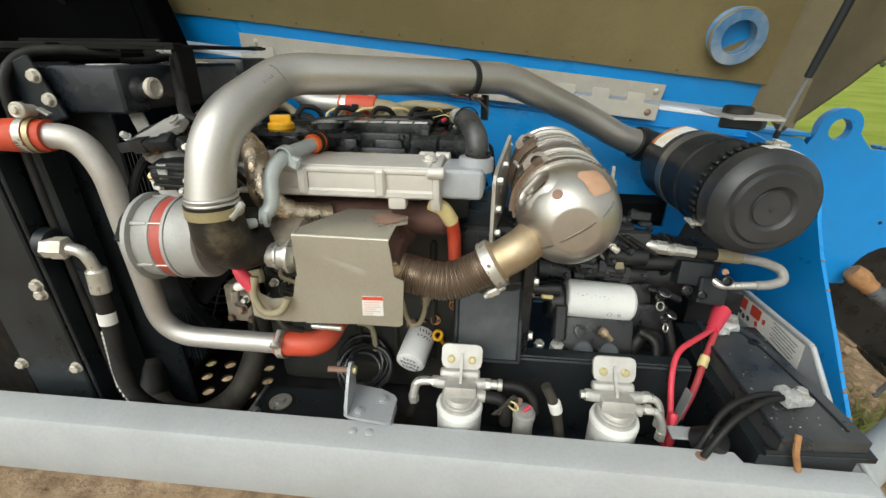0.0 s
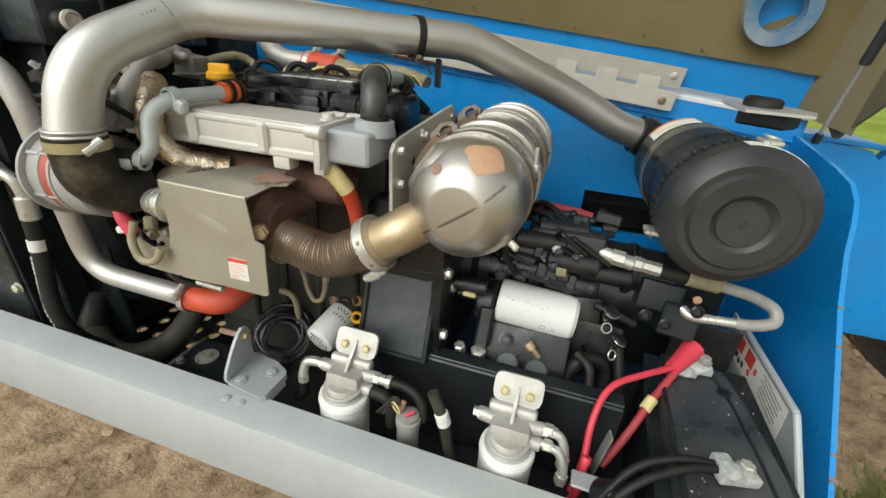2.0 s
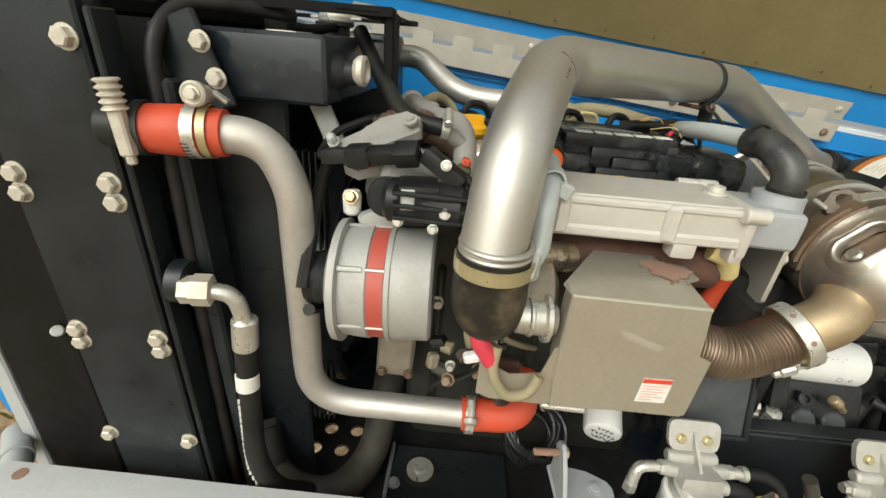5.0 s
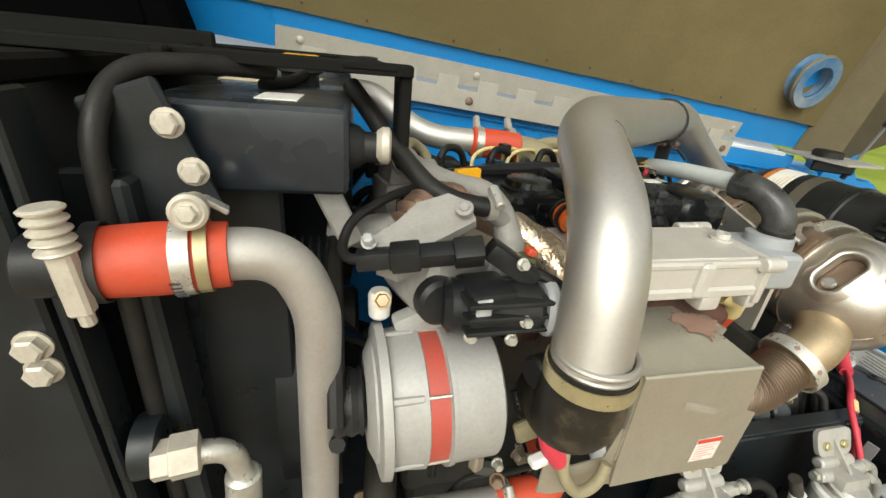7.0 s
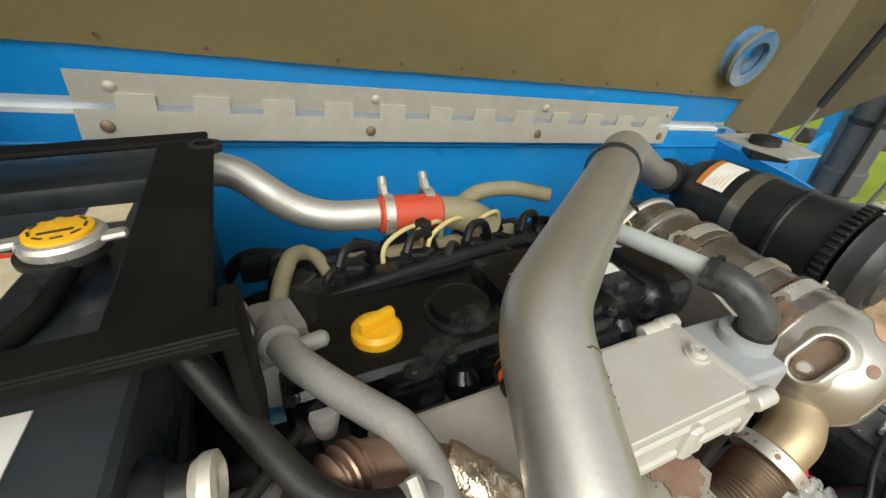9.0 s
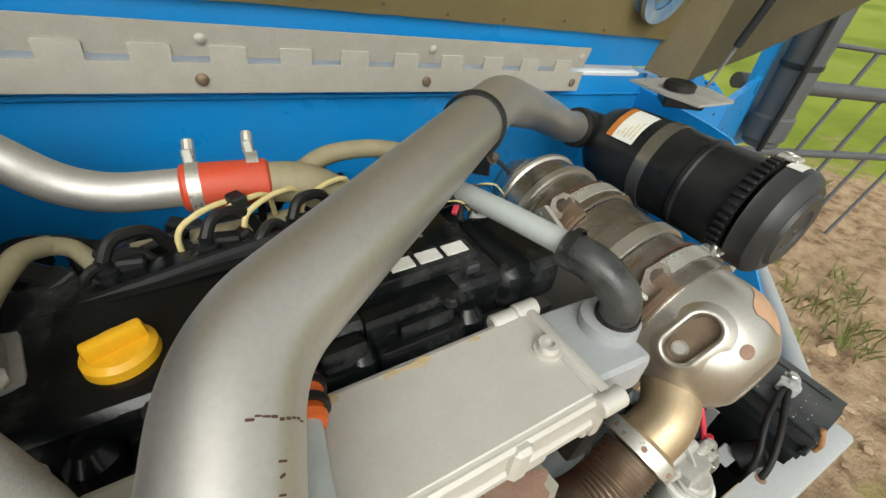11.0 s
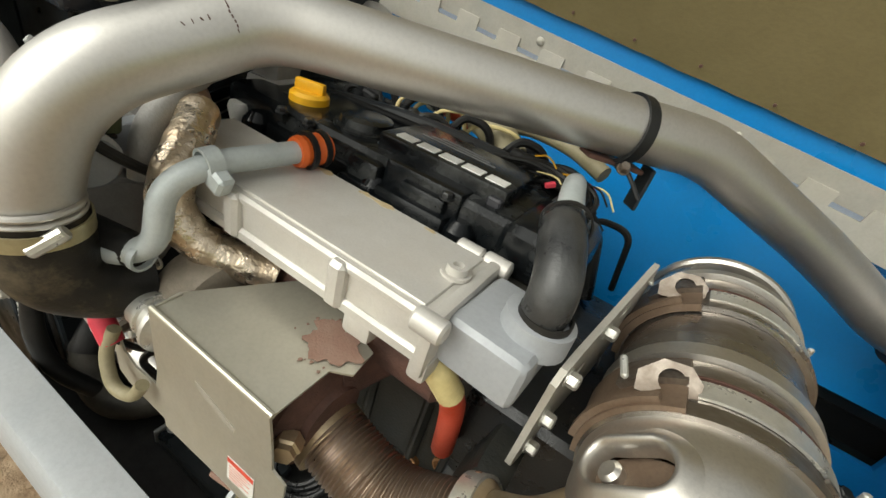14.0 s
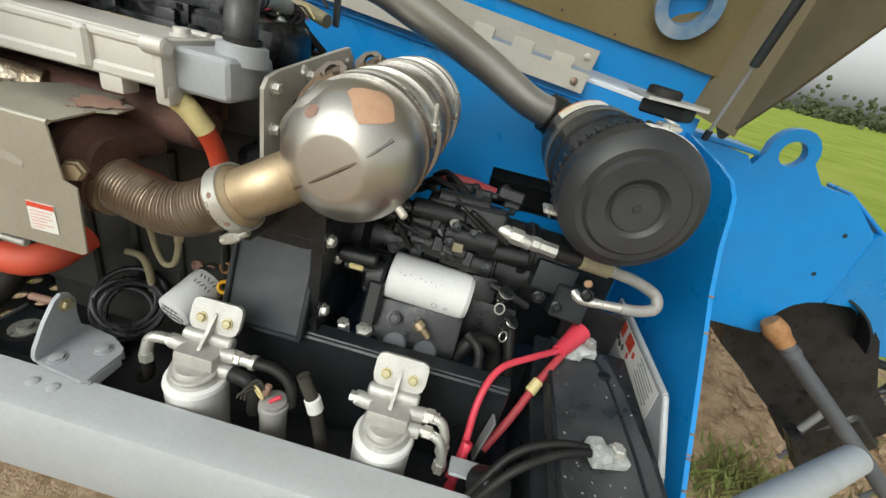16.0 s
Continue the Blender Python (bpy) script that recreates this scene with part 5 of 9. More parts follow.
    part("plug_lock", box(bm_new(), (-0.368, -0.064, 1.418), (0.010, 0.012, 0.008), (0, 15, 0), 0.002), "silicone", v)
    part("wire", tube(bm_new(), [(-0.372, -0.075, 1.405), (-0.350, -0.092, 1.40), (-0.335, -0.07, 1.38), (-0.34, -0.03, 1.35)], 0.005, 0.03, 10), "rubber", v)
    part("label", box(bm_new(), (-0.423, -0.1085, 1.386), (0.014, 0.003, 0.022), (0, 0, 8), 0.001), "chalk", v, "small white connector")
    part("cable", tube(bm_new(), [(-0.512, -0.056, 1.411), (-0.530, -0.045, 1.404), (-0.535, -0.024, 1.407), (-0.525, -0.002, 1.425), (-0.49, 0.02, 1.440), (-0.45, 0.06, 1.44)], 0.0048, 0.025, 10), "rubber", v)
    part("white_plug", lathe(bm_new(), (-0.499, -0.030, 1.334), (0, 0.05, 1), [(0, 0.008), (0.003, 0.0105), (0.024, 0.0115), (0.029, 0.009), (0.029, 0)], 18), "paper", v, "white plastic cap")
    part("plug_screw", bolt(bm_new(), (-0.498, -0.039, 1.358), (0, -0.9, 0.5), 0.007, 0.006), "brass", v)
    part("sensor_cone", lathe(bm_new(), (-0.429, 0.112, 1.352), (0, 0, 1), [(0, 0.004), (0.008, 0.010), (0.03, 0.014), (0.036, 0.012), (0.036, 0)], 18), "paper", v, "white sensor boot")
    bolts(v, [(-0.432, -0.108, 1.362), (-0.396, -0.110, 1.358), (-0.388, -0.092, 1.42), (-0.385, -0.110, 1.375)], (0, -1, 0.2), 0.0045, 0.006)
    part("round_cap", lathe(bm_new(), (-0.385, -0.02, 1.372), (0.5, -0.8, 0.2), [(0, 0.026), (0.02, 0.026), (0.022, 0.020), (0.028, 0.018), (0.028, 0)], 24), "greyzinc", v)
    v.location = v.location + V((0.006, 0.022, 0.036))
    # grey water pipe from the thermostat
    w = thing("water_pipe", (-0.43, 0.16, 1.4), "dusty grey water pipe from the thermostat housing", "pipe")
    part("pipe", tube(bm_new(), [(-0.450, 0.205, 1.478), (-0.445, 0.155, 1.484), (-0.410, 0.108, 1.474), (-0.375, 0.055, 1.478), (-0.365, 0.028, 1.464), (-0.362, -0.012, 1.430), (-0.358, -0.02, 1.38)], 0.0138, 0.025, 18), "greydust", w)
    part("tab", lathe(bm_new(), (-0.440, 0.158, 1.482), (1, 0.3, -0.1), [(0, 0.008), (0.03, 0.008), (0.034, 0.005), (0.035, 0)], 12), "greydust", w)
    part("collar", rod(bm_new(), (-0.449, 0.182, 1.481), (-0.446, 0.165, 1.484), 0.0175, n=20, bevel=0.003), "greydust", w)
    part("housing", box(bm_new(), (-0.448, 0.212, 1.462), (0.044, 0.055, 0.036), (0, 8, 12), 0.008, 2), "greydust", w)
    part("housing_base", box(bm_new(), (-0.448, 0.215, 1.42), (0.06, 0.07, 0.06), (0, 0, 12), 0.012, 2), "greydust", w)
    part("riser", tube(bm_new(), [(-0.447, 0.232, 1.462), (-0.436, 0.270, 1.474), (-0.420, 0.310, 1.480), (-0.405, 0.325, 1.472)], 0.0092, 0.02, 14), "tanplastic", w)
    part("riser_hose", tube(bm_new(), [(-0.412, 0.320, 1.476), (-0.392, 0.330, 1.464), (-0.378, 0.318, 1.435), (-0.374, 0.30, 1.40)], 0.0085, 0.02, 12), "tanplastic", w)
    bolts(w, [(-0.474, 0.20, 1.476), (-0.478, 0.235, 1.476)], (-0.5, -0.4, 0.8), 0.008, 0.010)
    h = thing("bypass_hose", (-0.45, 0.0, 1.5), "black rubber hose with a plated clamp", "hose")
    part("hose", tube(bm_new(), [(-0.515, 0.135, 1.570), (-0.500, 0.110, 1.552), (-0.478, 0.078, 1.523), (-0.445, 0.030, 1.491), (-0.420, 0.010, 1.482), (-0.385, 0.006, 1.478)], 0.0098, 0.04, 16), "rubber", h)
    part("stub", rod(bm_new(), (-0.392, 0.006, 1.478), (-0.364, 0.016, 1.458), 0.0085, n=14), "greydust", h)
    hose_clamp(h, (-0.389, 0.006, 1.478), (1, 0.15, -0.1), 0.0102, (0.2, -0.4, 0.8), 0.009)


build_egr()


def build_shield():
    s = thing("turbo_heat_shield", (-0.15, -0.07, 1.16), "folded galvanised heat shield with rust stains", "shield")
    # front sheet with a stepped edge
    front = [(-0.234, 1.331), (-0.084, 1.329), (-0.080, 1.300), (-0.077, 1.268), (-0.062, 1.262), (-0.066, 1.180), (-0.072, 1.176), (-0.150, 1.176), (-0.230, 1.172), (-0.233, 1.215)]
    bm = slab(bm_new(), front, (0, -0.086, 0), (1, 0, 0), (0, 0, 1), 0.0022)
    part("front_sheet", bm, "shield", s)
    top = [(-0.234, -0.086), (-0.083, -0.086), (-0.083, -0.030), (-0.066, -0.020), (-0.070, 0.010), (-0.098, 0.018), (-0.105, 0.034), (-0.180, 0.034), (-0.238, -0.060)]
    part("top_sheet", slab(bm_new(), top, (0, 0, 1.331), (1, 0, 0), (0, 1, 0.04), 0.0022), "shield", s)
    part("fold", tube(bm_new(), [(-0.234, -0.0855, 1.3305), (-0.083, -0.0855, 1.3290)], 0.0028, 0.01, 10), "shield", s)
    # rust bleeding over the upper corner
    rnd = random.Random(12)
    blot = []
    for k in range(46):
        q = 2 * math.pi * k / 46
        f = 1 + 0.13 * math.sin(3 * q + 0.6) + 0.10 * math.sin(7 * q) + rnd.uniform(-0.10, 0.10)
        blot.append((-0.1015 + 0.0275 * f * math.cos(q), -0.008 + 0.0215 * f * math.sin(q) - 0.003 * math.cos(q)))
    patch = part("rust_patch", slab(bm_new(), blot, (0, 0, 1.3346), (1, 0, 0), (0, 1, 0.04), 0.0006), "rustpatch", s, "patch of red-brown rust")
    bm = bm_new()
    for k in range(26):
        q, f = rnd.uniform(0, 6.28), rnd.uniform(1.05, 1.5)
        x, y, r = min(-0.1015 + 0.0275 * f * math.cos(q), -0.088), -0.010 + 0.020 * f * math.sin(q), rnd.uniform(0.0006, 0.0024)
        slab(bm, [(x + r * rnd.uniform(0.5, 1.3) * math.cos(a), y + r * rnd.uniform(0.5, 1.3) * math.sin(a)) for a in (0.3, 1.2, 2.3, 3.2, 4.4, 5.4)], (0, 0, 1.3344), (1, 0, 0), (0, 1, 0.04), 0.0005)
    part("rust_specks", bm, "rustpatch", patch)
    part("left_sheet", slab(bm_new(), [(-0.086, 1.331), (-0.060, 1.333), (-0.055, 1.235), (-0.072, 1.208), (-0.086, 1.212)], (-0.2345, 0, 0), (0, 1, 0), (0, 0, 1), 0.002), "shield", s)
    part("lower_tab", slab(bm_new(), [(-0.322, 1.248), (-0.311, 1.246), (-0.304, 1.222), (-0.285, 1.212), (-0.248, 1.218), (-0.238, 1.258), (-0.214, 1.262), (-0.214, 1.178), (-0.240, 1.170), (-0.305, 1.171), (-0.322, 1.178)], (0, -0.082, 0), (1, 0, 0), (0, 0, 1), 0.002), "shield", s)
    part("tape_mark", slab(bm_new(), [(-0.172, 1.293), (-0.168, 1.294), (-0.121, 1.278), (-0.123, 1.270), (-0.130, 1.271), (-0.170, 1.286)], (0, -0.0884, 0), (1, 0, 0), (0, 0, 1), 0.0004), "flangepale", s, "pale tape remnant")
    lab = part("warning_label", slab(bm_new(), [(-0.130, 1.231), (-0.0955, 1.232), (-0.0965, 1.196), (-0.1315, 1.195)], (0, -0.0888, 0), (1, 0, 0), (0, 0, 1), 0.0005), "paper", s, "white label with a red heading")
    part("heading", slab(bm_new(), [(-0.1295, 1.2305), (-0.096, 1.2315), (-0.0962, 1.2255), (-0.1297, 1.2245)], (0, -0.0895, 0), (1, 0, 0), (0, 0, 1), 0.0004), "redprint", lab)
    for k in range(6):
        z = 1.2205 - 0.0042 * k
        w = (0.028, 0.024, 0.027, 0.019, 0.026, 0.014)[k]
        part("text_line", box(bm_new(), (-0.1275 + w / 2, -0.0897, z), (w, 0.0004, 0.0012), (0, -2, 0), 0), "fadedprint", lab)
    part("stud", rod(bm_new(), (-0.233, -0.062, 1.148), (-0.176, -0.066, 1.150), 0.0052, n=12), "zinc", s, "plated spring bolt")


build_shield()


def build_turbo():
    t = thing("turbocharger", (-0.2, -0.03, 1.2), "rusty turbocharger with a plated wastegate actuator", "turbocharger")
    part("turbine_housing", lathe(bm_new(), (-0.135, -0.02, 1.272), (1, -0.05, -0.05), [(0, 0.02), (0.01, 0.045), (0.028, 0.056), (0.042, 0.053), (0.050, 0.042), (0.053, 0.034), (0.060, 0.032), (0.060, 0)], 28), "rust", t, "rusted turbine housing")
    part("volute", tube(bm_new(), [(-0.105, -0.01, 1.29), (-0.10, 0.03, 1.285), (-0.09, 0.055, 1.29)], 0.030, 0.03, 18), "rust", t)
    part("centre_housing", lathe(bm_new(), (-0.20, -0.025, 1.272), (1, 0, 0), [(0, 0.035), (0.02, 0.03), (0.05, 0.03), (0.07, 0.04)], 22), "rust", t)
    part("compressor_housing", lathe(bm_new(), (-0.298, -0.012, 1.284), (1, 0, 0), [(0, 0.03), (0.005, 0.045), (0.03, 0.052), (0.055, 0.048), (0.065, 0.03)], 28), "luggrey", t)
    part("wastegate", lathe(bm_new(), (-0.292, -0.066, 1.285), (1, 0.05, -0.02), [(0, 0.006), (0.002, 0.015), (0.006, 0.020), (0.018, 0.021), (0.020, 0.0235), (0.023, 0.0235), (0.025, 0.021), (0.036, 0.021), (0.038, 0.0285), (0.043, 0.0285), (0.046, 0.022), (0.052, 0.018), (0.052, 0)], 28), "zinc", t, "round plated actuator")
    part("oil_line", tube(bm_new(), [(-0.305, -0.088, 1.255), (-0.31, -0.098, 1.225), (-0.29, -0.105, 1.195), (-0.262, -0.10, 1.198), (-0.252, -0.094, 1.222)], 0.0065, 0.02, 12), "tanplastic", t, "pale rubber sense line")
    # oil pipes, clips and studs crowded between the compressor and the alternator
    rng = random.Random(53)
    for q in range(22):
        x, y, z = rng.uniform(-0.385, -0.262), rng.uniform(-0.055, 0.010), rng.uniform(1.165, 1.262)
        mat = rng.choice(("greydust", "luggrey", "cast_black", "tanplastic", "rust", "block"))
        if q % 4 == 0:
            part("oil_pipe", tube(bm_new(), [(x, y, z), (x + rng.uniform(-0.02, 0.02), y - 0.015, z - 0.022), (x + rng.uniform(0.01, 0.05), y - 0.008, z - 0.036), (x + rng.uniform(0.02, 0.06), y + 0.02, z - 0.06)], rng.uniform(0.003, 0.006), 0.014, 8), mat, t)
        elif q % 4 == 1:
            part("stud", bolt(bm_new(), (x, y - 0.010, z), (rng.uniform(-0.4, 0.4), -1, rng.uniform(0, 0.5)), rng.uniform(0.005, 0.008), 0.010), rng.choice(("zinc", "rustbrown", "clampsteel")), t)
        elif q % 4 == 2:
            part("clip", box(bm_new(), (x, y, z), (rng.uniform(0.012, 0.034), rng.uniform(0.008, 0.02), rng.uniform(0.010, 0.028)), (rng.uniform(-20, 20), rng.uniform(-30, 30), rng.uniform(-25, 25)), 0.003), mat, t)
        else:
            part("union", rod(bm_new(), (x, y, z), (x + rng.uniform(0.012, 0.03), y - 0.006, z + rng.uniform(-0.012, 0.012)), rng.uniform(0.006, 0.010), n=8, bevel=0.001), mat, t)
    part("v_clamp", band(bm_new(), (-0.088, -0.022, 1.243), (1, -0.05, -0.15), 0.036, 0.008, 0.005), "rust", t)
    part("flange_nut", lathe(bm_new(), (-0.086, -0.062, 1.272), (0.5, -1, 0.1), [(0, 0.0125), (0.011, 0.0125), (0.013, 0.010), (0.018, 0.010), (0.018, 0)], 6), "brass", t, "brassy flange nut")
    # thin oil pipe loops below
    part("drain_line", tube(bm_new(), [(-0.104, 0.03, 1.178), (-0.0890, 0.03, 1.1545), (-0.0830, 0.03, 1.118), (-0.0720, 0.03, 1.096), (-0.0560, 0.03, 1.102), (-0.0470, 0.03, 1.128), (-0.0449, 0.03, 1.152)], 0.0045, 0.014, 12), "tanplastic", t)
    part("line_nut", lathe(bm_new(), (-0.0449, 0.03, 1.146), (0.1, 0.1, 1), [(0, 0.007), (0.010, 0.007), (0.011, 0.010), (0.022, 0.010), (0.024, 0.006)], 6), "tanplastic", t)
    part("return_line", tube(bm_new(), [(-0.205, 0.100, 1.046), (-0.180, 0.106, 1.040), (-0.172, 0.107, 1.015), (-0.170, 0.108, 0.97)], 0.0065, 0.016, 12), "tanplastic", t)


build_turbo()


PORT_C = V((-0.0600, -0.015, 0.0425))
PORT_D = V((-0.80, -0.16, 0.58)).normalized()
PORT_L = V((0.034, -0.005, 0.032))
PORT_L = (PORT_L - PORT_D * PORT_L.dot(PORT_D)).normalized()


def pressed_dome(o, R, depth):
    """A domed end with a flat round dent and an oval recess pressed into it."""
    bm = bm_new()
    n, rows = 132, []
    sh = PORT_D.cross(PORT_L)
    prof = [(-depth * math.cos(t), R * math.sin(t)) for t in (radians(2.2 * q) for q in range(1, 41))] + [(0.003 * q, R) for q in range(0, 11)]
    for y, r in prof:
        row = []
        for k in range(n):
            a = 2 * math.pi * k / n
            p = V((r * math.cos(a), y, r * math.sin(a)))
            flat = -0.0715
            if p.y < flat:
                p.y = flat - (flat - p.y) * 0.12
            row.append(bm.verts.new(o + p))
        rows.append(row)
    tip = bm.verts.new(o + V((0, -0.0725, 0)))
    for k in range(n):
        bm.faces.new((tip, rows[0][(k + 1) % n], rows[0][k]))
    for a, b in zip(rows, rows[1:]):
        for k in range(n):
            four = (a[k], a[(k + 1) % n], b[(k + 1) % n], b[k])
            mid = sum((v.co for v in four), V((0, 0, 0))) / 4 - o
            q = mid - PORT_C
            if mid.dot(PORT_D) > 0.03 and math.hypot(max(abs(q.dot(PORT_L)) - 0.016, 0.0), q.dot(sh)) < 0.021:
                continue
            bm.faces.new(four)
    return bm


def port_rim(o, R, depth):
    """The rolled oval rim and wall of the recess in the dome."""
    bm = bm_new()
    sh = PORT_D.cross(PORT_L)

    def on_dome(u, w):
        lo, hi = -0.04, 0.05
        for _ in range(30):
            mid = (lo + hi) / 2
            p = PORT_C + PORT_L * u + sh * w + PORT_D * mid
            inside = (p.x ** 2 + p.z ** 2) / R ** 2 + (min(p.y, 0) / depth) ** 2 < 1
            lo, hi = (mid, hi) if inside else (lo, mid)
        return PORT_C + PORT_L * u + sh * w + PORT_D * lo

    rows = []
    for r, lift in ((0.031, -0.0006), (0.029, 0.0006), (0.026, 0.0016), (0.0225, 0.0034), (0.0200, 0.0040), (0.0178, 0.0032), (0.0162, 0.0008), (0.0152, -0.003), (0.0147, -0.008), (0.0144, -0.0135)):
        row = []
        for k in range(56):
            a = 2 * math.pi * k / 56
            u, w = math.cos(a) * r + (0.016 if math.cos(a) >= 0 else -0.016), math.sin(a) * r
            row.append(bm.verts.new(o + on_dome(u, w) + PORT_D * lift))
        rows.append(row)
    for a, b in zip(rows, rows[1:]):
        for k in range(56):
            bm.faces.new((a[k], a[(k + 1) % 56], b[(k + 1) % 56], b[k]))
    bmesh.ops.recalc_face_normals(bm, faces=bm.faces[:])
    return bm


def build_exhaust():
    x = thing("exhaust_flex_pipe", (0.03, -0.03, 1.22), "brown tarnished corrugated exhaust pipe with a banded clamp", "pipe")
    rr = lambda s: 0.0327 + 0.0012 * math.sin(s * 2 * math.pi / 0.0046)
    a, m, b = (-0.074, -0.022, 1.243), (0.006, -0.028, 1.228), (0.064, -0.019, 1.259)
    part("bellows", tube(bm_new(), [a, m, b], rr, 0.07, 26, 20, fine=0.00058), "flex", x, "corrugated bellows")
    part("collar", tube(bm_new(), [(-0.086, -0.020, 1.240), (-0.070, -0.0225, 1.237)], 0.0365, 0.01, 28), "brass", x)
    d = V((0.074, 0.005, 0.048)).normalized()
    c = V((0.076, -0.018, 1.265))
    part("clamp_band", band(bm_new(), c, d, 0.0395, 0.017, 0.003), "zinc", x, "wide plated band clamp")
    part("clamp_flange", lathe(bm_new(), c - d * 0.010, d, [(0, 0.030), (0.004, 0.039), (0.018, 0.039), (0.024, 0.033)], 30), "brass", x)
    part("clamp_bolt", rod(bm_new(), c + V((0.004, -0.012, -0.046)) - d * 0.018, c + V((0.004, -0.012, -0.046)) + d * 0.022, 0.006, n=10), "zinc", x)
    part("clamp_lug", box(bm_new(), c + V((0.004, -0.012, -0.046)), (0.022, 0.016, 0.014), (0, -30, 0), 0.003), "zinc", x)
    part("inlet_tube", tube(bm_new(), [c + d * 0.006, c + d * 0.052, V((0.182, 0.052, 1.330))], 0.0322, 0.03, 30), "brass", x, "straw-tinted steel tube")
    for k in range(7):
        ang = k * 0.9
        dd, u, w = frame_of(d)
        p = c + (u * math.cos(ang) + w * math.sin(ang)) * 0.0422
        part("spot_weld", lathe(bm_new(), p, p - c, [(0, 0.0035), (0.0006, 0.003), (0.0006, 0)], 10), "rustpatch", x)

    # aftertreatment canister
    k = thing("exhaust_catalyst", (0.205, 0.2, 1.25), "heat-browned cylindrical catalyst with a domed stainless end", "catalyst")
    cx, cz, R = 0.1985, 1.341, 0.0842
    ax = V((0.005, 1, 0.045)).normalized()
    o = V((cx, 0.03, cz))
    part("dome", pressed_dome(o, R, 0.080), "stainless", k, "bright dented stainless dome", 50)
    ridge = []
    for dx, dz in ((-0.048, -0.041), (-0.034, -0.030), (-0.0125, -0.015), (0.0, -0.006), (0.0205, 0.009), (0.040, 0.025), (0.056, 0.040)):
        dy = -0.080 * math.sqrt(max(0.0, 1 - (dx * dx + dz * dz) / R ** 2))
        ridge.append(o + V((dx, max(dy, -0.0718), dz)))
    part("seam_ridge", tube(bm_new(), ridge, 0.0022, 0.01, 8), "docsteel", k)
    for s0, s1, rad, mat in ((0.026, 0.044, R + 0.003, "docsteel"), (0.044, 0.100, R - 0.001, "docsteel"), (0.100, 0.120, R + 0.004, "stainless"), (0.120, 0.185, R - 0.002, "docsteel"), (0.185, 0.212, R + 0.003, "docsteel"), (0.212, 0.262, R - 0.003, "docsteel"), (0.262, 0.275, R + 0.003, "stainless"), (0.275, 0.312, R - 0.004, "docsteel")):
        part("shell", lathe(bm_new(), o + ax * s0, ax, [(0, rad - 0.006), (0.0015, rad), (s1 - s0 - 0.0015, rad), (s1 - s0, rad - 0.006)], 52), mat, k)
    part("end_ring", ring(bm_new(), o + ax * 0.315, ax, R - 0.006, 0.007, 48, 10), "stainless", k, "bright rolled end ring")
    part("end_cone", lathe(bm_new(), o + ax * 0.315, ax, [(0, R - 0.008), (0.015, R - 0.012), (0.04, 0.06), (0.07, 0.04), (0.07, 0)], 40), "docsteel", k)
    # strap clamps: rusty saddle, eyed plate, flat strap over the crown
    face = V((-0.22, -0.76, 0.61)).normalized()
    for s, eye in ((0.054, V((0.1425, 0.079, 1.4195))), (0.206, V((0.1385, 0.234, 1.4260)))):
        cl = part("strap_clamp", band(bm_new(), o + ax * s, ax, R - 0.0005, 0.030, 0.002, 52), "docsteel", k, "wide steel strap clamp")
        part("saddle", arc_band(bm_new(), o + ax * (s + 0.004), ax, R, 0.060, 0.0075, -104, -30), "rustbrown", cl, "rusty saddle")
        part("saddle_lip", arc_band(bm_new(), o + ax * (s - 0.020), ax, R + 0.005, 0.006, 0.008, -96, -40), "rustbrown", cl)
        part("saddle_web", arc_band(bm_new(), o + ax * (s + 0.012), ax, R + 0.006, 0.026, 0.007, -62, -30), "clampsteel", cl)
        eu = V((1, 0, 0.35))
        eu = (eu - face * eu.dot(face)).normalized()
        evv = face.cross(eu)
        plate = [(-0.024, -0.013), (0.010, -0.016), (0.018, -0.009), (0.020, 0.003), (0.011, 0.014), (-0.008, 0.015), (-0.024, 0.002)]
        part("eye_plate", slab(bm_new(), plate, eye - face * 0.006, eu, evv, 0.006, [(0, 0, 0.0095)]), "clampsteel", cl, "eyed clamp plate")
        part("eye_hole", lathe(bm_new(), eye - face * 0.014, face, [(0, 0.0095), (0.002, 0.0095), (0.002, 0)], 20), "rust", cl)
        part("weld_bead", box(bm_new(), eye + V((-0.033, -0.006, -0.006)), (0.006, 0.020, 0.006), (20, 25, 30), 0.002), "zinc", cl)
        part("strap_tail", arc_band(bm_new(), o + ax * (s + 0.003), ax, R + 0.002, 0.019, 0.0026, -26, 74, 22), "zinc", cl, "flat plated strap")
        part("strap_edge", arc_band(bm_new(), o + ax * (s + 0.019), ax, R + 0.0005, 0.0022, 0.0026, -30, 80, 22), "rust", cl, "dark strap edge")
        part("strap_fold", arc_band(bm_new(), o + ax * (s - 0.012), ax, R + 0.002, 0.004, 0.0036, 30, 78, 14), "docsteel", cl)
    # probe in the pressed oval recess
    part("port_rim", port_rim(o, R, 0.080), "stainless", k, "rolled oval rim", 60)
    part("port_floor", slab(bm_new(), [(0.033 * math.cos(t), 0.0165 * math.sin(t)) for t in (2 * math.pi * q / 24 for q in range(24))], o + PORT_C - PORT_D * 0.0125, PORT_L, PORT_D.cross(PORT_L), 0.003), "rustbrown", k, "brown recess floor")
    part("probe", lathe(bm_new(), o + PORT_C - PORT_D * 0.010 - PORT_L * 0.016, PORT_D, [(0, 0.009), (0.007, 0.009), (0.010, 0.006), (0.010, 0)], 18), "stainless", k)
    # tan label remnant and probe scar, wrapped on the dome
    patch(k, "label_remnant", o, R, 0.080, 0.30, -0.42, 0.78, 0.030, 0.030, "peach", "torn tan label remnant")
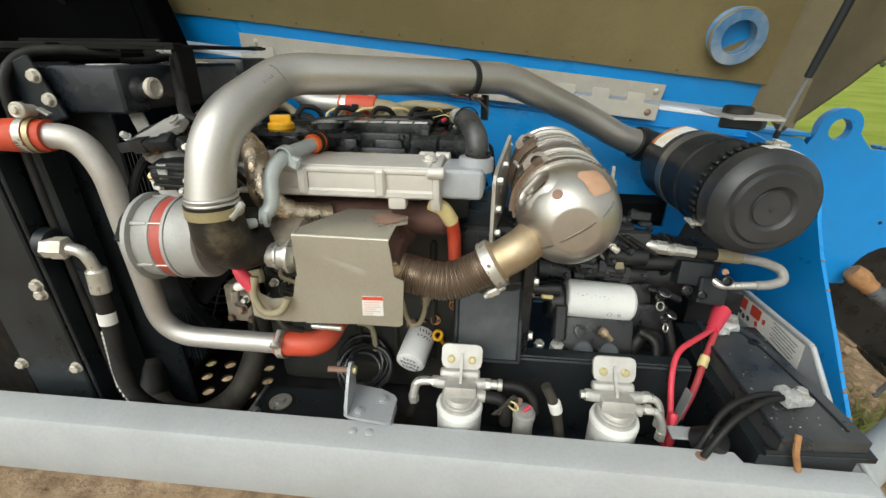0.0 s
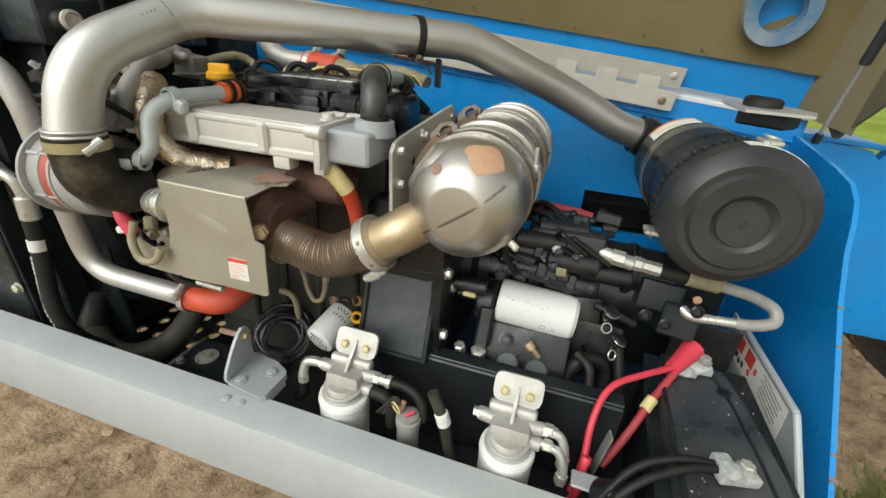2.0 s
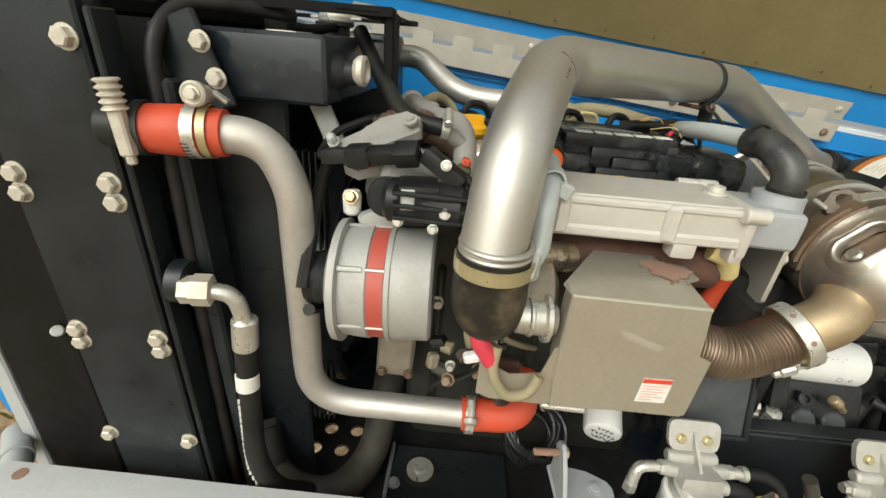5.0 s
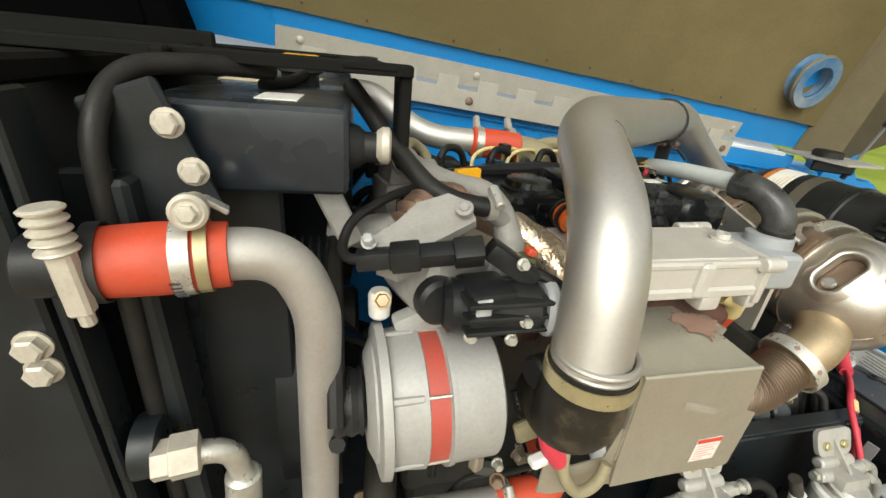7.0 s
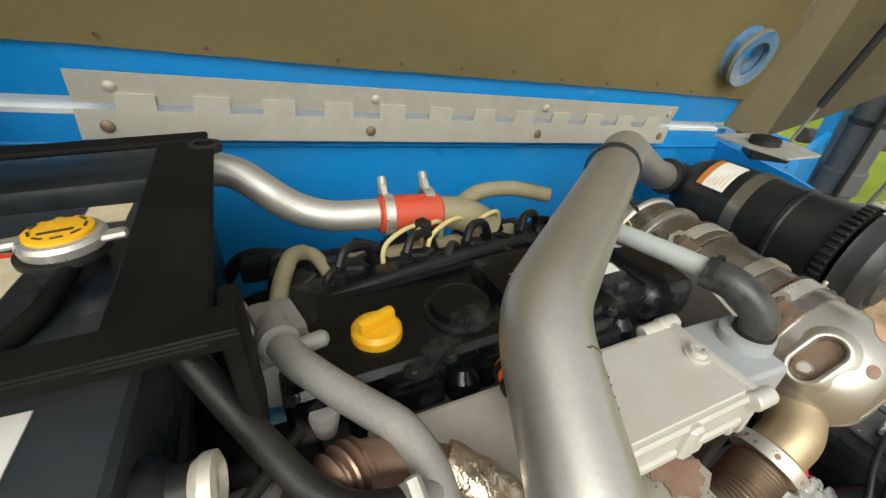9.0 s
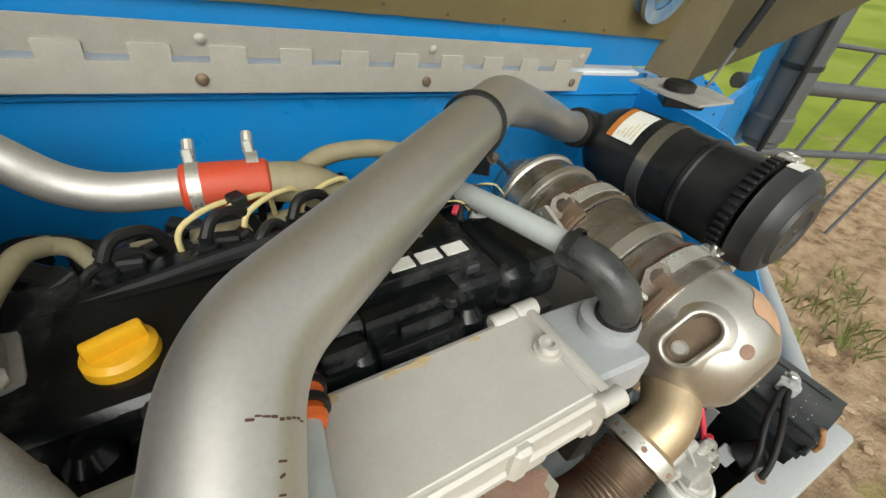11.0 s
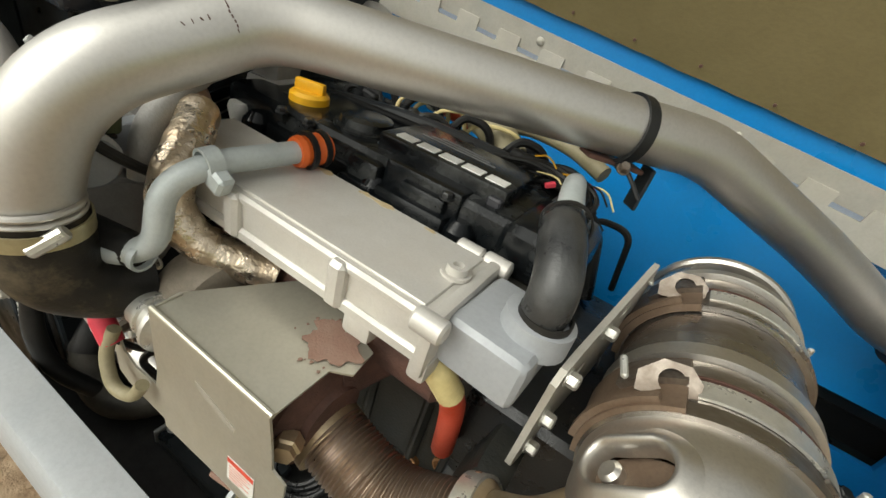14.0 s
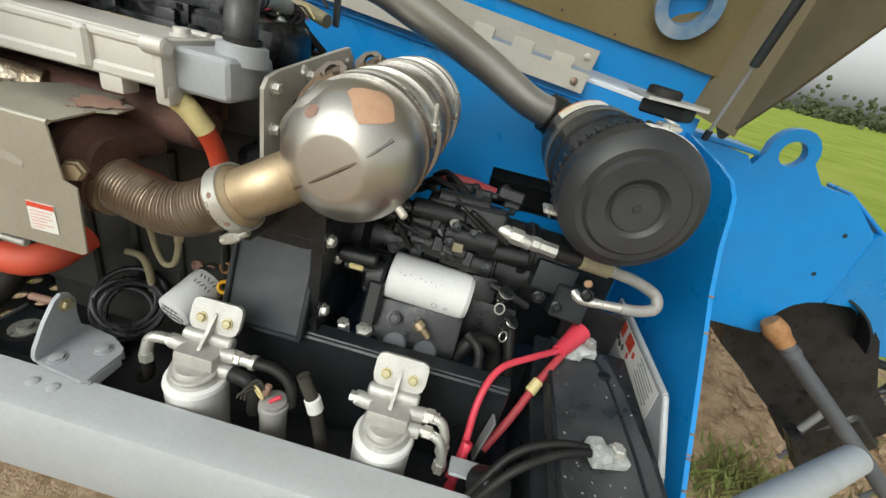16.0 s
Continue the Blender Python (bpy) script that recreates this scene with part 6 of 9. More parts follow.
    patch(k, "heat_spot", o, R, 0.080, -0.36, -0.64, 0.58, 0.0085, 0.0085, "rustpatch", "rust-ringed plug", True)
    part("side_plug", rod(bm_new(), o + V((0.070, -0.028, -0.042)), o + V((0.082, -0.034, -0.049)), 0.005, n=14), "palezinc", k)
    for y, z0, z1 in ((0.289, 1.352, 1.404), (0.092, 1.372, 1.411)):
        part("clamp_stud", rod(bm_new(), (0.2795, y, z0), (0.2775, y - 0.001, z1), 0.0032, n=10), "zinc", k)
        part("stud_nut", bolt(bm_new(), (0.2795, y, z0 + 0.006), (0, 0, 1), 0.007, 0.007), "zinc", k)
    # support plate
    b = thing("catalyst_bracket", (0.075, 0.1, 1.26), "dusty grey plated support plate with bolts", "bracket")
    out = [(0.046, 1.275), (0.06, 1.262), (0.10, 1.255), (0.24, 1.30), (0.25, 1.42), (0.235, 1.436), (0.21, 1.432), (0.07, 1.405), (0.052, 1.398), (0.044, 1.385)]
    part("plate", slab(bm_new(), out, (0.062, 0, 0), (0.17, 1, 0), (0, 0, 1), 0.006, [(0.11, 1.36, 0.01), (0.18, 1.40, 0.009)]), "hinge", b)
    bolts(b, [(0.079, 0.060, 1.386), (0.079, 0.060, 1.335), (0.090, 0.13, 1.398), (0.080, 0.066, 1.288)], (1, -0.17, 0.1), 0.007, 0.009)
    part("foot", box(bm_new(), (0.058, 0.06, 1.225), (0.036, 0.07, 0.09), (0, 12, 0), 0.008, 2), "block", b)


def patch(parent, name, o, R, depth, dx, dy, dz, hw, hh, mat, label, round_shape=False):
    """A thin patch that follows the dome about one direction."""
    d = V((dx, dy, dz)).normalized()
    _, u, w = frame_of(d)
    bm = bm_new()
    n, rows = 20, []
    for j in range(5):
        row = []
        for i in range(n):
            a = 2 * math.pi * i / n
            f = j / 4
            if round_shape:
                rr = f
                du, dw = math.cos(a) * hw * rr, math.sin(a) * hh * rr
            else:
                sq = 1 / max(abs(math.cos(a)), abs(math.sin(a)))
                jag = 1 + 0.06 * math.sin(a * 3 + 1) + 0.035 * math.sin(a * 8)
                du, dw = math.cos(a) * sq * hw * f * jag * 0.8, math.sin(a) * sq * hh * f * jag * 0.8
            q = d + (u * du + w * dw) / R
            q = V((q.x, q.y * R / depth, q.z))
            q = V((q.x, q.y, q.z)).normalized()
            p = V((q.x * R, q.y * depth, q.z * R))
            row.append(bm.verts.new(o + p * 1.008))
        rows.append(row)
    for a, b in zip(rows[1:], rows[2:]):
        for i in range(n):
            bm.faces.new((a[i], a[(i + 1) % n], b[(i + 1) % n], b[i]))
    bm.faces.new(rows[1])
    for v in rows[0]:
        bm.verts.remove(v)
    part(name, bm, mat, parent, label, 80)


build_exhaust()


def build_red_hose():
    h = thing("red_oil_hose", (0.0, 0.06, 1.24), "red hose bound with yellowed tape", "hose")
    part("taped_end", tube(bm_new(), [(-0.034, 0.030, 1.352), (-0.012, 0.024, 1.346), (0.002, 0.036, 1.318)], 0.0135, 0.02, 14), "cream", h, "yellowed tape wrapping")
    part("hose", tube(bm_new(), [(0.001, 0.034, 1.322), (0.006, 0.050, 1.290), (0.008, 0.060, 1.24), (0.008, 0.07, 1.20)], 0.0125, 0.03, 14), "silicone", h)


build_red_hose()


# ---- intake ----
def build_intake():
    p = thing("intake_pipe", (-0.1, 0.15, 1.33), "large brushed aluminium intake pipe with welded bends", "pipe")
    pts = [(-0.332, -0.122, 1.372), (-0.320, -0.094, 1.491), (-0.274, 0.0545, 1.553), (0.014, 0.282, 1.541), (0.096, 0.347, 1.538), (0.290, 0.466, 1.452), (0.415, 0.513, 1.386), (0.481, 0.535, 1.373)]
    part("pipe", tube(bm_new(), pts, 0.0325, [0.115, 0.037, 0.02, 0.035, 0.06, 0.05], 36, 12), "alupipe", p)
    for s in (1.392, 1.399):
        part("bead", ring(bm_new(), (-0.327, -0.118, s), (0, 0, 1), 0.0335, 0.003, 40, 8), "alupipe", p)
    d = V((0.281, 0.268, -0.026)).normalized()
    z = V((0.012, 0.283, 1.539))
    zt = part("cable_tie", band(bm_new(), z, d, 0.0338, 0.013, 0.004), "plastic", p, "black cable tie")
    part("tie_head", box(bm_new(), z + V((0.012, -0.012, -0.034)), (0.014, 0.014, 0.012), (0, 0, 40), 0.002), "plastic", zt)
    part("tie_tail", tube(bm_new(), [z + V((0.014, -0.014, -0.034)), z + V((0.028, -0.022, -0.042)), z + V((0.044, -0.026, -0.058))], 0.0025, 0.01, 8), "plastic", zt)
    part("bracket", box(bm_new(), (0.012, 0.278, 1.503), (0.075, 0.024, 0.005), (0, 6, 42), 0.001), "rust", p)
    part("bracket_bolt", bolt(bm_new(), (0.028, 0.262, 1.503), (0.2, -0.6, 0.6), 0.006, 0.008), "clampsteel", p)
    part("bracket_leg", box(bm_new(), (0.050, 0.308, 1.480), (0.005, 0.024, 0.052), (0, 0, 42), 0.002), "black", p)
    # dark ticks left by welding below the upper bend
    a0, d = V((-0.320, -0.094, 1.491)), V((0.046, 0.1485, 0.062)).normalized()
    n1, n2 = V((0.35, -0.46, 0.82)).normalized(), V((0.90, -0.40, 0.20)).normalized()
    rnd = random.Random(14)
    c = a0 + d * (V((0.0576, 0.1022, 0.0663)).dot(d))
    spots = [(c, n1.lerp(n2, k / 8), 90) for k in range(9)]
    spots += [(c - d * (0.016 + 0.0065 * k), V((0.70, -0.449, 0.556)), 90 + 25 * (k % 2)) for k in range(4)]
    for q, rd, turn in spots:
        rd = (rd - d * rd.dot(d)).normalized()
        t = rd.cross(d)
        x = d * math.cos(radians(turn)) + t * math.sin(radians(turn))
        m = Matrix((x, rd.cross(x), rd)).transposed().to_euler()
        part("weld_fleck", box(bm_new(), q + rd * 0.0325 + d * rnd.uniform(-0.0008, 0.0008), (rnd.uniform(0.002, 0.0042), rnd.uniform(0.0007, 0.0014), 0.0008), tuple(math.degrees(v) for v in m), 0.0002), "rust", p)
    # rubber boot down to the compressor
    b = thing("intake_boot", (-0.32, -0.1, 1.27), "dusty black rubber boot with a plated band", "hose")
    part("boot", tube(bm_new(), [(-0.328, -0.119, 1.392), (-0.327, -0.114, 1.326), (-0.320, -0.082, 1.302), (-0.314, -0.050, 1.298)], lambda s: 0.0365 + 0.002 * math.exp(-((s - 0.05) / 0.02) ** 2), 0.03, 30, 9, fine=0.006), "muddyboot", b)
    part("band", band(bm_new(), (-0.327, -0.118, 1.379), (0, 0, 1), 0.0372, 0.014, 0.0018), "zincyellow", b, "yellow-zinc clamp band")
    part("band_screw", rod(bm_new(), (-0.296, -0.135, 1.372), (-0.287, -0.112, 1.388), 0.0065, n=10), "zinc", b)


build_intake()


def build_air_cleaner():
    a = thing("air_cleaner", (0.56, 0.3, 1.22), "black cylindrical air cleaner with a charcoal ribbed end cap", "air cleaner")
    o = V((0.560, 0.098, 1.343))
    ax = V((-0.055, 1, -0.005)).normalized()
    R = 0.0965
    cap = part("end_cap", lathe(bm_new(), o, ax, [(0, 0), (0, 0.030), (0.003, 0.033), (0.001, 0.037), (-0.003, 0.041), (-0.003, 0.064), (0.004, 0.069), (0.004, 0.078), (0.014, 0.092), (0.024, 0.098), (0.050, R + 0.001), (0.056, R + 0.003), (0.066, 0)], 64), "acplastic", a, "charcoal moulded cap")
    part("cap_stud", lathe(bm_new(), o, -ax, [(0, 0.006), (0.002, 0.005), (0.003, 0)], 12), "acplastic", cap)
    part("inner_ring", ring(bm_new(), o + ax * 0.001, ax, 0.031, 0.002, 40, 6), "acplastic", cap)
    for k in range(44):
        t = 2 * math.pi * k / 44
        dd, u, w = frame_of(ax)
        rdir = u * math.cos(t) + w * math.sin(t)
        p = o + ax * 0.078 + rdir * (R + 0.001)
        bm = bm_new()
        m = Matrix((rdir, rdir.cross(ax), ax)).transposed().to_euler()
        box(bm, p, (0.006, 0.007, 0.020), tuple(math.degrees(v) for v in m), 0.0015)
        part("rib", bm, "plastic", cap)
    part("body", lathe(bm_new(), o + ax * 0.066, ax, [(0, R - 0.004), (0.02, R - 0.003), (0.024, R - 0.006), (0.10, R - 0.007), (0.104, R - 0.004), (0.112, R - 0.004), (0.116, R - 0.008), (0.25, R - 0.0065), (0.30, R - 0.0085), (0.335, R - 0.022), (0.35, 0.06), (0.35, 0)], 64), "plastic", a, "dusty black housing")
    part("strap", band(bm_new(), o + ax * 0.257, ax, R - 0.0067, 0.027, 0.0020, 64), "strapsteel", a, "dull steel mounting strap")
    # clips
    dd, u, w = frame_of(ax)
    for t in (radians(102), radians(215), radians(330)):
        rd = u * math.cos(t) + w * math.sin(t)
        c = o + ax * 0.068 + rd * (R + 0.006)
        cl = part("clip", box(bm_new(), c, (0.026, 0.035, 0.006), None, 0.002), "zinc", a, "wire-sprung steel clip")
        part("clip_wire", ring(bm_new(), c + rd * 0.006, rd, 0.010, 0.0016, 18, 6), "zinc", cl)
    # labels
    def arc_label(name, s0, s1, t0, t1, rad, mat, label):
        bm = bm_new()
        rows = []
        for i in range(9):
            t = t0 + (t1 - t0) * i / 8
            rd = V((math.sin(t), 0, math.cos(t)))
            rd = (rd - ax * rd.dot(ax)).normalized()
            rows.append([bm.verts.new(o + ax * s + rd * rr) for s, rr in ((s0, rad), (s1, rad), (s1, rad + 0.001), (s0, rad + 0.001))])
        for p, q in zip(rows, rows[1:]):
            for k in range(4):
                bm.faces.new((p[k], p[(k + 1) % 4], q[(k + 1) % 4], q[k]))
        bm.faces.new(rows[0])
        bm.faces.new(rows[-1])
        return part(name, bm, mat, a, label)
    arc_label("paper_label", 0.294, 0.342, radians(-57), radians(-2), R - 0.0062, "paper", "stained paper label with a brown edge")
    arc_label("label_edge", 0.342, 0.356, radians(-57), radians(-2), R - 0.0064, "orangeprint", "")
    for k in range(5):
        arc_label("label_text", 0.300 + 0.008 * k, 0.303 + 0.008 * k, radians(-52 + 3 * (k % 2)), radians(-22 - 6 * k), R - 0.0056, "oldpaper", "")
    arc_label("part_label", 0.034, 0.058, radians(-8), radians(38), R + 0.0025, "paper", "white part label")
    # rubber inlet elbow
    part("inlet_elbow", tube(bm_new(), [(0.448, 0.521, 1.379), (0.505, 0.535, 1.362), (0.545, 0.50, 1.35), (0.55, 0.44, 1.347)], 0.041, 0.05, 28), "rubber", a, "black rubber inlet elbow")
    part("inlet_band", band(bm_new(), (0.470, 0.527, 1.372), (1, 0.2, -0.25), 0.0415, 0.013, 0.002), "black", a)
    # mounting plate over the body
    t = thing("strut_plate", (0.68, 0.46, 1.43), "grey steel plate with a round black bumper", "bracket")
    bm = slab(bm_new(), [(0.595, 0.531), (0.587, 0.436), (0.592, 0.357), (0.692, 0.346), (0.720, 0.416), (0.697, 0.509)], (0, 0, 1.460), (1, 0, 0), (0, 1, 0), 0.005, [(0.618, 0.512, 0.006)])
    part("plate", bm, "platesteel", t)
    part("stand_off", box(bm_new(), (0.655, 0.435, 1.445), (0.085, 0.060, 0.026), (0, 0, -40), 0.004), "black", t)
    part("bumper", lathe(bm_new(), (0.640, 0.440, 1.466), (0.05, 0, 1), [(0, 0.032), (0.012, 0.032), (0.016, 0.026), (0.012, 0.012), (0.012, 0)], 28), "rubber", t, "round black rubber bumper")


build_air_cleaner()


# ---- charge air pipes ----
def build_charge_pipes():
    p = thing("charge_air_pipe", (-0.5, -0.03, 1.03), "bare aluminium charge air pipe between red silicone hoses", "pipe")
    part("pipe", tube(bm_new(), [(-0.632, -0.064, 1.466), (-0.572, -0.050, 1.462), (-0.548, -0.045, 1.41), (-0.556, -0.022, 1.075), (-0.318, -0.014, 1.066)], 0.0195, [0.05, 0.055, 0.07], 26, 10), "alumatte", p)
    part("upper_hose", tube(bm_new(), [(-0.687, -0.072, 1.466), (-0.607, -0.0597, 1.4653)], lambda s: 0.0255 - 0.002 * abs(s - 0.04) / 0.04, 0.01, 26, fine=0.006), "silicone", p, "orange-red silicone hose")
    part("lower_elbow", tube(bm_new(), [(-0.330, -0.0145, 1.0665), (-0.238, -0.012, 1.070), (-0.232, 0.060, 1.085)], 0.0240, 0.036, 26), "silicone", p, "orange-red silicone elbow")
    # T-bolt clamps
    for c, d, s in (((-0.318, -0.0145, 1.066), (1, 0, 0), (0, -0.5, 0.8)),):
        cl = part("hose_clamp", band(bm_new(), c, d, 0.0258, 0.013, 0.0016), "zinc", p, "plated T-bolt clamp")
        s = V(s).normalized()
        t = V(d).normalized().cross(s)
        q = V(c) + s * 0.034
        part("clamp_screw", rod(bm_new(), q - t * 0.014, q + t * 0.02, 0.0055, n=10), "zinc", cl)
        part("clamp_nut", rod(bm_new(), q + t * 0.012, q + t * 0.021, 0.0095, n=14), "zinc", cl)
    cl = part("hose_clamp", band(bm_new(), (-0.634, -0.0640, 1.466), (1, 0.15, 0), 0.0257, 0.0115, 0.0014), "zinc", p, "bright slotted band clamp")
    for k in range(6):
        q = radians(-150 + 9 * k)
        part("band_slot", box(bm_new(), (-0.634, -0.0640 + 0.0275 * math.sin(q), 1.466 + 0.0275 * math.cos(q)), (0.0065, 0.0010, 0.0013), (math.degrees(-q), 0, 8), 0), "ink", cl)
    part("olive_band", band(bm_new(), (-0.622, -0.0620, 1.466), (1, 0.15, 0), 0.0256, 0.008, 0.0010), "zincyellow", p, "olive band")
    part("clamp_barrel", lathe(bm_new(), (-0.626, -0.054, 1.501), (0.12, -1, 0.12), [(0, 0.0085), (0.016, 0.0095), (0.020, 0.0118), (0.027, 0.0118), (0.029, 0.0095), (0.027, 0.006), (0.027, 0)], 22), "palezinc", cl)
    part("clamp_hex", bolt(bm_new(), (-0.623, -0.081, 1.504), (0.12, -1, 0.12), 0.006, 0.005), "palezinc", cl)
    part("clamp_tail", box(bm_new(), (-0.614, -0.050, 1.499), (0.018, 0.012, 0.004), (0, 35, 10), 0.001), "zinc", cl)
    part("stub", rod(bm_new(), (-0.72, -0.074, 1.466), (-0.68, -0.071, 1.466), 0.021, n=22), "plastic", p)
    part("band", band(bm_new(), (-0.682, -0.0712, 1.466), (1, 0.15, 0), 0.0256, 0.009, 0.0014), "blackdusty", p, "dark spring clamp band")
    part("clamp_shank", box(bm_new(), (-0.6850, -0.0985, 1.466), (0.0135, 0.011, 0.044), (0, -4, 0), 0.002), "palezinc", p, "pale plated clamp shank")
    part("shank_tip", rod(bm_new(), (-0.6830, -0.0985, 1.446), (-0.6820, -0.0985, 1.436), 0.0045, n=10), "palezinc", p)
    part("clamp_spring", tube(bm_new(), [(-0.6870, -0.098, 1.486), (-0.6890, -0.098, 1.514)], lambda s: 0.0095 + 0.0018 * math.sin(s * 2 * math.pi / 0.0062), 0.01, 14, fine=0.0012), "palezinc", p, "plated clamp spring")

    q = thing("rear_charge_pipe", (-0.4, 0.42, 1.45), "aluminium charge air pipe with a red coupling at the rear", "pipe")
    part("pipe", tube(bm_new(), [(-0.560, 0.452, 1.520), (-0.520, 0.455, 1.535), (-0.468, 0.450, 1.538), (-0.385, 0.398, 1.476), (-0.275, 0.385, 1.472)], 0.0210, [0.02, 0.03, 0.05], 26, 10), "alumatte", q)
    part("cuff", tube(bm_new(), [(-0.560, 0.452, 1.520), (-0.535, 0.4535, 1.5295)], 0.0240, 0.01, 24), "plastic", q, "black rubber cuff")
    part("coupling", rod(bm_new(), (-0.295, 0.386, 1.472), (-0.205, 0.378, 1.466), 0.0265, n=26, bevel=0.003), "silicone", q, "orange-red silicone coupling")
    for x in (-0.281, -0.219):
        cl = part("hose_clamp", band(bm_new(), (x, 0.386 - (x + 0.281) * -0.1, 1.470), (1, -0.1, -0.05), 0.0268, 0.013, 0.0016), "zinc", q, "plated T-bolt clamp")
        part("clamp_screw", rod(bm_new(), (x, 0.405, 1.492), (x + 0.004, 0.424, 1.510), 0.0065, n=10), "zinc", cl)
        part("clamp_loop", box(bm_new(), (x, 0.396, 1.497), (0.011, 0.03, 0.005), (40, 0, 0), 0.002), "zinc", cl)
    part("manifold_neck", tube(bm_new(), [(-0.21, 0.378, 1.466), (-0.165, 0.372, 1.458), (-0.13, 0.36, 1.43)], lambda s: 0.023 + s * 0.06, 0.03, 22, fine=0.01), "tanplastic", q)
    part("tan_hose", tube(bm_new(), [(-0.175, 0.385, 1.462), (-0.13, 0.41, 1.472), (-0.06, 0.415, 1.468), (0.0, 0.39, 1.455)], 0.0125, 0.04, 14), "tanplastic", q, "dusty tan hose")


build_charge_pipes()


# ---- cooling pack ----
def build_radiator():
    r = thing("cooling_pack", (-0.75, 0.2, 0.82), "black steel radiator and cooler pack with bolted side plates", "radiator")
    part("front_plate", box(bm_new(), (-0.779, -0.064, 1.205), (0.127, 0.014, 0.75), (0, -1.5, 0), 0.003), "black", r)
    part("plate_edge", box(bm_new(), (-0.709, -0.050, 1.21), (0.008, 0.034, 0.72), (0, -1.5, 0), 0.002), "black", r)
    # Outer plate gets a deeper black for the light its angle misses.
    part("outer_plate", box(bm_new(), (-0.930, -0.036, 1.205), (0.17, 0.014, 0.75), (0, 0, -13), 0.003), "guardblack", r)
    part("side_channel", box(bm_new(), (-0.672, -0.010, 1.17), (0.022, 0.05, 0.68), (0, -2, 0), 0.004), "black", r)
    part("inner_plate", box(bm_new(), (-0.622, 0.034, 1.16), (0.085, 0.010, 0.66), (0, 0, 0), 0.003), "black", r)
    part("core_side", box(bm_new(), (-0.70, 0.325, 1.17), (0.10, 0.59, 0.66), bevel=0.004), "black", r)
    part("header_tank", box(bm_new(), (-0.63, 0.42, 1.39), (0.25, 0.13, 0.364), None, 0.012, 2), "black", r)
    part("fan_cowl", box(bm_new(), (-0.628, 0.345, 1.10), (0.03, 0.51, 0.42), bevel=0.01, seg=2), "black", r)
    part("top_rail", box(bm_new(), (-0.835, 0.235, 1.575), (0.20, 0.53, 0.02), bevel=0.004), "guardblack", r)
    # fins in view behind the pipe
    for k in range(16):
        part("core_fin", box(bm_new(), (-0.662 + 0.008 * k, 0.045, 1.20), (0.0018, 0.02, 0.46), bevel=0), "black", r)
    spots = [(-0.738, 1.543), (-0.733, 1.405), (-0.732, 1.384), (-0.725, 1.204), (-0.724, 1.186)]
    bolts(r, [(x, -0.072, z) for x, z in spots], (0, -1, 0), 0.0095, 0.009, "palezinc")
    part("side_baffle", box(bm_new(), (-0.866, 0.345, 1.40), (0.350, 0.010, 0.42), None, 0.003), "guardblack", r)
    bolts(r, [(x, -0.0705, z) for x, z in ((-0.836, 1.407), (-0.836, 1.385), (-0.829, 1.206), (-0.828, 1.187), (-0.72, 1.02), (-0.836, 1.02), (-0.837, 1.543))], (0, -1, 0), 0.0095, 0.009, "palezinc")
    part("cable_tie_stub", rod(bm_new(), (-0.872, -0.058, 1.186), (-0.858, -0.072, 1.198), 0.0075, n=10), "chalk", r, "pale plastic stub")
    part("rubber_edge", tube(bm_new(), [(-0.690, -0.03, 0.86), (-0.688, -0.035, 1.40), (-0.690, -0.03, 1.545), (-0.680, 0.01, 1.583), (-0.63, 0.05, 1.585), (-0.59, 0.10, 1.58)], 0.0080, 0.03, 12), "rubber", r, "black overflow hose")
    # header tank
    t = thing("coolant_tank", (-0.58, 0.15, 1.49), "black plastic coolant tank with labels and a filler cap", "tank")
    part("tank_body", box(bm_new(), (-0.590, 0.165, 1.526), (0.155, 0.325, 0.073), (0, 0, -3), 0.010, 3), "tankplastic", t)
    part("tank_end", lathe(bm_new(), (-0.520, 0.035, 1.526), (1, -0.1, 0), [(0, 0.021), (0.008, 0.019), (0.014, 0.014), (0.032, 0.0135)], 22), "plastic", t)
    part("strap", box(bm_new(), (-0.532, 0.038, 1.463), (0.024, 0.006, 0.075), (-18, -24, 12), 0.002), "greydust", t, "dusty flat steel strap")
    part("outlet", lathe(bm_new(), (-0.540, 0.075, 1.425), (1, -0.3, 0.1), [(0, 0.010), (0.02, 0.014), (0.05, 0.021), (0.075, 0.022), (0.08, 0.018)], 20), "greydust", t, "dusty grey outlet cone")
    part("sight_port", lathe(bm_new(), (-0.496, 0.030, 1.529), (1, -0.1, 0), [(0, 0.013), (0.005, 0.0165), (0.011, 0.0165), (0.013, 0.0125), (0.009, 0.0105), (0.009, 0)], 22), "palezinc", t, "plated sight port")
    part("tank_flange", box(bm_new(), (-0.662, -0.008, 1.522), (0.055, 0.010, 0.10), (0, -20, 0), 0.003), "black", t)
    bolts(t, [(-0.648, -0.012, 1.547), (-0.636, -0.012, 1.512)], (0, -1, 0), 0.0088, 0.008, "palezinc")
    part("white_label", box(bm_new(), (-0.578, 0.054, 1.5632), (0.034, 0.05, 0.001), (0, 0, -3), 0), "paper", t, "white printed label")
    part("warning_label", box(bm_new(), (-0.628, 0.222, 1.5632), (0.055, 0.060, 0.001), (0, 0, -8), 0), "oldpaper", t, "stained warning label")
    part("label_rule", box(bm_new(), (-0.632, 0.248, 1.5640), (0.050, 0.006, 0.0008), (0, 0, -8), 0), "redprint", t)
    part("small_label", box(bm_new(), (-0.565, 0.300, 1.5632), (0.034, 0.034, 0.001), (0, 0, -3), 0), "oldpaper", t)
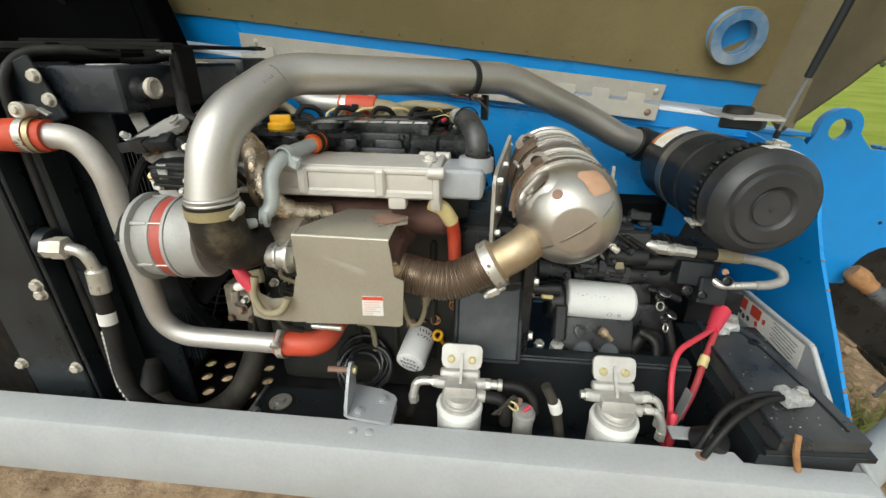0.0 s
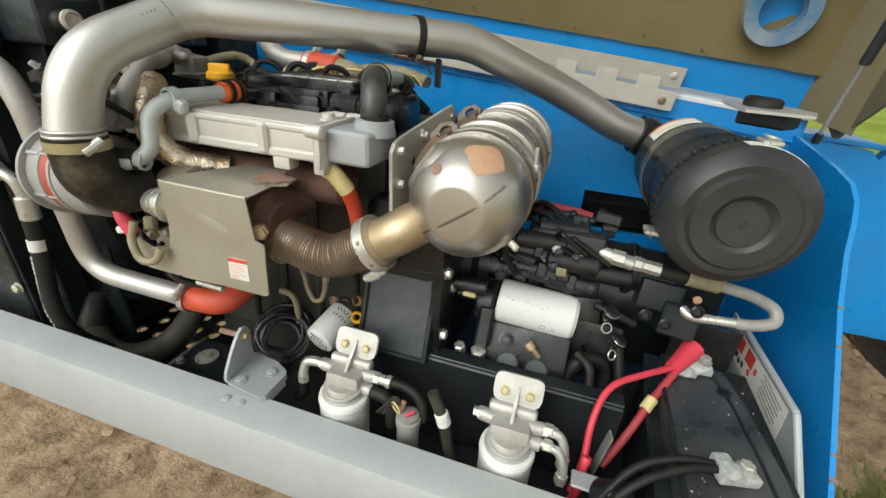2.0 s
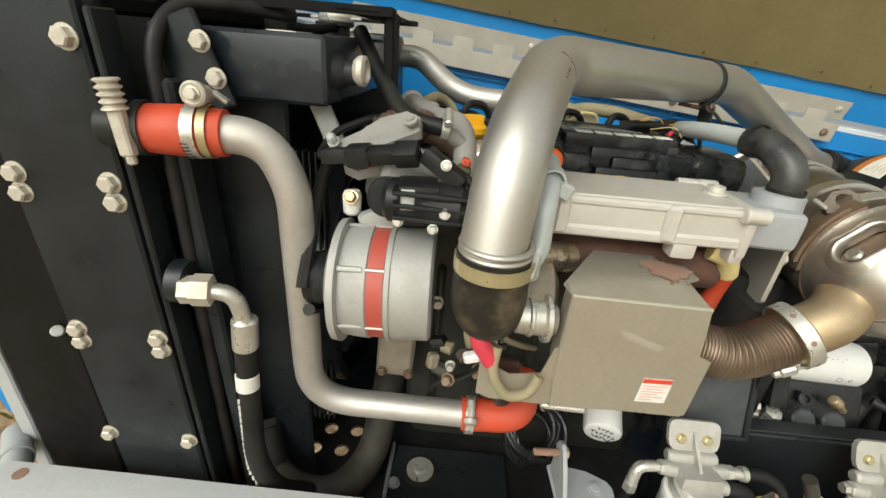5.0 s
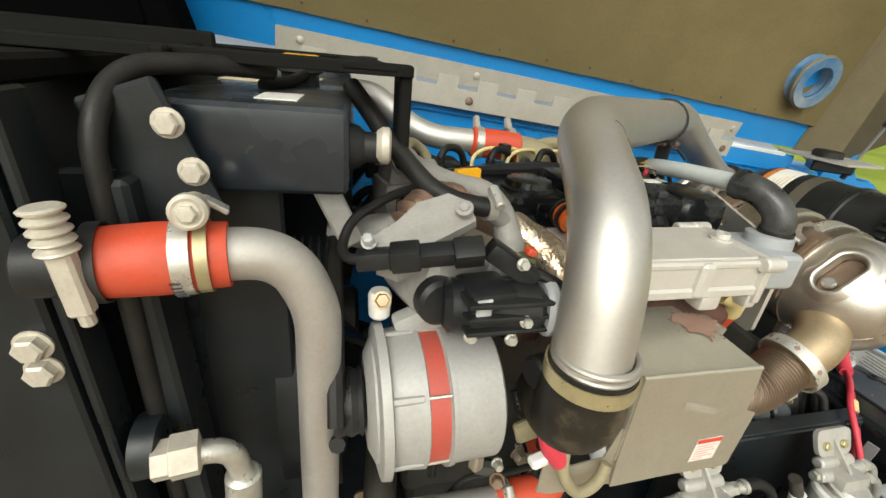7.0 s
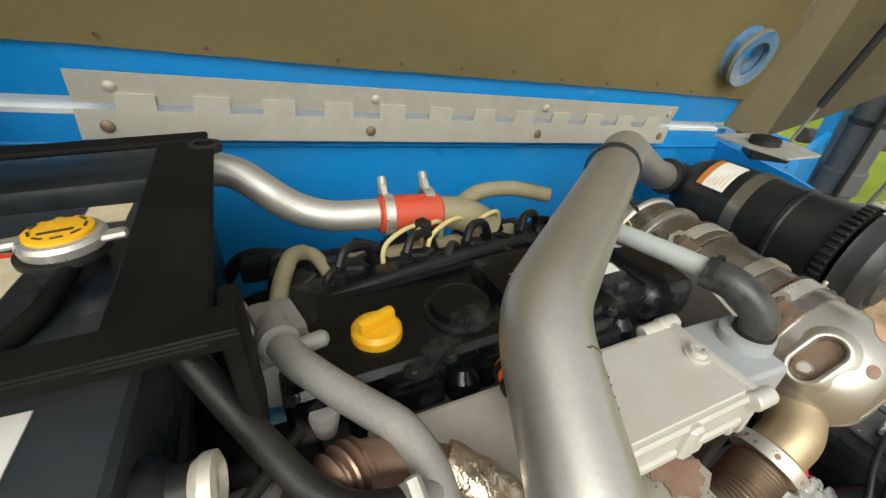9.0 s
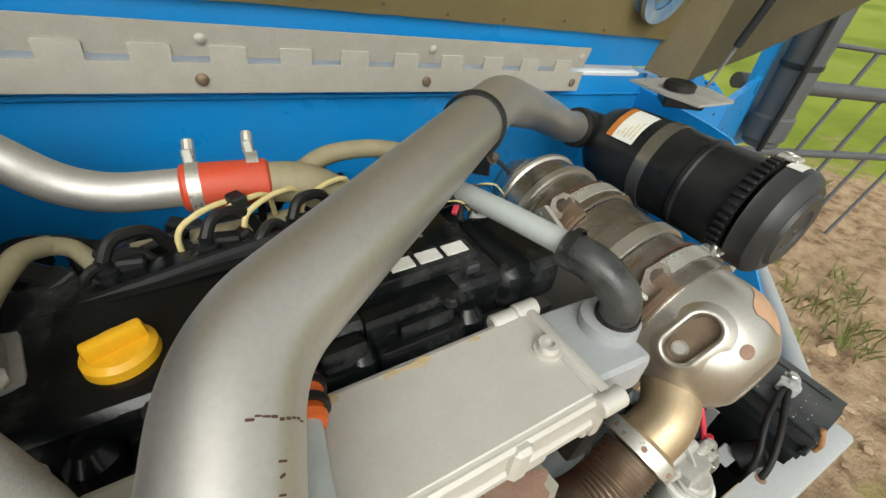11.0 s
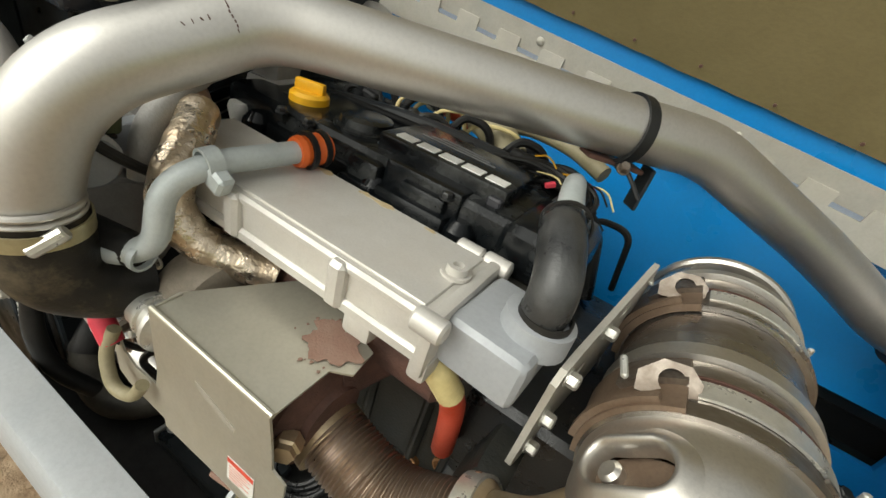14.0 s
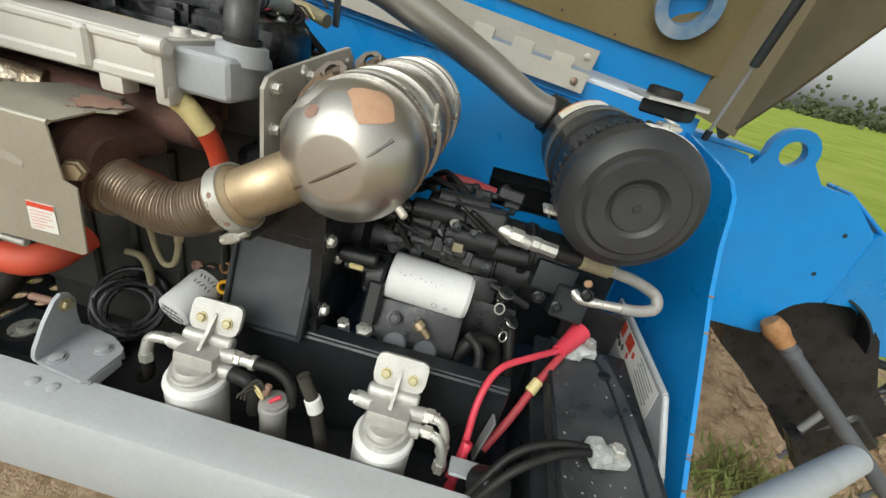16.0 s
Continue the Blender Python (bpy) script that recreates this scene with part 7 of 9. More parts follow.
    part("filler_neck", lathe(bm_new(), (-0.572, 0.215, 1.562), (0, 0, 1), [(0, 0.022), (0.012, 0.022), (0.014, 0.028), (0.018, 0.028)], 26), "plastic", t)
    cap = part("filler_cap", lathe(bm_new(), (-0.570, 0.216, 1.578), (0, 0, 1), [(0, 0.022), (0.004, 0.026), (0.010, 0.0265), (0.013, 0.0245), (0.014, 0.020), (0.014, 0)], 28), "zinc", t, "plated pressure cap")
    part("cap_disc", lathe(bm_new(), (-0.570, 0.216, 1.591), (0, 0, 1), [(0, 0.021), (0.003, 0.0205), (0.004, 0.018), (0.004, 0)], 28), "yellow", cap, "yellow warning disc")
    for q in range(9):
        t0 = 2 * math.pi * q / 9
        part("printed_mark", box(bm_new(), (-0.570 + 0.0160 * math.cos(t0), 0.216 + 0.0160 * math.sin(t0), 1.5956), (0.007, 0.0016, 0.0005), (0, 0, math.degrees(t0) + 90), 0), "ink", cap)
    part("printed_bar", box(bm_new(), (-0.570, 0.210, 1.5956), (0.020, 0.0025, 0.0005), (0, 0, 8), 0), "ink", cap)
    for s in (-1, 1):
        part("cap_ear", box(bm_new(), (-0.570 + 0.030 * s, 0.216 - 0.004 * s, 1.586), (0.018, 0.013, 0.005), (0, 0, 10), 0.002), "zinc", cap)
    part("overflow_nozzle", tube(bm_new(), [(-0.568, 0.205, 1.572), (-0.566, 0.186, 1.574), (-0.575, 0.150, 1.568), (-0.60, 0.11, 1.566)], 0.0065, 0.02, 12), "guardblack", t, "dusty overflow hose")
    # guard frame of flat bars over the tank
    g = thing("tank_guard", (-0.6, 0.15, 1.58), "black flat-bar guard frame over the coolant tank", "frame")
    part("front_bar", box(bm_new(), (-0.665, 0.075, 1.594), (0.41, 0.026, 0.006), (0, 0, 0), 0.002), "guardblack", g)
    part("front_lip", box(bm_new(), (-0.665, 0.063, 1.591), (0.41, 0.004, 0.010), (0, 0, 0), 0.001), "guardblack", g)
    part("cross_bar", box(bm_new(), (-0.500, 0.225, 1.592), (0.052, 0.33, 0.006), (0, 0, 0), 0.002), "guardblack", g)
    part("rear_bar", box(bm_new(), (-0.685, 0.405, 1.592), (0.41, 0.03, 0.006), (0, 0, 0), 0.002), "guardblack", g)
    part("middle_bar", box(bm_new(), (-0.68, 0.16, 1.590), (0.011, 0.26, 0.012), (0, 0, 8), 0.002), "guardblack", g)
    part("down_leg", box(bm_new(), (-0.466, 0.09, 1.545), (0.012, 0.045, 0.095), (0, 0, 0), 0.002), "guardblack", g)
    part("grommet", lathe(bm_new(), (-0.482, 0.372, 1.588), (0, 0, 1), [(0, 0.016), (0.008, 0.016), (0.009, 0.01), (0, 0.01)], 20), "rubber", g)
    # dark box at the end of the bay
    b = thing("control_box", (-1.05, 0.55, 1.55), "black soft-edged box beside the raised cover", "box")
    part("shell", box(bm_new(), (-1.03, 0.51, 1.725), (0.42, 0.12, 0.30), (0, -8, 0), 0.02, 3), "curtain", b)
    part("edge_flap", box(bm_new(), (-0.803, 0.505, 1.66), (0.05, 0.10, 0.20), (0, -16, 0), 0.015, 3), "curtain", b)
    # fan with guard rings
    f = thing("cooling_fan", (-0.52, 0.25, 1.2), "black cooling fan behind wire guard rings", "fan")
    part("shroud", pipe_wall(bm_new(), (-0.60, 0.27, 1.19), (1, 0, 0), 0.07, 0.235, 0.255, 48), "black", f)
    for k in range(7):
        a = 2 * math.pi * k / 7
        c = V((-0.53, 0.27 + 0.12 * math.cos(a), 1.19 + 0.12 * math.sin(a)))
        part("blade", box(bm_new(), c, (0.05, 0.20, 0.007), (math.degrees(a), 25, 0), 0.003), "plastic", f)
    part("hub", rod(bm_new(), (-0.565, 0.27, 1.19), (-0.50, 0.27, 1.19), 0.05, n=24, bevel=0.006), "cast_black", f)
    for k in range(8):
        part("guard_ring", ring(bm_new(), (-0.575 + 0.002 * k, 0.27, 1.19), (1, 0, 0), 0.245 - 0.018 * k, 0.0018, 44, 6), "oldgrey", f)
    for a in (200, 235, 160):
        t0 = radians(a)
        part("guard_spoke", rod(bm_new(), (-0.562, 0.27 + 0.08 * math.cos(t0), 1.19 + 0.08 * math.sin(t0)), (-0.577, 0.27 + 0.25 * math.cos(t0), 1.19 + 0.25 * math.sin(t0)), 0.002, n=6), "oldgrey", f)
    # alternator
    a = thing("alternator", (-0.45, -0.05, 1.22), "grey finned alternator with a red band", "alternator")
    ax = V((1, 0.02, 0.02)).normalized()
    o = V((-0.508, -0.042, 1.298))
    part("rear_frame", lathe(bm_new(), o, ax, [(0, 0.045), (0.006, 0.058), (0.02, 0.066), (0.05, 0.069), (0.052, 0.066)], 40), "altgrey", a)
    part("stator", lathe(bm_new(), o + ax * 0.051, ax, [(0, 0.067), (0.018, 0.067)], 40), "bandred", a, "faded red stator band")
    part("drive_frame", lathe(bm_new(), o + ax * 0.069, ax, [(0, 0.066), (0.002, 0.0685), (0.050, 0.0675), (0.053, 0.063), (0.054, 0.03), (0.054, 0)], 40), "altgrey", a)
    dd, u, w = frame_of(ax)
    for k in range(6):
        t = 2 * math.pi * (k + 0.35) / 6
        rd = u * math.cos(t) + w * math.sin(t)
        m = Matrix((ax, rd.cross(ax), rd)).transposed().to_euler()
        part("fin", box(bm_new(), o + ax * 0.032 + rd * 0.0675, (0.030, 0.007, 0.004), tuple(math.degrees(v) for v in m), 0.0015), "altgrey", a)
        part("clip", box(bm_new(), o + ax * 0.060 + rd * 0.0680, (0.021, 0.003, 0.0025), tuple(math.degrees(v) for v in m), 0.0008), "zinc", a)
    part("frame_rim", lathe(bm_new(), o + ax * 0.008, ax, [(0, 0.066), (0.002, 0.0735), (0.010, 0.0745), (0.012, 0.067)], 40), "altgrey", a)
    part("band_rim", lathe(bm_new(), o + ax * 0.070, ax, [(0, 0.067), (0.001, 0.0705), (0.006, 0.0705), (0.007, 0.067)], 40), "altgrey", a)
    part("pulley", lathe(bm_new(), o - ax * 0.03, ax, [(0, 0.03), (0.004, 0.033), (0.010, 0.030), (0.016, 0.033), (0.022, 0.030), (0.026, 0.033), (0.03, 0.02)], 30), "cast_black", a)
    part("mount_lug", box(bm_new(), (-0.443, 0.078, 1.102), (0.060, 0.040, 0.088), (0, 3, 0), 0.005), "luggrey", a, "dirty cast mounting lug")
    bolts(a, [(-0.464, 0.057, 1.070), (-0.420, 0.057, 1.068)], (0, -1, 0.1), 0.007, 0.006, "rustbrown")
    part("tension_arm", box(bm_new(), (-0.455, -0.02, 1.372), (0.05, 0.02, 0.03), (0, -25, 0), 0.006, 2), "altgrey", a)
    part("red_boot", tube(bm_new(), [(-0.338, -0.086, 1.282), (-0.328, -0.090, 1.262), (-0.309, -0.090, 1.234)], lambda q: 0.0055 + 0.0055 * min(1, q / 0.03), 0.02, 12, fine=0.006), "redcable", a, "red rubber terminal boot")
    part("connector", box(bm_new(), (-0.333, -0.088, 1.236), (0.020, 0.014, 0.012), (0, -12, 8), 0.003), "white", a, "white plastic connector")
    part("lead", tube(bm_new(), [(-0.310, -0.088, 1.236), (-0.335, -0.05, 1.17), (-0.375, -0.01, 1.12), (-0.39, 0.03, 1.02)], 0.0036, 0.03, 10), "rubber", a)
    solo("drive_belt", tube(bm_new(), [(-0.535, -0.075, 1.30), (-0.535, 0.02, 1.42), (-0.535, 0.30, 1.42), (-0.535, 0.25, 1.10), (-0.535, -0.06, 1.26)], 0.008, 0.05, 8), "rubber", "black ribbed drive belt", "belt")
    # hydraulic hose with swaged ends
    h = thing("hydraulic_hose", (-0.63, -0.06, 0.9), "black hydraulic hose with plated elbow and printed line", "hose")
    part("elbow", tube(bm_new(), [(-0.672, -0.066, 1.276), (-0.628, -0.056, 1.272), (-0.622, -0.052, 1.225)], 0.0105, 0.025, 16), "zinc", h)
    part("hex_nut", lathe(bm_new(), (-0.685, -0.068, 1.277), (1, 0.2, -0.05), [(0, 0.017), (0.012, 0.017), (0.013, 0.0195), (0.034, 0.0195), (0.036, 0.013)], 6), "palezinc", h)
    part("bulkhead", lathe(bm_new(), (-0.70, -0.05, 1.278), (1, 0, 0), [(0, 0.028), (0.018, 0.026), (0.02, 0.015)], 20), "black", h)
    part("swage", rod(bm_new(), (-0.622, -0.052, 1.232), (-0.625, -0.054, 1.185), 0.0165, n=20, bevel=0.003), "zinc", h)
    hose = part("hose", tube(bm_new(), [(-0.625, -0.054, 1.19), (-0.627, -0.060, 1.10), (-0.622, -0.078, 1.0), (-0.60, -0.072, 0.93), (-0.56, -0.03, 0.87)], 0.0145, 0.06, 18), "rubber", h)
    part("white_band", rod(bm_new(), (-0.6265, -0.058, 1.146), (-0.6268, -0.060, 1.122), 0.0153, n=20, bevel=0.001), "paper", hose, "white marker band")
    line = [V((-0.6265, -0.060, 1.112)), V((-0.6235, -0.071, 1.03)), V((-0.620, -0.0755, 0.99)), V((-0.611, -0.074, 0.955))]
    for u, v in zip(line, line[1:]):
        n = max(2, round((v - u).length / 0.0105))
        for k in range(n):
            c = u.lerp(v, (k + 0.5) / n) + V((-0.0095, -0.0116, 0))
            part("print_mark", box(bm_new(), c, (0.0030, 0.0022, 0.0070 + 0.0012 * (k % 3)), (0, 0, 35), 0), "paper", hose)
    # bent black suction hose on the tray floor
    s = thing("suction_hose", (-0.5, 0.0, 0.85), "thick dusty black rubber hose on the tray floor", "hose")
    part("hose", tube(bm_new(), [(-0.665, 0.03, 0.96), (-0.635, -0.025, 0.880), (-0.535, -0.030, 0.852), (-0.478, 0.045, 0.862), (-0.468, 0.13, 0.93), (-0.46, 0.16, 1.02)], 0.028, 0.06, 22), "dustyhose", s)
    part("cuff", tube(bm_new(), [(-0.660, 0.022, 0.950), (-0.648, 0.0, 0.918), (-0.640, -0.012, 0.900)], 0.0305, 0.03, 22), "rubber", s, "black rubber cuff")


build_radiator()


# ---- filters, bracket and pump along the tray ----
def build_filters():
    f = thing("fuel_filter", (0.03, -0.05, 0.86), "white spin-on fuel filter under a cast aluminium head", "filter", "fuel filters along the rail")
    part("can", lathe(bm_new(), (0.03, -0.048, 0.845), (0, 0, 1), [(0, 0.0), (0, 0.034), (0.006, 0.041), (0.128, 0.0425), (0.132, 0.044), (0.139, 0.0425), (0.143, 0.036)], 40), "offwhite", f, "white painted canister")
    part("neck", lathe(bm_new(), (0.03, -0.048, 0.984), (0, 0, 1), [(0, 0.037), (0.004, 0.037), (0.007, 0.031), (0.018, 0.029), (0.022, 0.026)], 36), "headalu", f)
    head = part("head", box(bm_new(), (0.03, -0.032, 1.010), (0.062, 0.052, 0.026), (-8, 0, 0), 0.008, 2), "headalu", f, "cast aluminium head")
    part("plate", slab(bm_new(), [(-0.020, -0.032), (0.020, -0.032), (0.024, -0.022), (0.036, -0.014), (0.039, -0.004), (0.039, 0.018), (0.036, 0.025), (0.029, 0.028), (-0.029, 0.028), (-0.036, 0.025), (-0.039, 0.018), (-0.039, -0.004), (-0.036, -0.014), (-0.024, -0.022)], (0.03, 0.004, 1.047), (1, 0, 0), (0, 0.45, 0.9), 0.008), "headalu", head)
    part("boss", rod(bm_new(), (-0.010, -0.014, 1.024), (0.066, -0.014, 1.024), 0.0105, n=18, bevel=0.003), "headalu", head)
    part("flange_lip", lathe(bm_new(), (0.03, -0.048, 0.999), (0, -0.2, 1), [(0, 0.026), (0, 0.034), (0.003, 0.0345), (0.005, 0.033), (0.005, 0.026)], 36), "headalu", head)
    part("rib", slab(bm_new(), [(0, 0), (0.055, 0.045), (0.062, 0.045), (0.062, 0)], (0.0275, -0.055, 1.015), (0, 1, 0), (0, 0, 1), 0.005), "headalu", head)
    bolts(head, [(0.01, -0.0035, 1.050), (0.05, -0.0035, 1.050)], (0, -0.9, 0.45), 0.0068, 0.004, "zincyellow")
    part("left_port", rod(bm_new(), (-0.022, -0.028, 1.014), (0.005, -0.030, 1.012), 0.011, n=16), "headalu", head)
    part("right_port", rod(bm_new(), (0.055, -0.028, 1.014), (0.078, -0.026, 1.014), 0.011, n=16), "headalu", head)
    part("lower_port", rod(bm_new(), (0.055, -0.040, 0.998), (0.078, -0.040, 0.996), 0.011, n=16), "headalu", head)
    part("hex_left", lathe(bm_new(), (-0.012, -0.028, 1.014), (-1, 0, 0), [(0, 0.011), (0.012, 0.011), (0.013, 0.008), (0.02, 0.008)], 6), "zinc", head)
    part("hex_right", lathe(bm_new(), (0.074, -0.026, 1.014), (1, 0, 0), [(0, 0.011), (0.012, 0.011), (0.013, 0.009), (0.026, 0.009)], 6), "zinc", head)
    g = copy_thing(f, pose(0.316, -0.048, 0.858))
    g.location = V((0.316, -0.05, 0.855))
    g["label"] = "dusty white spin-on fuel filter with two plated elbows"
    # plumbing of the two filters
    p = thing("fuel_line", (0.1, -0.03, 0.98), "black rubber fuel hose with plated unions", "hose")
    part("hose", tube(bm_new(), [(0.098, -0.026, 1.014), (0.14, -0.024, 1.012), (0.168, -0.03, 0.995), (0.172, -0.04, 0.965)], 0.0088, 0.025, 14), "rubber", p)
    part("union", lathe(bm_new(), (0.088, -0.026, 1.014), (1, 0, -0.02), [(0, 0.009), (0.012, 0.009), (0.013, 0.0115), (0.02, 0.0115), (0.021, 0.009)], 12), "zinc", p)
    part("lower_elbow", tube(bm_new(), [(0.078, -0.040, 0.996), (0.108, -0.042, 0.994), (0.118, -0.045, 0.975), (0.118, -0.046, 0.94)], 0.011, 0.02, 14), "rubber", p)
    q = thing("elbow_fitting", (-0.04, -0.03, 1.0), "plated steel elbow fitting on the filter head", "fitting")
    part("elbow", tube(bm_new(), [(-0.03, -0.028, 1.014), (-0.055, -0.030, 1.013), (-0.060, -0.036, 0.985), (-0.060, -0.036, 0.975)], 0.0085, 0.02, 14), "zinc", q)
    part("nut", lathe(bm_new(), (-0.060, -0.036, 0.985), (0, 0, -1), [(0, 0.0105), (0.016, 0.0105), (0.017, 0.008)], 6), "zinc", q)
    part("hose", tube(bm_new(), [(-0.060, -0.036, 0.972), (-0.065, -0.030, 0.93), (-0.10, -0.01, 0.89)], 0.009, 0.03, 12), "rubber", q)
    r = thing("elbow_fitting", (0.40, -0.03, 0.99), "pair of plated elbow fittings feeding the filter", "fitting")
    for dz, dy, dx in ((0, 0, 0), (-0.018, -0.014, 0.002)):
        part("elbow", tube(bm_new(), [(0.362 + dx, -0.026 + dy, 1.013 + dz), (0.392 + dx, -0.028 + dy, 1.010 + dz), (0.402 + dx, -0.034 + dy, 0.985 + dz), (0.402 + dx, -0.036 + dy, 0.965 + dz)], 0.0072, 0.016, 14), "zinc", r)
        part("nut", lathe(bm_new(), (0.402 + dx, -0.035 + dy, 0.972 + dz), (0, 0, -1), [(0, 0.0098), (0.018, 0.0098), (0.02, 0.008)], 6), "zinc", r)
        part("collar_nut", lathe(bm_new(), (0.366 + dx, -0.026 + dy, 1.013 + dz), (1, 0, -0.08), [(0, 0.0098), (0.011, 0.0098), (0.013, 0.008)], 6), "zinc", r)
    # small sensor bowl between the filters
    s = thing("fuel_sensor", (0.168, -0.06, 0.88), "small dusty bowl with a red-topped sensor and tan wires", "sensor")
    part("bowl", lathe(bm_new(), (0.172, -0.052, 0.86), (0, 0, 1), [(0, 0.016), (0.01, 0.019), (0.075, 0.019), (0.078, 0.021), (0.088, 0.021), (0.090, 0.016), (0.096, 0.010), (0.096, 0)], 24), "greydust", s)
    part("cap", lathe(bm_new(), (0.172, -0.052, 0.947), (0, 0, 1), [(0, 0.018), (0.008, 0.018), (0.010, 0.012), (0.010, 0)], 20), "greydust", s)
    part("red_plug", box(bm_new(), (0.176, -0.056, 0.962), (0.018, 0.005, 0.005), (0, -25, 30), 0.001), "redcable", s)
    part("wire_loop", ring(bm_new(), (0.150, -0.055, 0.965), (0.5, 0.8, 0.2), 0.011, 0.0018, 20, 6), "cream", s)
    part("terminal", box(bm_new(), (0.160, -0.05, 0.968), (0.010, 0.008, 0.022), (0, 15, 0), 0.002), "rustpatch", s)
    for k, (dx, dz) in enumerate(((-0.030, 0.004), (-0.036, -0.006), (-0.024, 0.012))):
        part("wire", tube(bm_new(), [(0.160, -0.052, 0.972), (0.150, -0.056, 0.982 + dz), (0.160 + dx, -0.058, 0.962 + dz), (0.150 + dx, -0.050, 0.935)], 0.0018, 0.012, 8), "dustyhose", s)
    s.location = s.location + V((-0.021, 0.0, 0.028))
    d = thing("drain_hose", (0.21, -0.05, 0.86), "dusty black hose with a pale marker sleeve", "hose")
    part("hose", tube(bm_new(), [(0.236, -0.048, 0.845), (0.222, -0.046, 0.93), (0.207, -0.045, 0.993), (0.186, -0.040, 1.034)], 0.0095, 0.03, 14), "dustyhose", d)
    part("sleeve", rod(bm_new(), (0.2115, -0.0453, 0.978), (0.2040, -0.0448, 1.001), 0.0118, n=16), "paper", d)
    # engine oil filter
    o = thing("oil_filter", (-0.075, 0.08, 0.98), "small white oil filter with handwritten date marks", "filter")
    a, b = V((-0.066, 0.122, 1.012)), V((-0.082, 0.046, 0.988))
    dd = (b - a).normalized()
    L = (b - a).length
    can = part("can", lathe(bm_new(), a, dd, [(0, 0.029), (0.002, 0.0315), (0.008, 0.032), (L - 0.008, 0.032), (L - 0.003, 0.0305), (L - 0.001, 0.027), (L, 0.023), (L, 0)], 40), "white", o)
    part("base", lathe(bm_new(), a, -dd, [(0, 0.030), (0.02, 0.033), (0.04, 0.033), (0.04, 0)], 28), "block", o)
    rnd = random.Random(6)
    e1 = V((1, 0, 0))
    e1 = (e1 - dd * e1.dot(dd)).normalized()
    e2 = dd.cross(e1)
    if e2.z < 0:
        e2 = -e2

    def stroke(c, ex, nz, ang, ln):
        """One pen stroke lying on the can."""
        ey = nz.cross(ex)
        x = ex * math.cos(ang) + ey * math.sin(ang)
        m = Matrix((x, nz.cross(x), nz)).transposed().to_euler()
        part("ink_mark", box(bm_new(), c, (ln, 0.0017, 0.0006), tuple(math.degrees(v) for v in m), 0), "ink", can)

    for row, n in enumerate((4, 6, 5)):
        for k in range(n):
            c = b + e1 * (0.0072 * (k - (n - 1) / 2)) + e2 * (0.013 - 0.013 * row - 0.004 * (k - 2) * 0.4) + dd * 0.0003
            stroke(c, e1, dd, radians(rnd.uniform(55, 125)), rnd.uniform(0.006, 0.010))
            stroke(c + e1 * 0.002 + e2 * rnd.uniform(-0.003, 0.003), e1, dd, radians(rnd.uniform(-30, 30)), rnd.uniform(0.003, 0.006))
    for row in range(2):
        for k in range(5):
            q = radians(34 + 13 * k)
            nz = (e1 * math.cos(q) + e2 * math.sin(q)).normalized()
            stroke(a + dd * (0.012 + 0.014 * row) + nz * 0.0322, dd, nz, rnd.uniform(-0.7, 0.7), rnd.uniform(0.005, 0.009))
    # dipstick ring
    y = thing("dipstick", (-0.037, 0.125, 0.99), "yellow dipstick with a ring handle", "dipstick")
    part("ring", ring(bm_new(), (-0.0281, 0.106, 1.0224), (0.3, -0.8, 0.55), 0.0095, 0.0036, 24, 8), "yellow", y)
    part("stem", rod(bm_new(), (-0.024, 0.110, 1.014), (-0.018, 0.128, 0.985), 0.0045, n=10), "yellow", y)
    # grey angle bracket on the rail
    k = thing("angle_bracket", (-0.12, -0.07, 0.96), "light grey bent steel bracket bolted to the rail", "bracket")
    part("foot", slab(bm_new(), [(-0.178, -0.094), (-0.170, -0.098), (-0.099, -0.106), (-0.092, -0.101), (-0.091, -0.046), (-0.097, -0.036), (-0.125, -0.022), (-0.178, -0.014)], (0, 0, 0.972), (1, 0, 0), (0, 1, 0), 0.006), "greyzinc", k)
    part("side_skirt", box(bm_new(), (-0.0935, -0.074, 0.9645), (0.005, 0.054, 0.020), (0, 0, 0), 0.002), "greyzinc", k)
    part("rear_skirt", box(bm_new(), (-0.1130, -0.0310, 0.9645), (0.034, 0.005, 0.020), (0, 0, -25), 0.002), "greyzinc", k)
    up = slab(bm_new(), [(0.0, 0.0), (-0.002, 0.010), (0.002, 0.022), (0.022, 0.052), (0.043, 0.076), (0.054, 0.081), (0.065, 0.076), (0.072, 0.062), (0.070, 0.035), (0.072, 0.012), (0.080, 0.0)], (-0.179, -0.096, 0.974), (-0.0464, 0.9989, 0), (0, 0, 1), 0.006)
    part("upright", up, "greyzinc", k)
    part("bend", tube(bm_new(), [(-0.1765, -0.093, 0.976), (-0.1800, -0.018, 0.976)], 0.0055, 0.01, 10), "greyzinc", k)
    bolts(k, [(-0.155, -0.084, 0.978), (-0.118, -0.049, 0.978)], (0, 0, 1), 0.0095, 0.004, "greyzinc")
    part("stud", rod(bm_new(), (-0.221, -0.048, 1.042), (-0.182, -0.041, 1.0365), 0.0055, n=12), "rustpatch", k, "rusty threaded stud")
    part("stud_nut", bolt(bm_new(), (-0.175, -0.0400, 1.0365), (1, 0.05, 0), 0.0085, 0.006), "zincyellow", k)
    # round rubber mount
    m = thing("engine_mount", (-0.39, 0.047, 0.85), "round black rubber engine mount with a steel washer", "mount")
    part("rubber", lathe(bm_new(), (-0.387, 0.047, 0.846), (0, 0, 1), [(0, 0.034), (0.002, 0.034), (0.003, 0.030), (0.003, 0)], 30), "rubber", m)
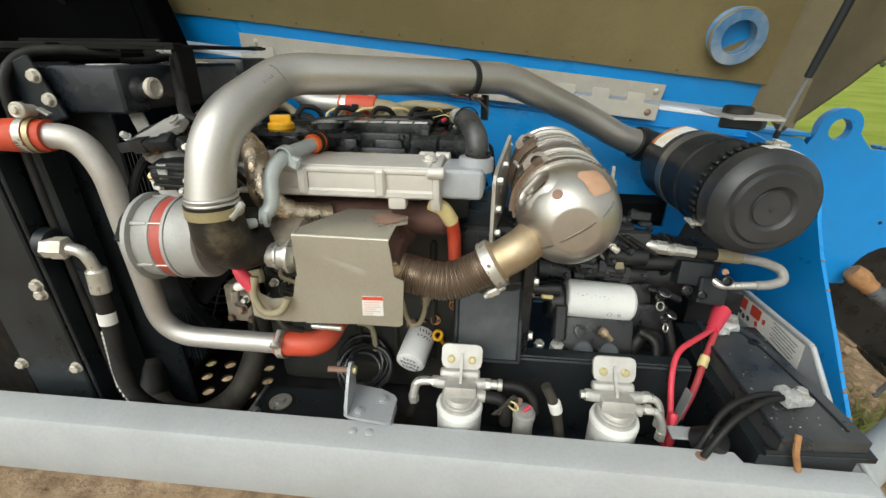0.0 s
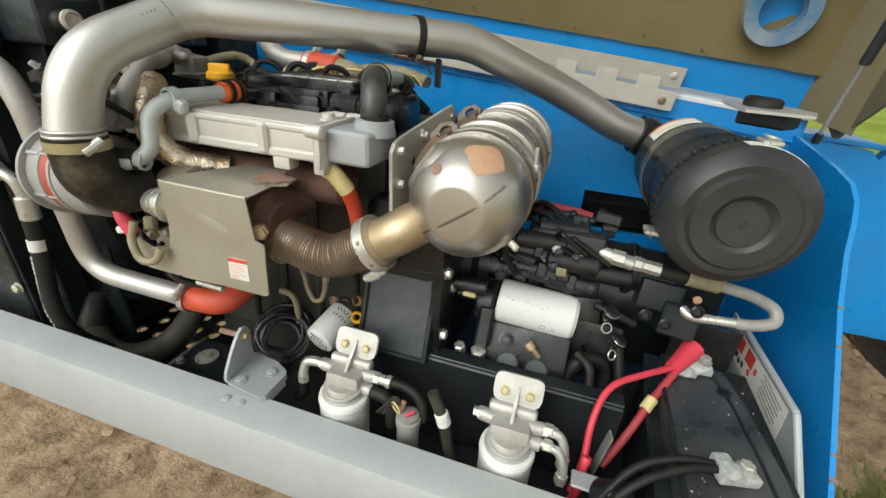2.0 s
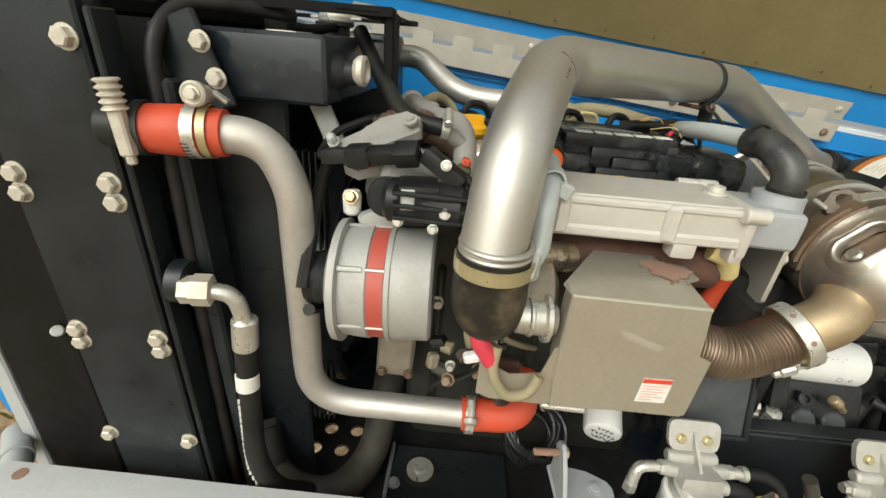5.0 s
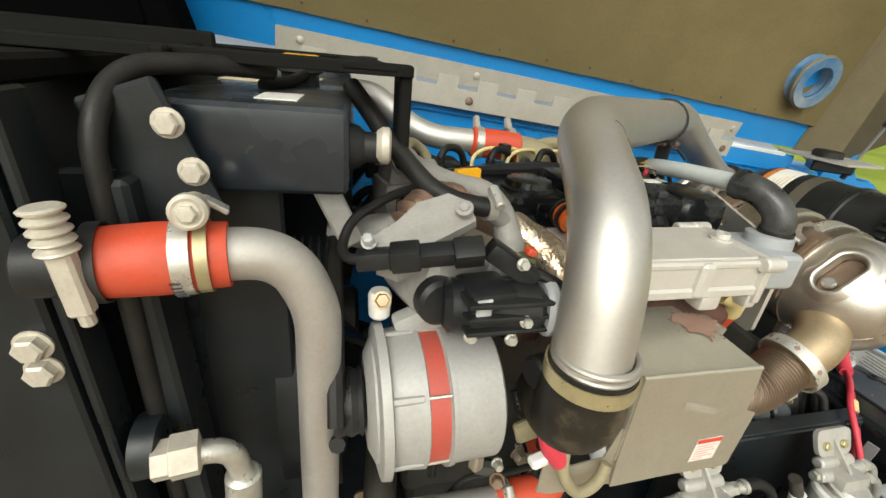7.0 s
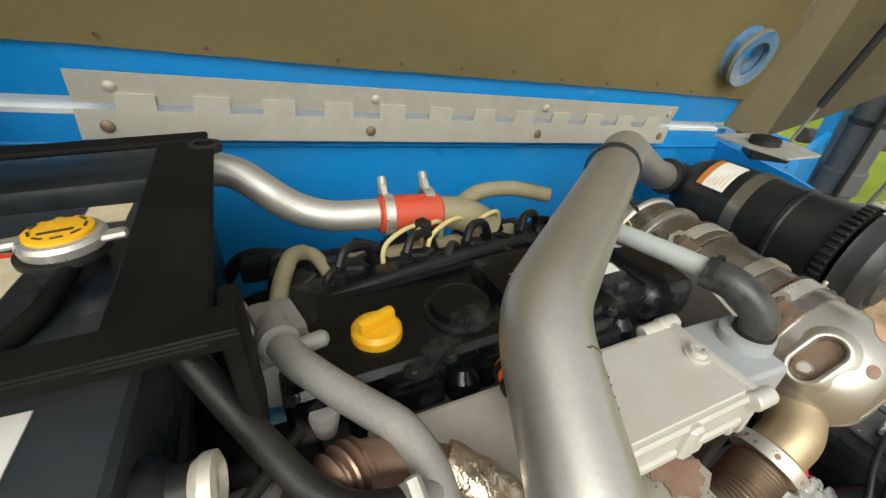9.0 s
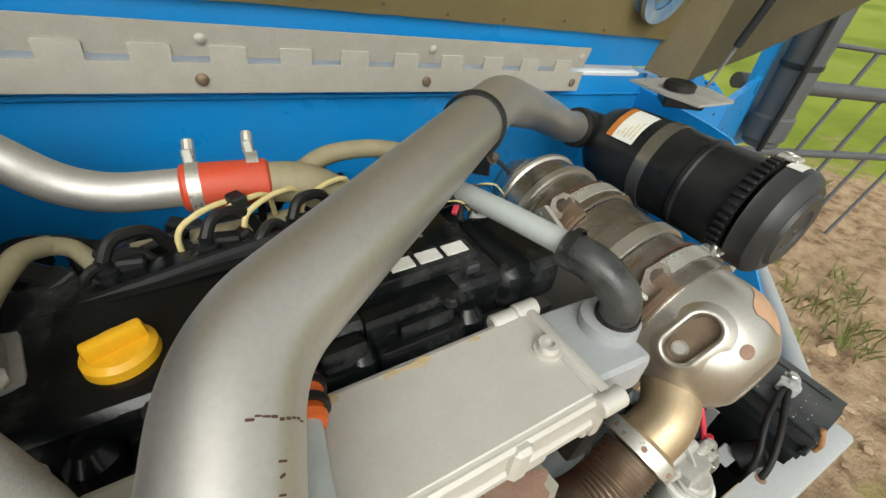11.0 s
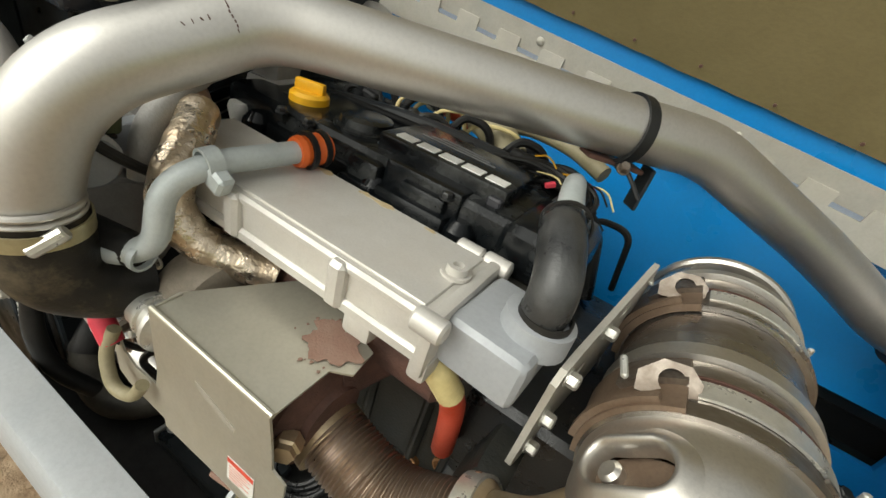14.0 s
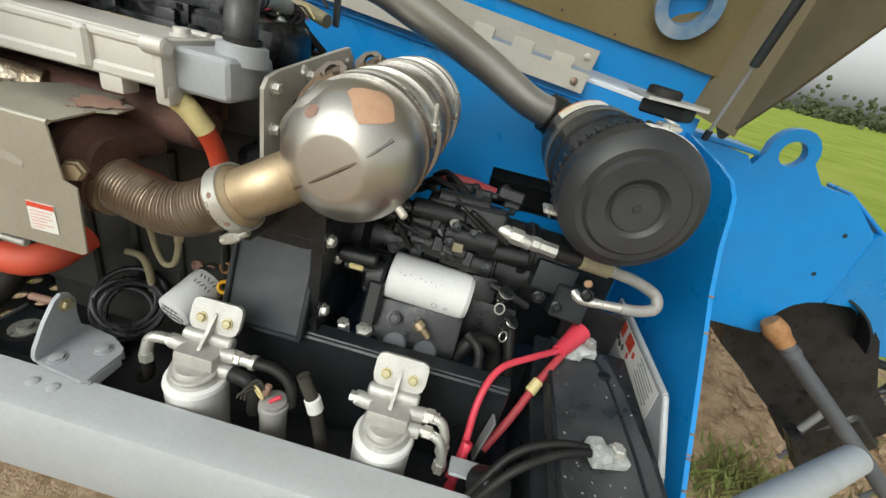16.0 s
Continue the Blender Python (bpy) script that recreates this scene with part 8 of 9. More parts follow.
    part("washer", lathe(bm_new(), (-0.387, 0.047, 0.849), (0, 0, 1), [(0, 0.025), (0.003, 0.025), (0.0035, 0.013), (0.010, 0.011), (0.010, 0)], 28), "zinc", m, "plated washer and bolt")
    part("side_bolt", bolt(bm_new(), (-0.431, 0.016, 0.848), (0, 0, 1), 0.009, 0.007), "oldgrey", m)
    # loose black cable coil
    c = thing("cable_coil", (-0.15, 0.03, 0.9), "loose loops of black cable on the tray", "cable")
    rnd = random.Random(31)
    for i in range(6):
        part("loop", ring(bm_new(), (-0.186 + rnd.uniform(-0.010, 0.010), 0.080 + rnd.uniform(-0.010, 0.010), 0.935 + 0.005 * i), (0.35 + rnd.uniform(-0.2, 0.2), -0.75, 0.6 + rnd.uniform(-0.25, 0.25)), rnd.uniform(0.040, 0.058), 0.0050, 40, 8), "cast_black", c)


build_filters()


def build_pump():
    p = thing("hydraulic_pump", (0.35, 0.25, 0.95), "black cast hydraulic pump bolted to the flywheel housing", "pump")
    bell = part("flywheel_housing", box(bm_new(), (0.075, 0.235, 1.12), (0.14, 0.30, 0.34), bevel=0.02, seg=3), "cast_black", p)
    cp = part("cover_plate", box(bm_new(), (0.078, 0.078, 1.092), (0.130, 0.026, 0.165), (-18, 0, 0), 0.004, 2), "platedust", bell, "flat dusty black cover plate")
    for dx, dz, sx, sz in ((-0.064, 0, 0.009, 0.172), (0.064, 0, 0.009, 0.172), (0, 0.082, 0.136, 0.008), (0, -0.082, 0.136, 0.008)):
        part("plate_rim", box(bm_new(), (0.078 + dx, 0.076 + 0.31 * dz, 1.092 + 0.95 * dz), (sx, 0.034, sz), (-18, 0, 0), 0.002), "black", cp)
    part("flange", box(bm_new(), (0.150, 0.225, 1.12), (0.022, 0.33, 0.36), bevel=0.012, seg=2), "cast_black", p)
    for z, y in ((1.06, 0.075), (1.185, 0.078), (1.29, 0.15)):
        part("flange_bolt", bolt(bm_new(), (0.162, y, z), (1, -0.1, 0), 0.009, 0.008), "zinc", p)
    part("front_body", lathe(bm_new(), (0.16, 0.275, 1.12), (1, 0, 0), [(0, 0.10), (0.02, 0.10), (0.03, 0.075), (0.10, 0.072), (0.105, 0.085), (0.125, 0.085), (0.13, 0.072), (0.23, 0.07), (0.235, 0.08), (0.255, 0.08), (0.26, 0.06), (0.36, 0.055), (0.37, 0.0)], 36), "cast_black", p)
    part("valve_block", box(bm_new(), (0.312, 0.145, 1.022), (0.150, 0.07, 0.085), (-25, 0, 0), 0.008, 2), "cast_black", p)
    for x in (0.284, 0.337):
        part("end_plug", lathe(bm_new(), (x, 0.108, 1.008), (0, -0.8, 0.5), [(0, 0.021), (0.010, 0.021), (0.013, 0.018), (0.013, 0)], 24), "platedust", p, "round flat plug")
    part("hex_plug", lathe(bm_new(), (0.273, 0.110, 1.054), (0, -0.8, 0.6), [(0, 0.012), (0.005, 0.012), (0.006, 0.007), (0.002, 0.007), (0.002, 0)], 20), "cast_black", p)
    part("filter_lug", box(bm_new(), (0.231, 0.124, 1.066), (0.028, 0.03, 0.080), (-20, 0, 0), 0.005), "cast_black", p)
    part("filter_mount", rod(bm_new(), (0.205, 0.168, 1.095), (0.240, 0.168, 1.094), 0.043, n=28, bevel=0.005), "cast_black", p)
    part("long_screw", rod(bm_new(), (0.17, 0.135, 1.118), (0.235, 0.14, 1.114), 0.008, n=12), "cast_black", p)
    part("solenoid", rod(bm_new(), (0.165, 0.128, 1.142), (0.225, 0.130, 1.142), 0.015, n=16), "cast_black", p)
    part("screw_head", bolt(bm_new(), (0.163, 0.120, 1.134), (-0.4, -1, 0.2), 0.008, 0.008), "zinc", p)
    part("brass_tip", box(bm_new(), (0.197, 0.112, 1.132), (0.024, 0.008, 0.008), None, 0.002), "cream", p)
    for k, (x, y, z, r) in enumerate(((0.36, 0.19, 1.20, 0.02), (0.42, 0.20, 1.185, 0.016), (0.30, 0.20, 1.225, 0.018), (0.335, 0.225, 1.245, 0.015))):
        part("servo_bolt", rod(bm_new(), (x - 0.045, y - 0.01, z), (x + 0.045, y + 0.002, z - 0.004), r, n=16, bevel=0.003), "cast_black", p)
    part("servo_block", box(bm_new(), (0.345, 0.240, 1.205), (0.14, 0.10, 0.07), (-15, 0, 0), 0.014, 3), "cast_black", p)
    part("rear_cylinder", rod(bm_new(), (0.40, 0.255, 1.180), (0.545, 0.265, 1.168), 0.044, n=28, bevel=0.008), "cast_black", p)
    part("rear_flange", rod(bm_new(), (0.455, 0.255, 1.176), (0.470, 0.257, 1.174), 0.050, n=28, bevel=0.003), "cast_black", p)
    part("rear_block", box(bm_new(), (0.518, 0.224, 1.152), (0.072, 0.050, 0.052), (-14, 6, 4), 0.004, 2), "black", p)
    part("port_block", box(bm_new(), (0.556, 0.206, 1.120), (0.062, 0.048, 0.060), (-14, 6, 4), 0.004), "black", p)
    for x, z in ((0.500, 1.128), (0.535, 1.118), (0.575, 1.155)):
        part("block_plug", lathe(bm_new(), (x, 0.182, z), (0, -1, 0.25), [(0, 0.011), (0.006, 0.011), (0.008, 0.008), (0.003, 0.006), (0.003, 0)], 14), "cast_black", p)
    part("pink_cap", lathe(bm_new(), (0.572, 0.192, 1.170), (0.3, -0.6, 0.7), [(0, 0.007), (0.006, 0.006), (0.008, 0)], 14), "peach", p, "faded pink port cap")
    # spool caps, ribs and screws on the control housing
    for x, y, z, ln, r in ((0.272, 0.195, 1.222, 0.075, 0.013), (0.300, 0.190, 1.205, 0.085, 0.015), (0.312, 0.178, 1.176, 0.10, 0.017), (0.262, 0.178, 1.186, 0.06, 0.012), (0.365, 0.185, 1.160, 0.09, 0.018), (0.235, 0.20, 1.20, 0.05, 0.016)):
        part("spool_cap", rod(bm_new(), (x - ln / 2, y, z), (x + ln / 2, y + 0.004, z - 0.008), r, n=18, bevel=0.004), "cast_black", p)
        part("cap_collar", rod(bm_new(), (x - ln * 0.1, y, z), (x + ln * 0.08, y + 0.001, z - 0.002), r + 0.004, n=6, bevel=0.002), "cast_black", p)
    for x, y, z in ((0.245, 0.165, 1.205), (0.330, 0.160, 1.196), (0.335, 0.165, 1.222), (0.285, 0.160, 1.170), (0.40, 0.165, 1.165), (0.365, 0.17, 1.215)):
        part("cap_screw", bolt(bm_new(), (x, y, z), (0, -0.8, 0.6), 0.006, 0.007), "black", p)
    rng = random.Random(41)
    for q in range(26):
        x, y, z = rng.uniform(0.225, 0.375), rng.uniform(0.165, 0.200), rng.uniform(1.155, 1.240)
        y += max(0.0, z - 1.19) * 0.6
        kind = q % 3
        if kind == 0:
            ln, rad = rng.uniform(0.02, 0.05), rng.uniform(0.006, 0.012)
            part("spool_end", rod(bm_new(), (x, y, z), (x + ln, y - 0.004, z - 0.004), rad, n=14, bevel=0.002), "cast_black", p)
        elif kind == 1:
            part("block_bolt", bolt(bm_new(), (x, y - 0.006, z), (rng.uniform(-0.4, 0.4), -0.8, 0.6), rng.uniform(0.005, 0.008), 0.010), rng.choice(("cast_black", "cast_black", "zinc", "rustbrown")), p)
        else:
            part("control_line", tube(bm_new(), [(x, y, z), (x + rng.uniform(-0.03, 0.03), y - 0.022, z + 0.014), (x + rng.uniform(0.02, 0.07), y - 0.012, z - rng.uniform(0.0, 0.04))], rng.uniform(0.003, 0.0055), 0.012, 8), rng.choice(("rubber", "cast_black", "oldgrey")), p)
    for q in range(20):
        x, y = rng.uniform(0.27, 0.43) if q % 3 < 2 else rng.uniform(0.25, 0.31), rng.uniform(0.205, 0.30)
        z = 1.240 + (y - 0.24) * 0.25
        if q % 3 == 0:
            part("cover_rib", box(bm_new(), (x, y, z), (rng.uniform(0.015, 0.05), rng.uniform(0.010, 0.022), rng.uniform(0.010, 0.024)), (-15, rng.uniform(-8, 8), rng.uniform(-10, 10)), 0.003), "cast_black", p)
        elif q % 3 == 1:
            part("cover_screw", bolt(bm_new(), (x, y, z + 0.004), (rng.uniform(-0.2, 0.2), -0.3, 1), rng.uniform(0.005, 0.009), 0.008), rng.choice(("cast_black", "black", "rustbrown")), p)
        else:
            part("control_line", tube(bm_new(), [(x, y, z), (x + 0.02, y - 0.01, z + 0.018), (x + rng.uniform(0.03, 0.06), y - 0.02, z + 0.012), (x + rng.uniform(0.05, 0.09), y - rng.uniform(0.02, 0.05), z - 0.02)], rng.uniform(0.003, 0.006), 0.014, 8), rng.choice(("rubber", "cast_black")), p)
    part("tan_tag", box(bm_new(), (0.345, 0.165, 1.190), (0.018, 0.004, 0.022), (-30, 0, 10), 0.001), "tanplastic", p)
    part("side_lug", box(bm_new(), (0.402, 0.19, 1.110), (0.05, 0.035, 0.045), (-20, 0, 8), 0.006, 2), "cast_black", p)
    part("lever", tube(bm_new(), [(0.415, 0.165, 1.135), (0.452, 0.160, 1.128), (0.485, 0.17, 1.110)], 0.007, 0.02, 10), "cast_black", p)
    part("lower_casting", box(bm_new(), (0.43, 0.215, 1.02), (0.10, 0.08, 0.12), (-10, 0, 0), 0.015, 2), "cast_black", p)
    part("red_tube", tube(bm_new(), [(0.27, 0.33, 1.245), (0.33, 0.33, 1.245), (0.385, 0.335, 1.235)], 0.010, 0.03, 12), "darkred", p)
    # charge filter
    c = thing("charge_filter", (0.32, 0.17, 1.05), "white hydraulic spin-on filter with small printed marks", "filter")
    o, d = V((0.240, 0.165, 1.104)), V((1, 0.03, -0.07)).normalized()
    can = part("can", lathe(bm_new(), o, d, [(0.004, 0.038), (0.007, 0.041), (0.010, 0.0415), (0.130, 0.0415), (0.141, 0.040), (0.148, 0.034), (0.150, 0.0)], 44), "white", c)
    rnd = random.Random(9)
    for k in range(11):
        # faint date stamps along the crown, two round symbols lower down
        s, a = (0.022 + 0.009 * k, 138 + 5 * (k % 2) + rnd.uniform(-2, 2)) if k < 9 else (0.092 + 0.020 * (k - 9), 192)
        rd = V((0, -math.cos(radians(a - 180)), -math.sin(radians(a - 180))))
        rd = (rd - d * rd.dot(d)).normalized()
        p0 = o + d * s + rd * 0.0416
        if k < 9:
            m = Matrix((d, rd.cross(d), rd)).transposed().to_euler()
            part("printed_mark", box(bm_new(), p0, (rnd.uniform(0.001, 0.004), 0.0010, 0.0006), tuple(math.degrees(v) for v in m), 0), "ink", can)
        else:
            part("round_symbol", ring(bm_new(), p0, rd, 0.0048 if k == 9 else 0.0030, 0.0004, 20, 5), "ink", can)
    # plated plugs in front of the pump
    f = thing("pressure_fittings", (0.2, 0.1, 1.02), "two plated hexagon pressure fittings", "fitting")
    for x, r in ((0.191, 0.011), (0.228, 0.0145)):
        part("fitting", lathe(bm_new(), (x, 0.110, 0.994), (0, -0.3, 1), [(0, r), (0.012, r), (0.013, r * 0.85), (0.017, r * 0.85), (0.018, r), (0.032, r), (0.034, r * 0.7), (0.034, 0)], 6), "zinc", f)
    # upper hose set
    h = thing("pressure_hose", (0.55, 0.22, 1.17), "plated swivel elbow and black hose looping to the pump", "hose")
    part("elbow", tube(bm_new(), [(0.408, 0.222, 1.188), (0.404, 0.204, 1.221), (0.420, 0.200, 1.219), (0.46, 0.200, 1.211)], 0.0125, 0.02, 16), "zinc", h)
    part("nut", lathe(bm_new(), (0.424, 0.200, 1.218), (1, 0.02, -0.12), [(0, 0.0150), (0.020, 0.0150), (0.022, 0.011), (0.036, 0.011), (0.038, 0.0135), (0.050, 0.0135), (0.052, 0.012), (0.085, 0.0125), (0.087, 0.010)], 8), "zinc", h)
    part("hose", tube(bm_new(), [(0.505, 0.200, 1.208), (0.575, 0.204, 1.203), (0.655, 0.210, 1.190), (0.692, 0.205, 1.176), (0.694, 0.190, 1.158), (0.664, 0.183, 1.149), (0.635, 0.183, 1.147)], 0.0098, 0.02, 16), "greydust", h, "dusty grey hose loop")
    part("black_sleeve", rod(bm_new(), (0.505, 0.200, 1.208), (0.550, 0.202, 1.205), 0.013, n=16), "rubber", h)
    part("tan_sleeve", rod(bm_new(), (0.548, 0.202, 1.205), (0.602, 0.206, 1.199), 0.0145, n=16), "tanplastic", h, "tan marker sleeve")
    part("swage", rod(bm_new(), (0.585, 0.183, 1.143), (0.648, 0.183, 1.148), 0.0082, n=14, bevel=0.002), "zinc", h)
    part("end_elbow", tube(bm_new(), [(0.590, 0.183, 1.143), (0.566, 0.184, 1.142), (0.556, 0.195, 1.148)], 0.0085, 0.012, 14), "zinc", h)
    # test ports with hanging caps
    t = thing("test_port", (0.446, 0.158, 1.10), "black capped test coupling with a bright chromed rim", "fitting", "test couplings by the pump")
    body = part("coupling", lathe(bm_new(), (0.437, 0.158, 1.112), (0.2, -0.35, 1), [(0, 0.006), (0.008, 0.006), (0.010, 0.0085), (0.022, 0.0085), (0.023, 0.0125), (0.029, 0.0130), (0.032, 0.010), (0.032, 0)], 20), "plastic", t)
    top = V((0.437, 0.158, 1.112)) + V((0.2, -0.35, 1)).normalized() * 0.0275
    part("rim", ring(bm_new(), top, (0.2, -0.35, 1), 0.0125, 0.0016, 26, 8), "chrome", body, "chromed rim")
    part("hex", lathe(bm_new(), (0.437, 0.158, 1.118), (0.2, -0.35, 1), [(0, 0.0085), (0.007, 0.0085)], 6), "chrome", body)
    part("chain", ring(bm_new(), (0.440, 0.148, 1.104), (0.3, -0.8, 0.4), 0.009, 0.0014, 24, 6), "zinc", t)
    copy_thing(t, pose(0.462, 0.156, 1.048, 0, 8, 20))
    ho = thing("black_hoses", (0.42, 0.1, 0.95), "black rubber hoses between pump and tray", "hose")
    for k, pts in enumerate(([(0.385, 0.12, 0.98), (0.405, 0.135, 1.03), (0.435, 0.15, 1.035), (0.46, 0.16, 1.01), (0.46, 0.13, 0.92)], [(0.40, 0.12, 1.055), (0.425, 0.10, 1.05), (0.43, 0.08, 1.0), (0.42, 0.06, 0.88)], [(0.47, 0.17, 1.06), (0.485, 0.14, 1.0), (0.49, 0.12, 0.92), (0.48, 0.10, 0.84)])):
        part("hose", tube(bm_new(), pts, (0.013, 0.008, 0.010)[k], 0.03, 14), "rubber", ho)
    part("brass_tee", rod(bm_new(), (0.322, 0.098, 1.060), (0.337, 0.098, 1.044), 0.0062, n=6), "brass", ho)
    part("brass_nut", rod(bm_new(), (0.312, 0.102, 1.066), (0.324, 0.098, 1.057), 0.0095, n=14), "brass", ho)


build_pump()


# ---- battery box ----
def build_battery():
    b = thing("battery_box", (0.62, 0.1, 0.83), "dusty black battery cover with a raised rim", "battery box")
    part("case", slab(bm_new(), [(0.528, -0.115), (0.690, -0.105), (0.715, -0.02), (0.715, 0.25), (0.545, 0.25), (0.530, 0.11)], (0, 0, 0.83), (1, 0, 0), (0, 1, 0), 0.165), "black", b)
    part("cover", slab(bm_new(), [(0.548, -0.120), (0.690, -0.110), (0.690, 0.0), (0.676, 0.128), (0.660, 0.205), (0.560, 0.222), (0.548, 0.11)], (0, 0, 0.995), (1, 0, 0), (0, 1, 0), 0.033), "lidgrey", b, "dusty black lid")
    part("skirt", slab(bm_new(), [(0.524, -0.120), (0.712, -0.110), (0.722, -0.02), (0.722, 0.26), (0.540, 0.26), (0.526, 0.11)], (0, 0, 0.984), (1, 0, 0), (0, 1, 0), 0.010), "black", b)
    part("front_rim", tube(bm_new(), [(0.530, -0.119, 1.000), (0.690, -0.110, 1.000)], 0.006, 0.01, 10), "black", b)
    part("side_rim", tube(bm_new(), [(0.550, -0.115, 1.028), (0.550, 0.11, 1.028), (0.561, 0.218, 1.028)], 0.004, 0.01, 10), "black", b)
    part("lid_line", tube(bm_new(), [(0.668, -0.09, 1.028), (0.666, 0.0, 1.028), (0.655, 0.12, 1.028), (0.640, 0.185, 1.028), (0.610, 0.195, 1.028)], 0.003, 0.02, 8), "black", b)
    part("lid_plug", lathe(bm_new(), (0.648, 0.146, 1.028), (0, 0, 1), [(0, 0.011), (0.004, 0.011), (0.004, 0.006), (0.001, 0.006), (0.001, 0)], 18), "plastic", b)
    rnd = random.Random(21)
    bm = bm_new()
    for k in range(30):
        box(bm, (rnd.uniform(0.556, 0.684), rnd.uniform(-0.10, 0.19), 1.0286), (rnd.uniform(0.0008, 0.003), rnd.uniform(0.0008, 0.0045) * rnd.random() + 0.0006, 0.0008), (0, 0, rnd.uniform(0, 90)), 0)
    tagged(part("dried_flecks", bm, "chalk", b, "dried pale mud flecks"), kind="stuff")
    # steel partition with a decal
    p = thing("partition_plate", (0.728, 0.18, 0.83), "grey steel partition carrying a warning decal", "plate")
    out = [(0.42, 0.83), (0.42, 1.043), (0.338, 1.047), (0.106, 1.056), (0.012, 0.978), (-0.03, 0.91), (-0.03, 0.83)]
    part("sheet", slab(bm_new(), out, (0.728, 0, 0), (0, 1, 0), (0, 0, 1), 0.005), "greyzinc", p)
    edge = [(0.338, 1.047), (0.106, 1.056), (0.012, 0.978), (-0.03, 0.91)]
    for k, ((y0, z0), (y1, z1)) in enumerate(zip(edge, edge[1:])):
        part("edge_flange", rod(bm_new(), (0.731, y0, z0), (0.731, y1, z1), 0.0055, n=8), "greyrail", p)
    part("back_sheet", box(bm_new(), (0.665, 0.345, 0.99), (0.12, 0.005, 0.10), (0, 0, -8), 0.001), "blackdusty", p)
    # Black sheet added to stand for the darkness behind the pump.
    part("gap_shade_sheet", slab(bm_new(), [(0.50, 0.84), (0.70, 0.84), (0.70, 1.25), (0.60, 1.25), (0.56, 1.10), (0.50, 1.06)], (0, 0.43, 0), (1, 0, 0), (0, 0, 1), 0.005), "black", p, "black sheet added for the dark gap behind the pump")
    dec = part("decal", slab(bm_new(), [(0.360, 1.034), (0.119, 1.047), (0.114, 0.988), (0.366, 0.974)], (0.7272, 0, 0), (0, 1, 0), (0, 0, 1), 0.0006), "paper", p, "worn warning decal")
    part("red_heading", slab(bm_new(), [(0.356, 1.032), (0.318, 1.034), (0.317, 1.006), (0.355, 1.004)], (0.7264, 0, 0), (0, 1, 0), (0, 0, 1), 0.0005), "redprint", dec)
    part("red_heading", slab(bm_new(), [(0.300, 1.035), (0.262, 1.037), (0.261, 1.010), (0.299, 1.008)], (0.7264, 0, 0), (0, 1, 0), (0, 0, 1), 0.0005), "redprint", dec)
    for k, (y, z) in enumerate(((0.335, 0.994), (0.318, 0.990), (0.300, 0.994), (0.268, 0.999), (0.246, 1.018))):
        part("pictogram", box(bm_new(), (0.7266, y, z), (0.0006, 0.012, 0.010), (20 * k, 0, 0), 0), "ink" if k < 3 else "redprint", dec)
    for k in range(6):
        part("text_line", box(bm_new(), (0.7266, 0.175, 1.036 - 0.0075 * k), (0.0006, 0.085 - 0.012 * (k % 2), 0.002), (3, 0, 0), 0), "oldgrey", dec)
    # terminals and cables
    t = thing("positive_cable", (0.58, 0.17, 1.03), "red battery cable with a taped red lug", "cable")
    part("boot", tube(bm_new(), [(0.600, 0.205, 1.068), (0.585, 0.185, 1.058), (0.56, 0.15, 1.050)], lambda s: 0.0195 - 0.10 * s, 0.02, 14, fine=0.008), "redcable", t, "red rubber boot")
    part("cable", tube(bm_new(), [(0.565, 0.155, 1.052), (0.515, 0.112, 1.056), (0.455, 0.070, 1.048), (0.436, 0.025, 1.01), (0.436, -0.01, 0.95), (0.425, -0.03, 0.90)], 0.0056, 0.04, 14), "redcable", t)
    part("second_cable", tube(bm_new(), [(0.57, 0.155, 1.045), (0.535, 0.105, 1.015), (0.50, 0.05, 0.97), (0.47, 0.02, 0.92)], 0.0068, 0.03, 14), "darkred", t)
    part("tape", rod(bm_new(), (0.535, 0.105, 1.015), (0.523, 0.088, 1.0), 0.0098, n=14), "cream", t, "cream tape")
    part("tape_wrap", tube(bm_new(), [(0.438, -0.012, 0.965), (0.434, -0.03, 0.93), (0.43, -0.04, 0.89)], lambda s: 0.0078 + 0.0012 * math.sin(s * 260), 0.02, 12, fine=0.004), "redcable", t, "red tape wrap")
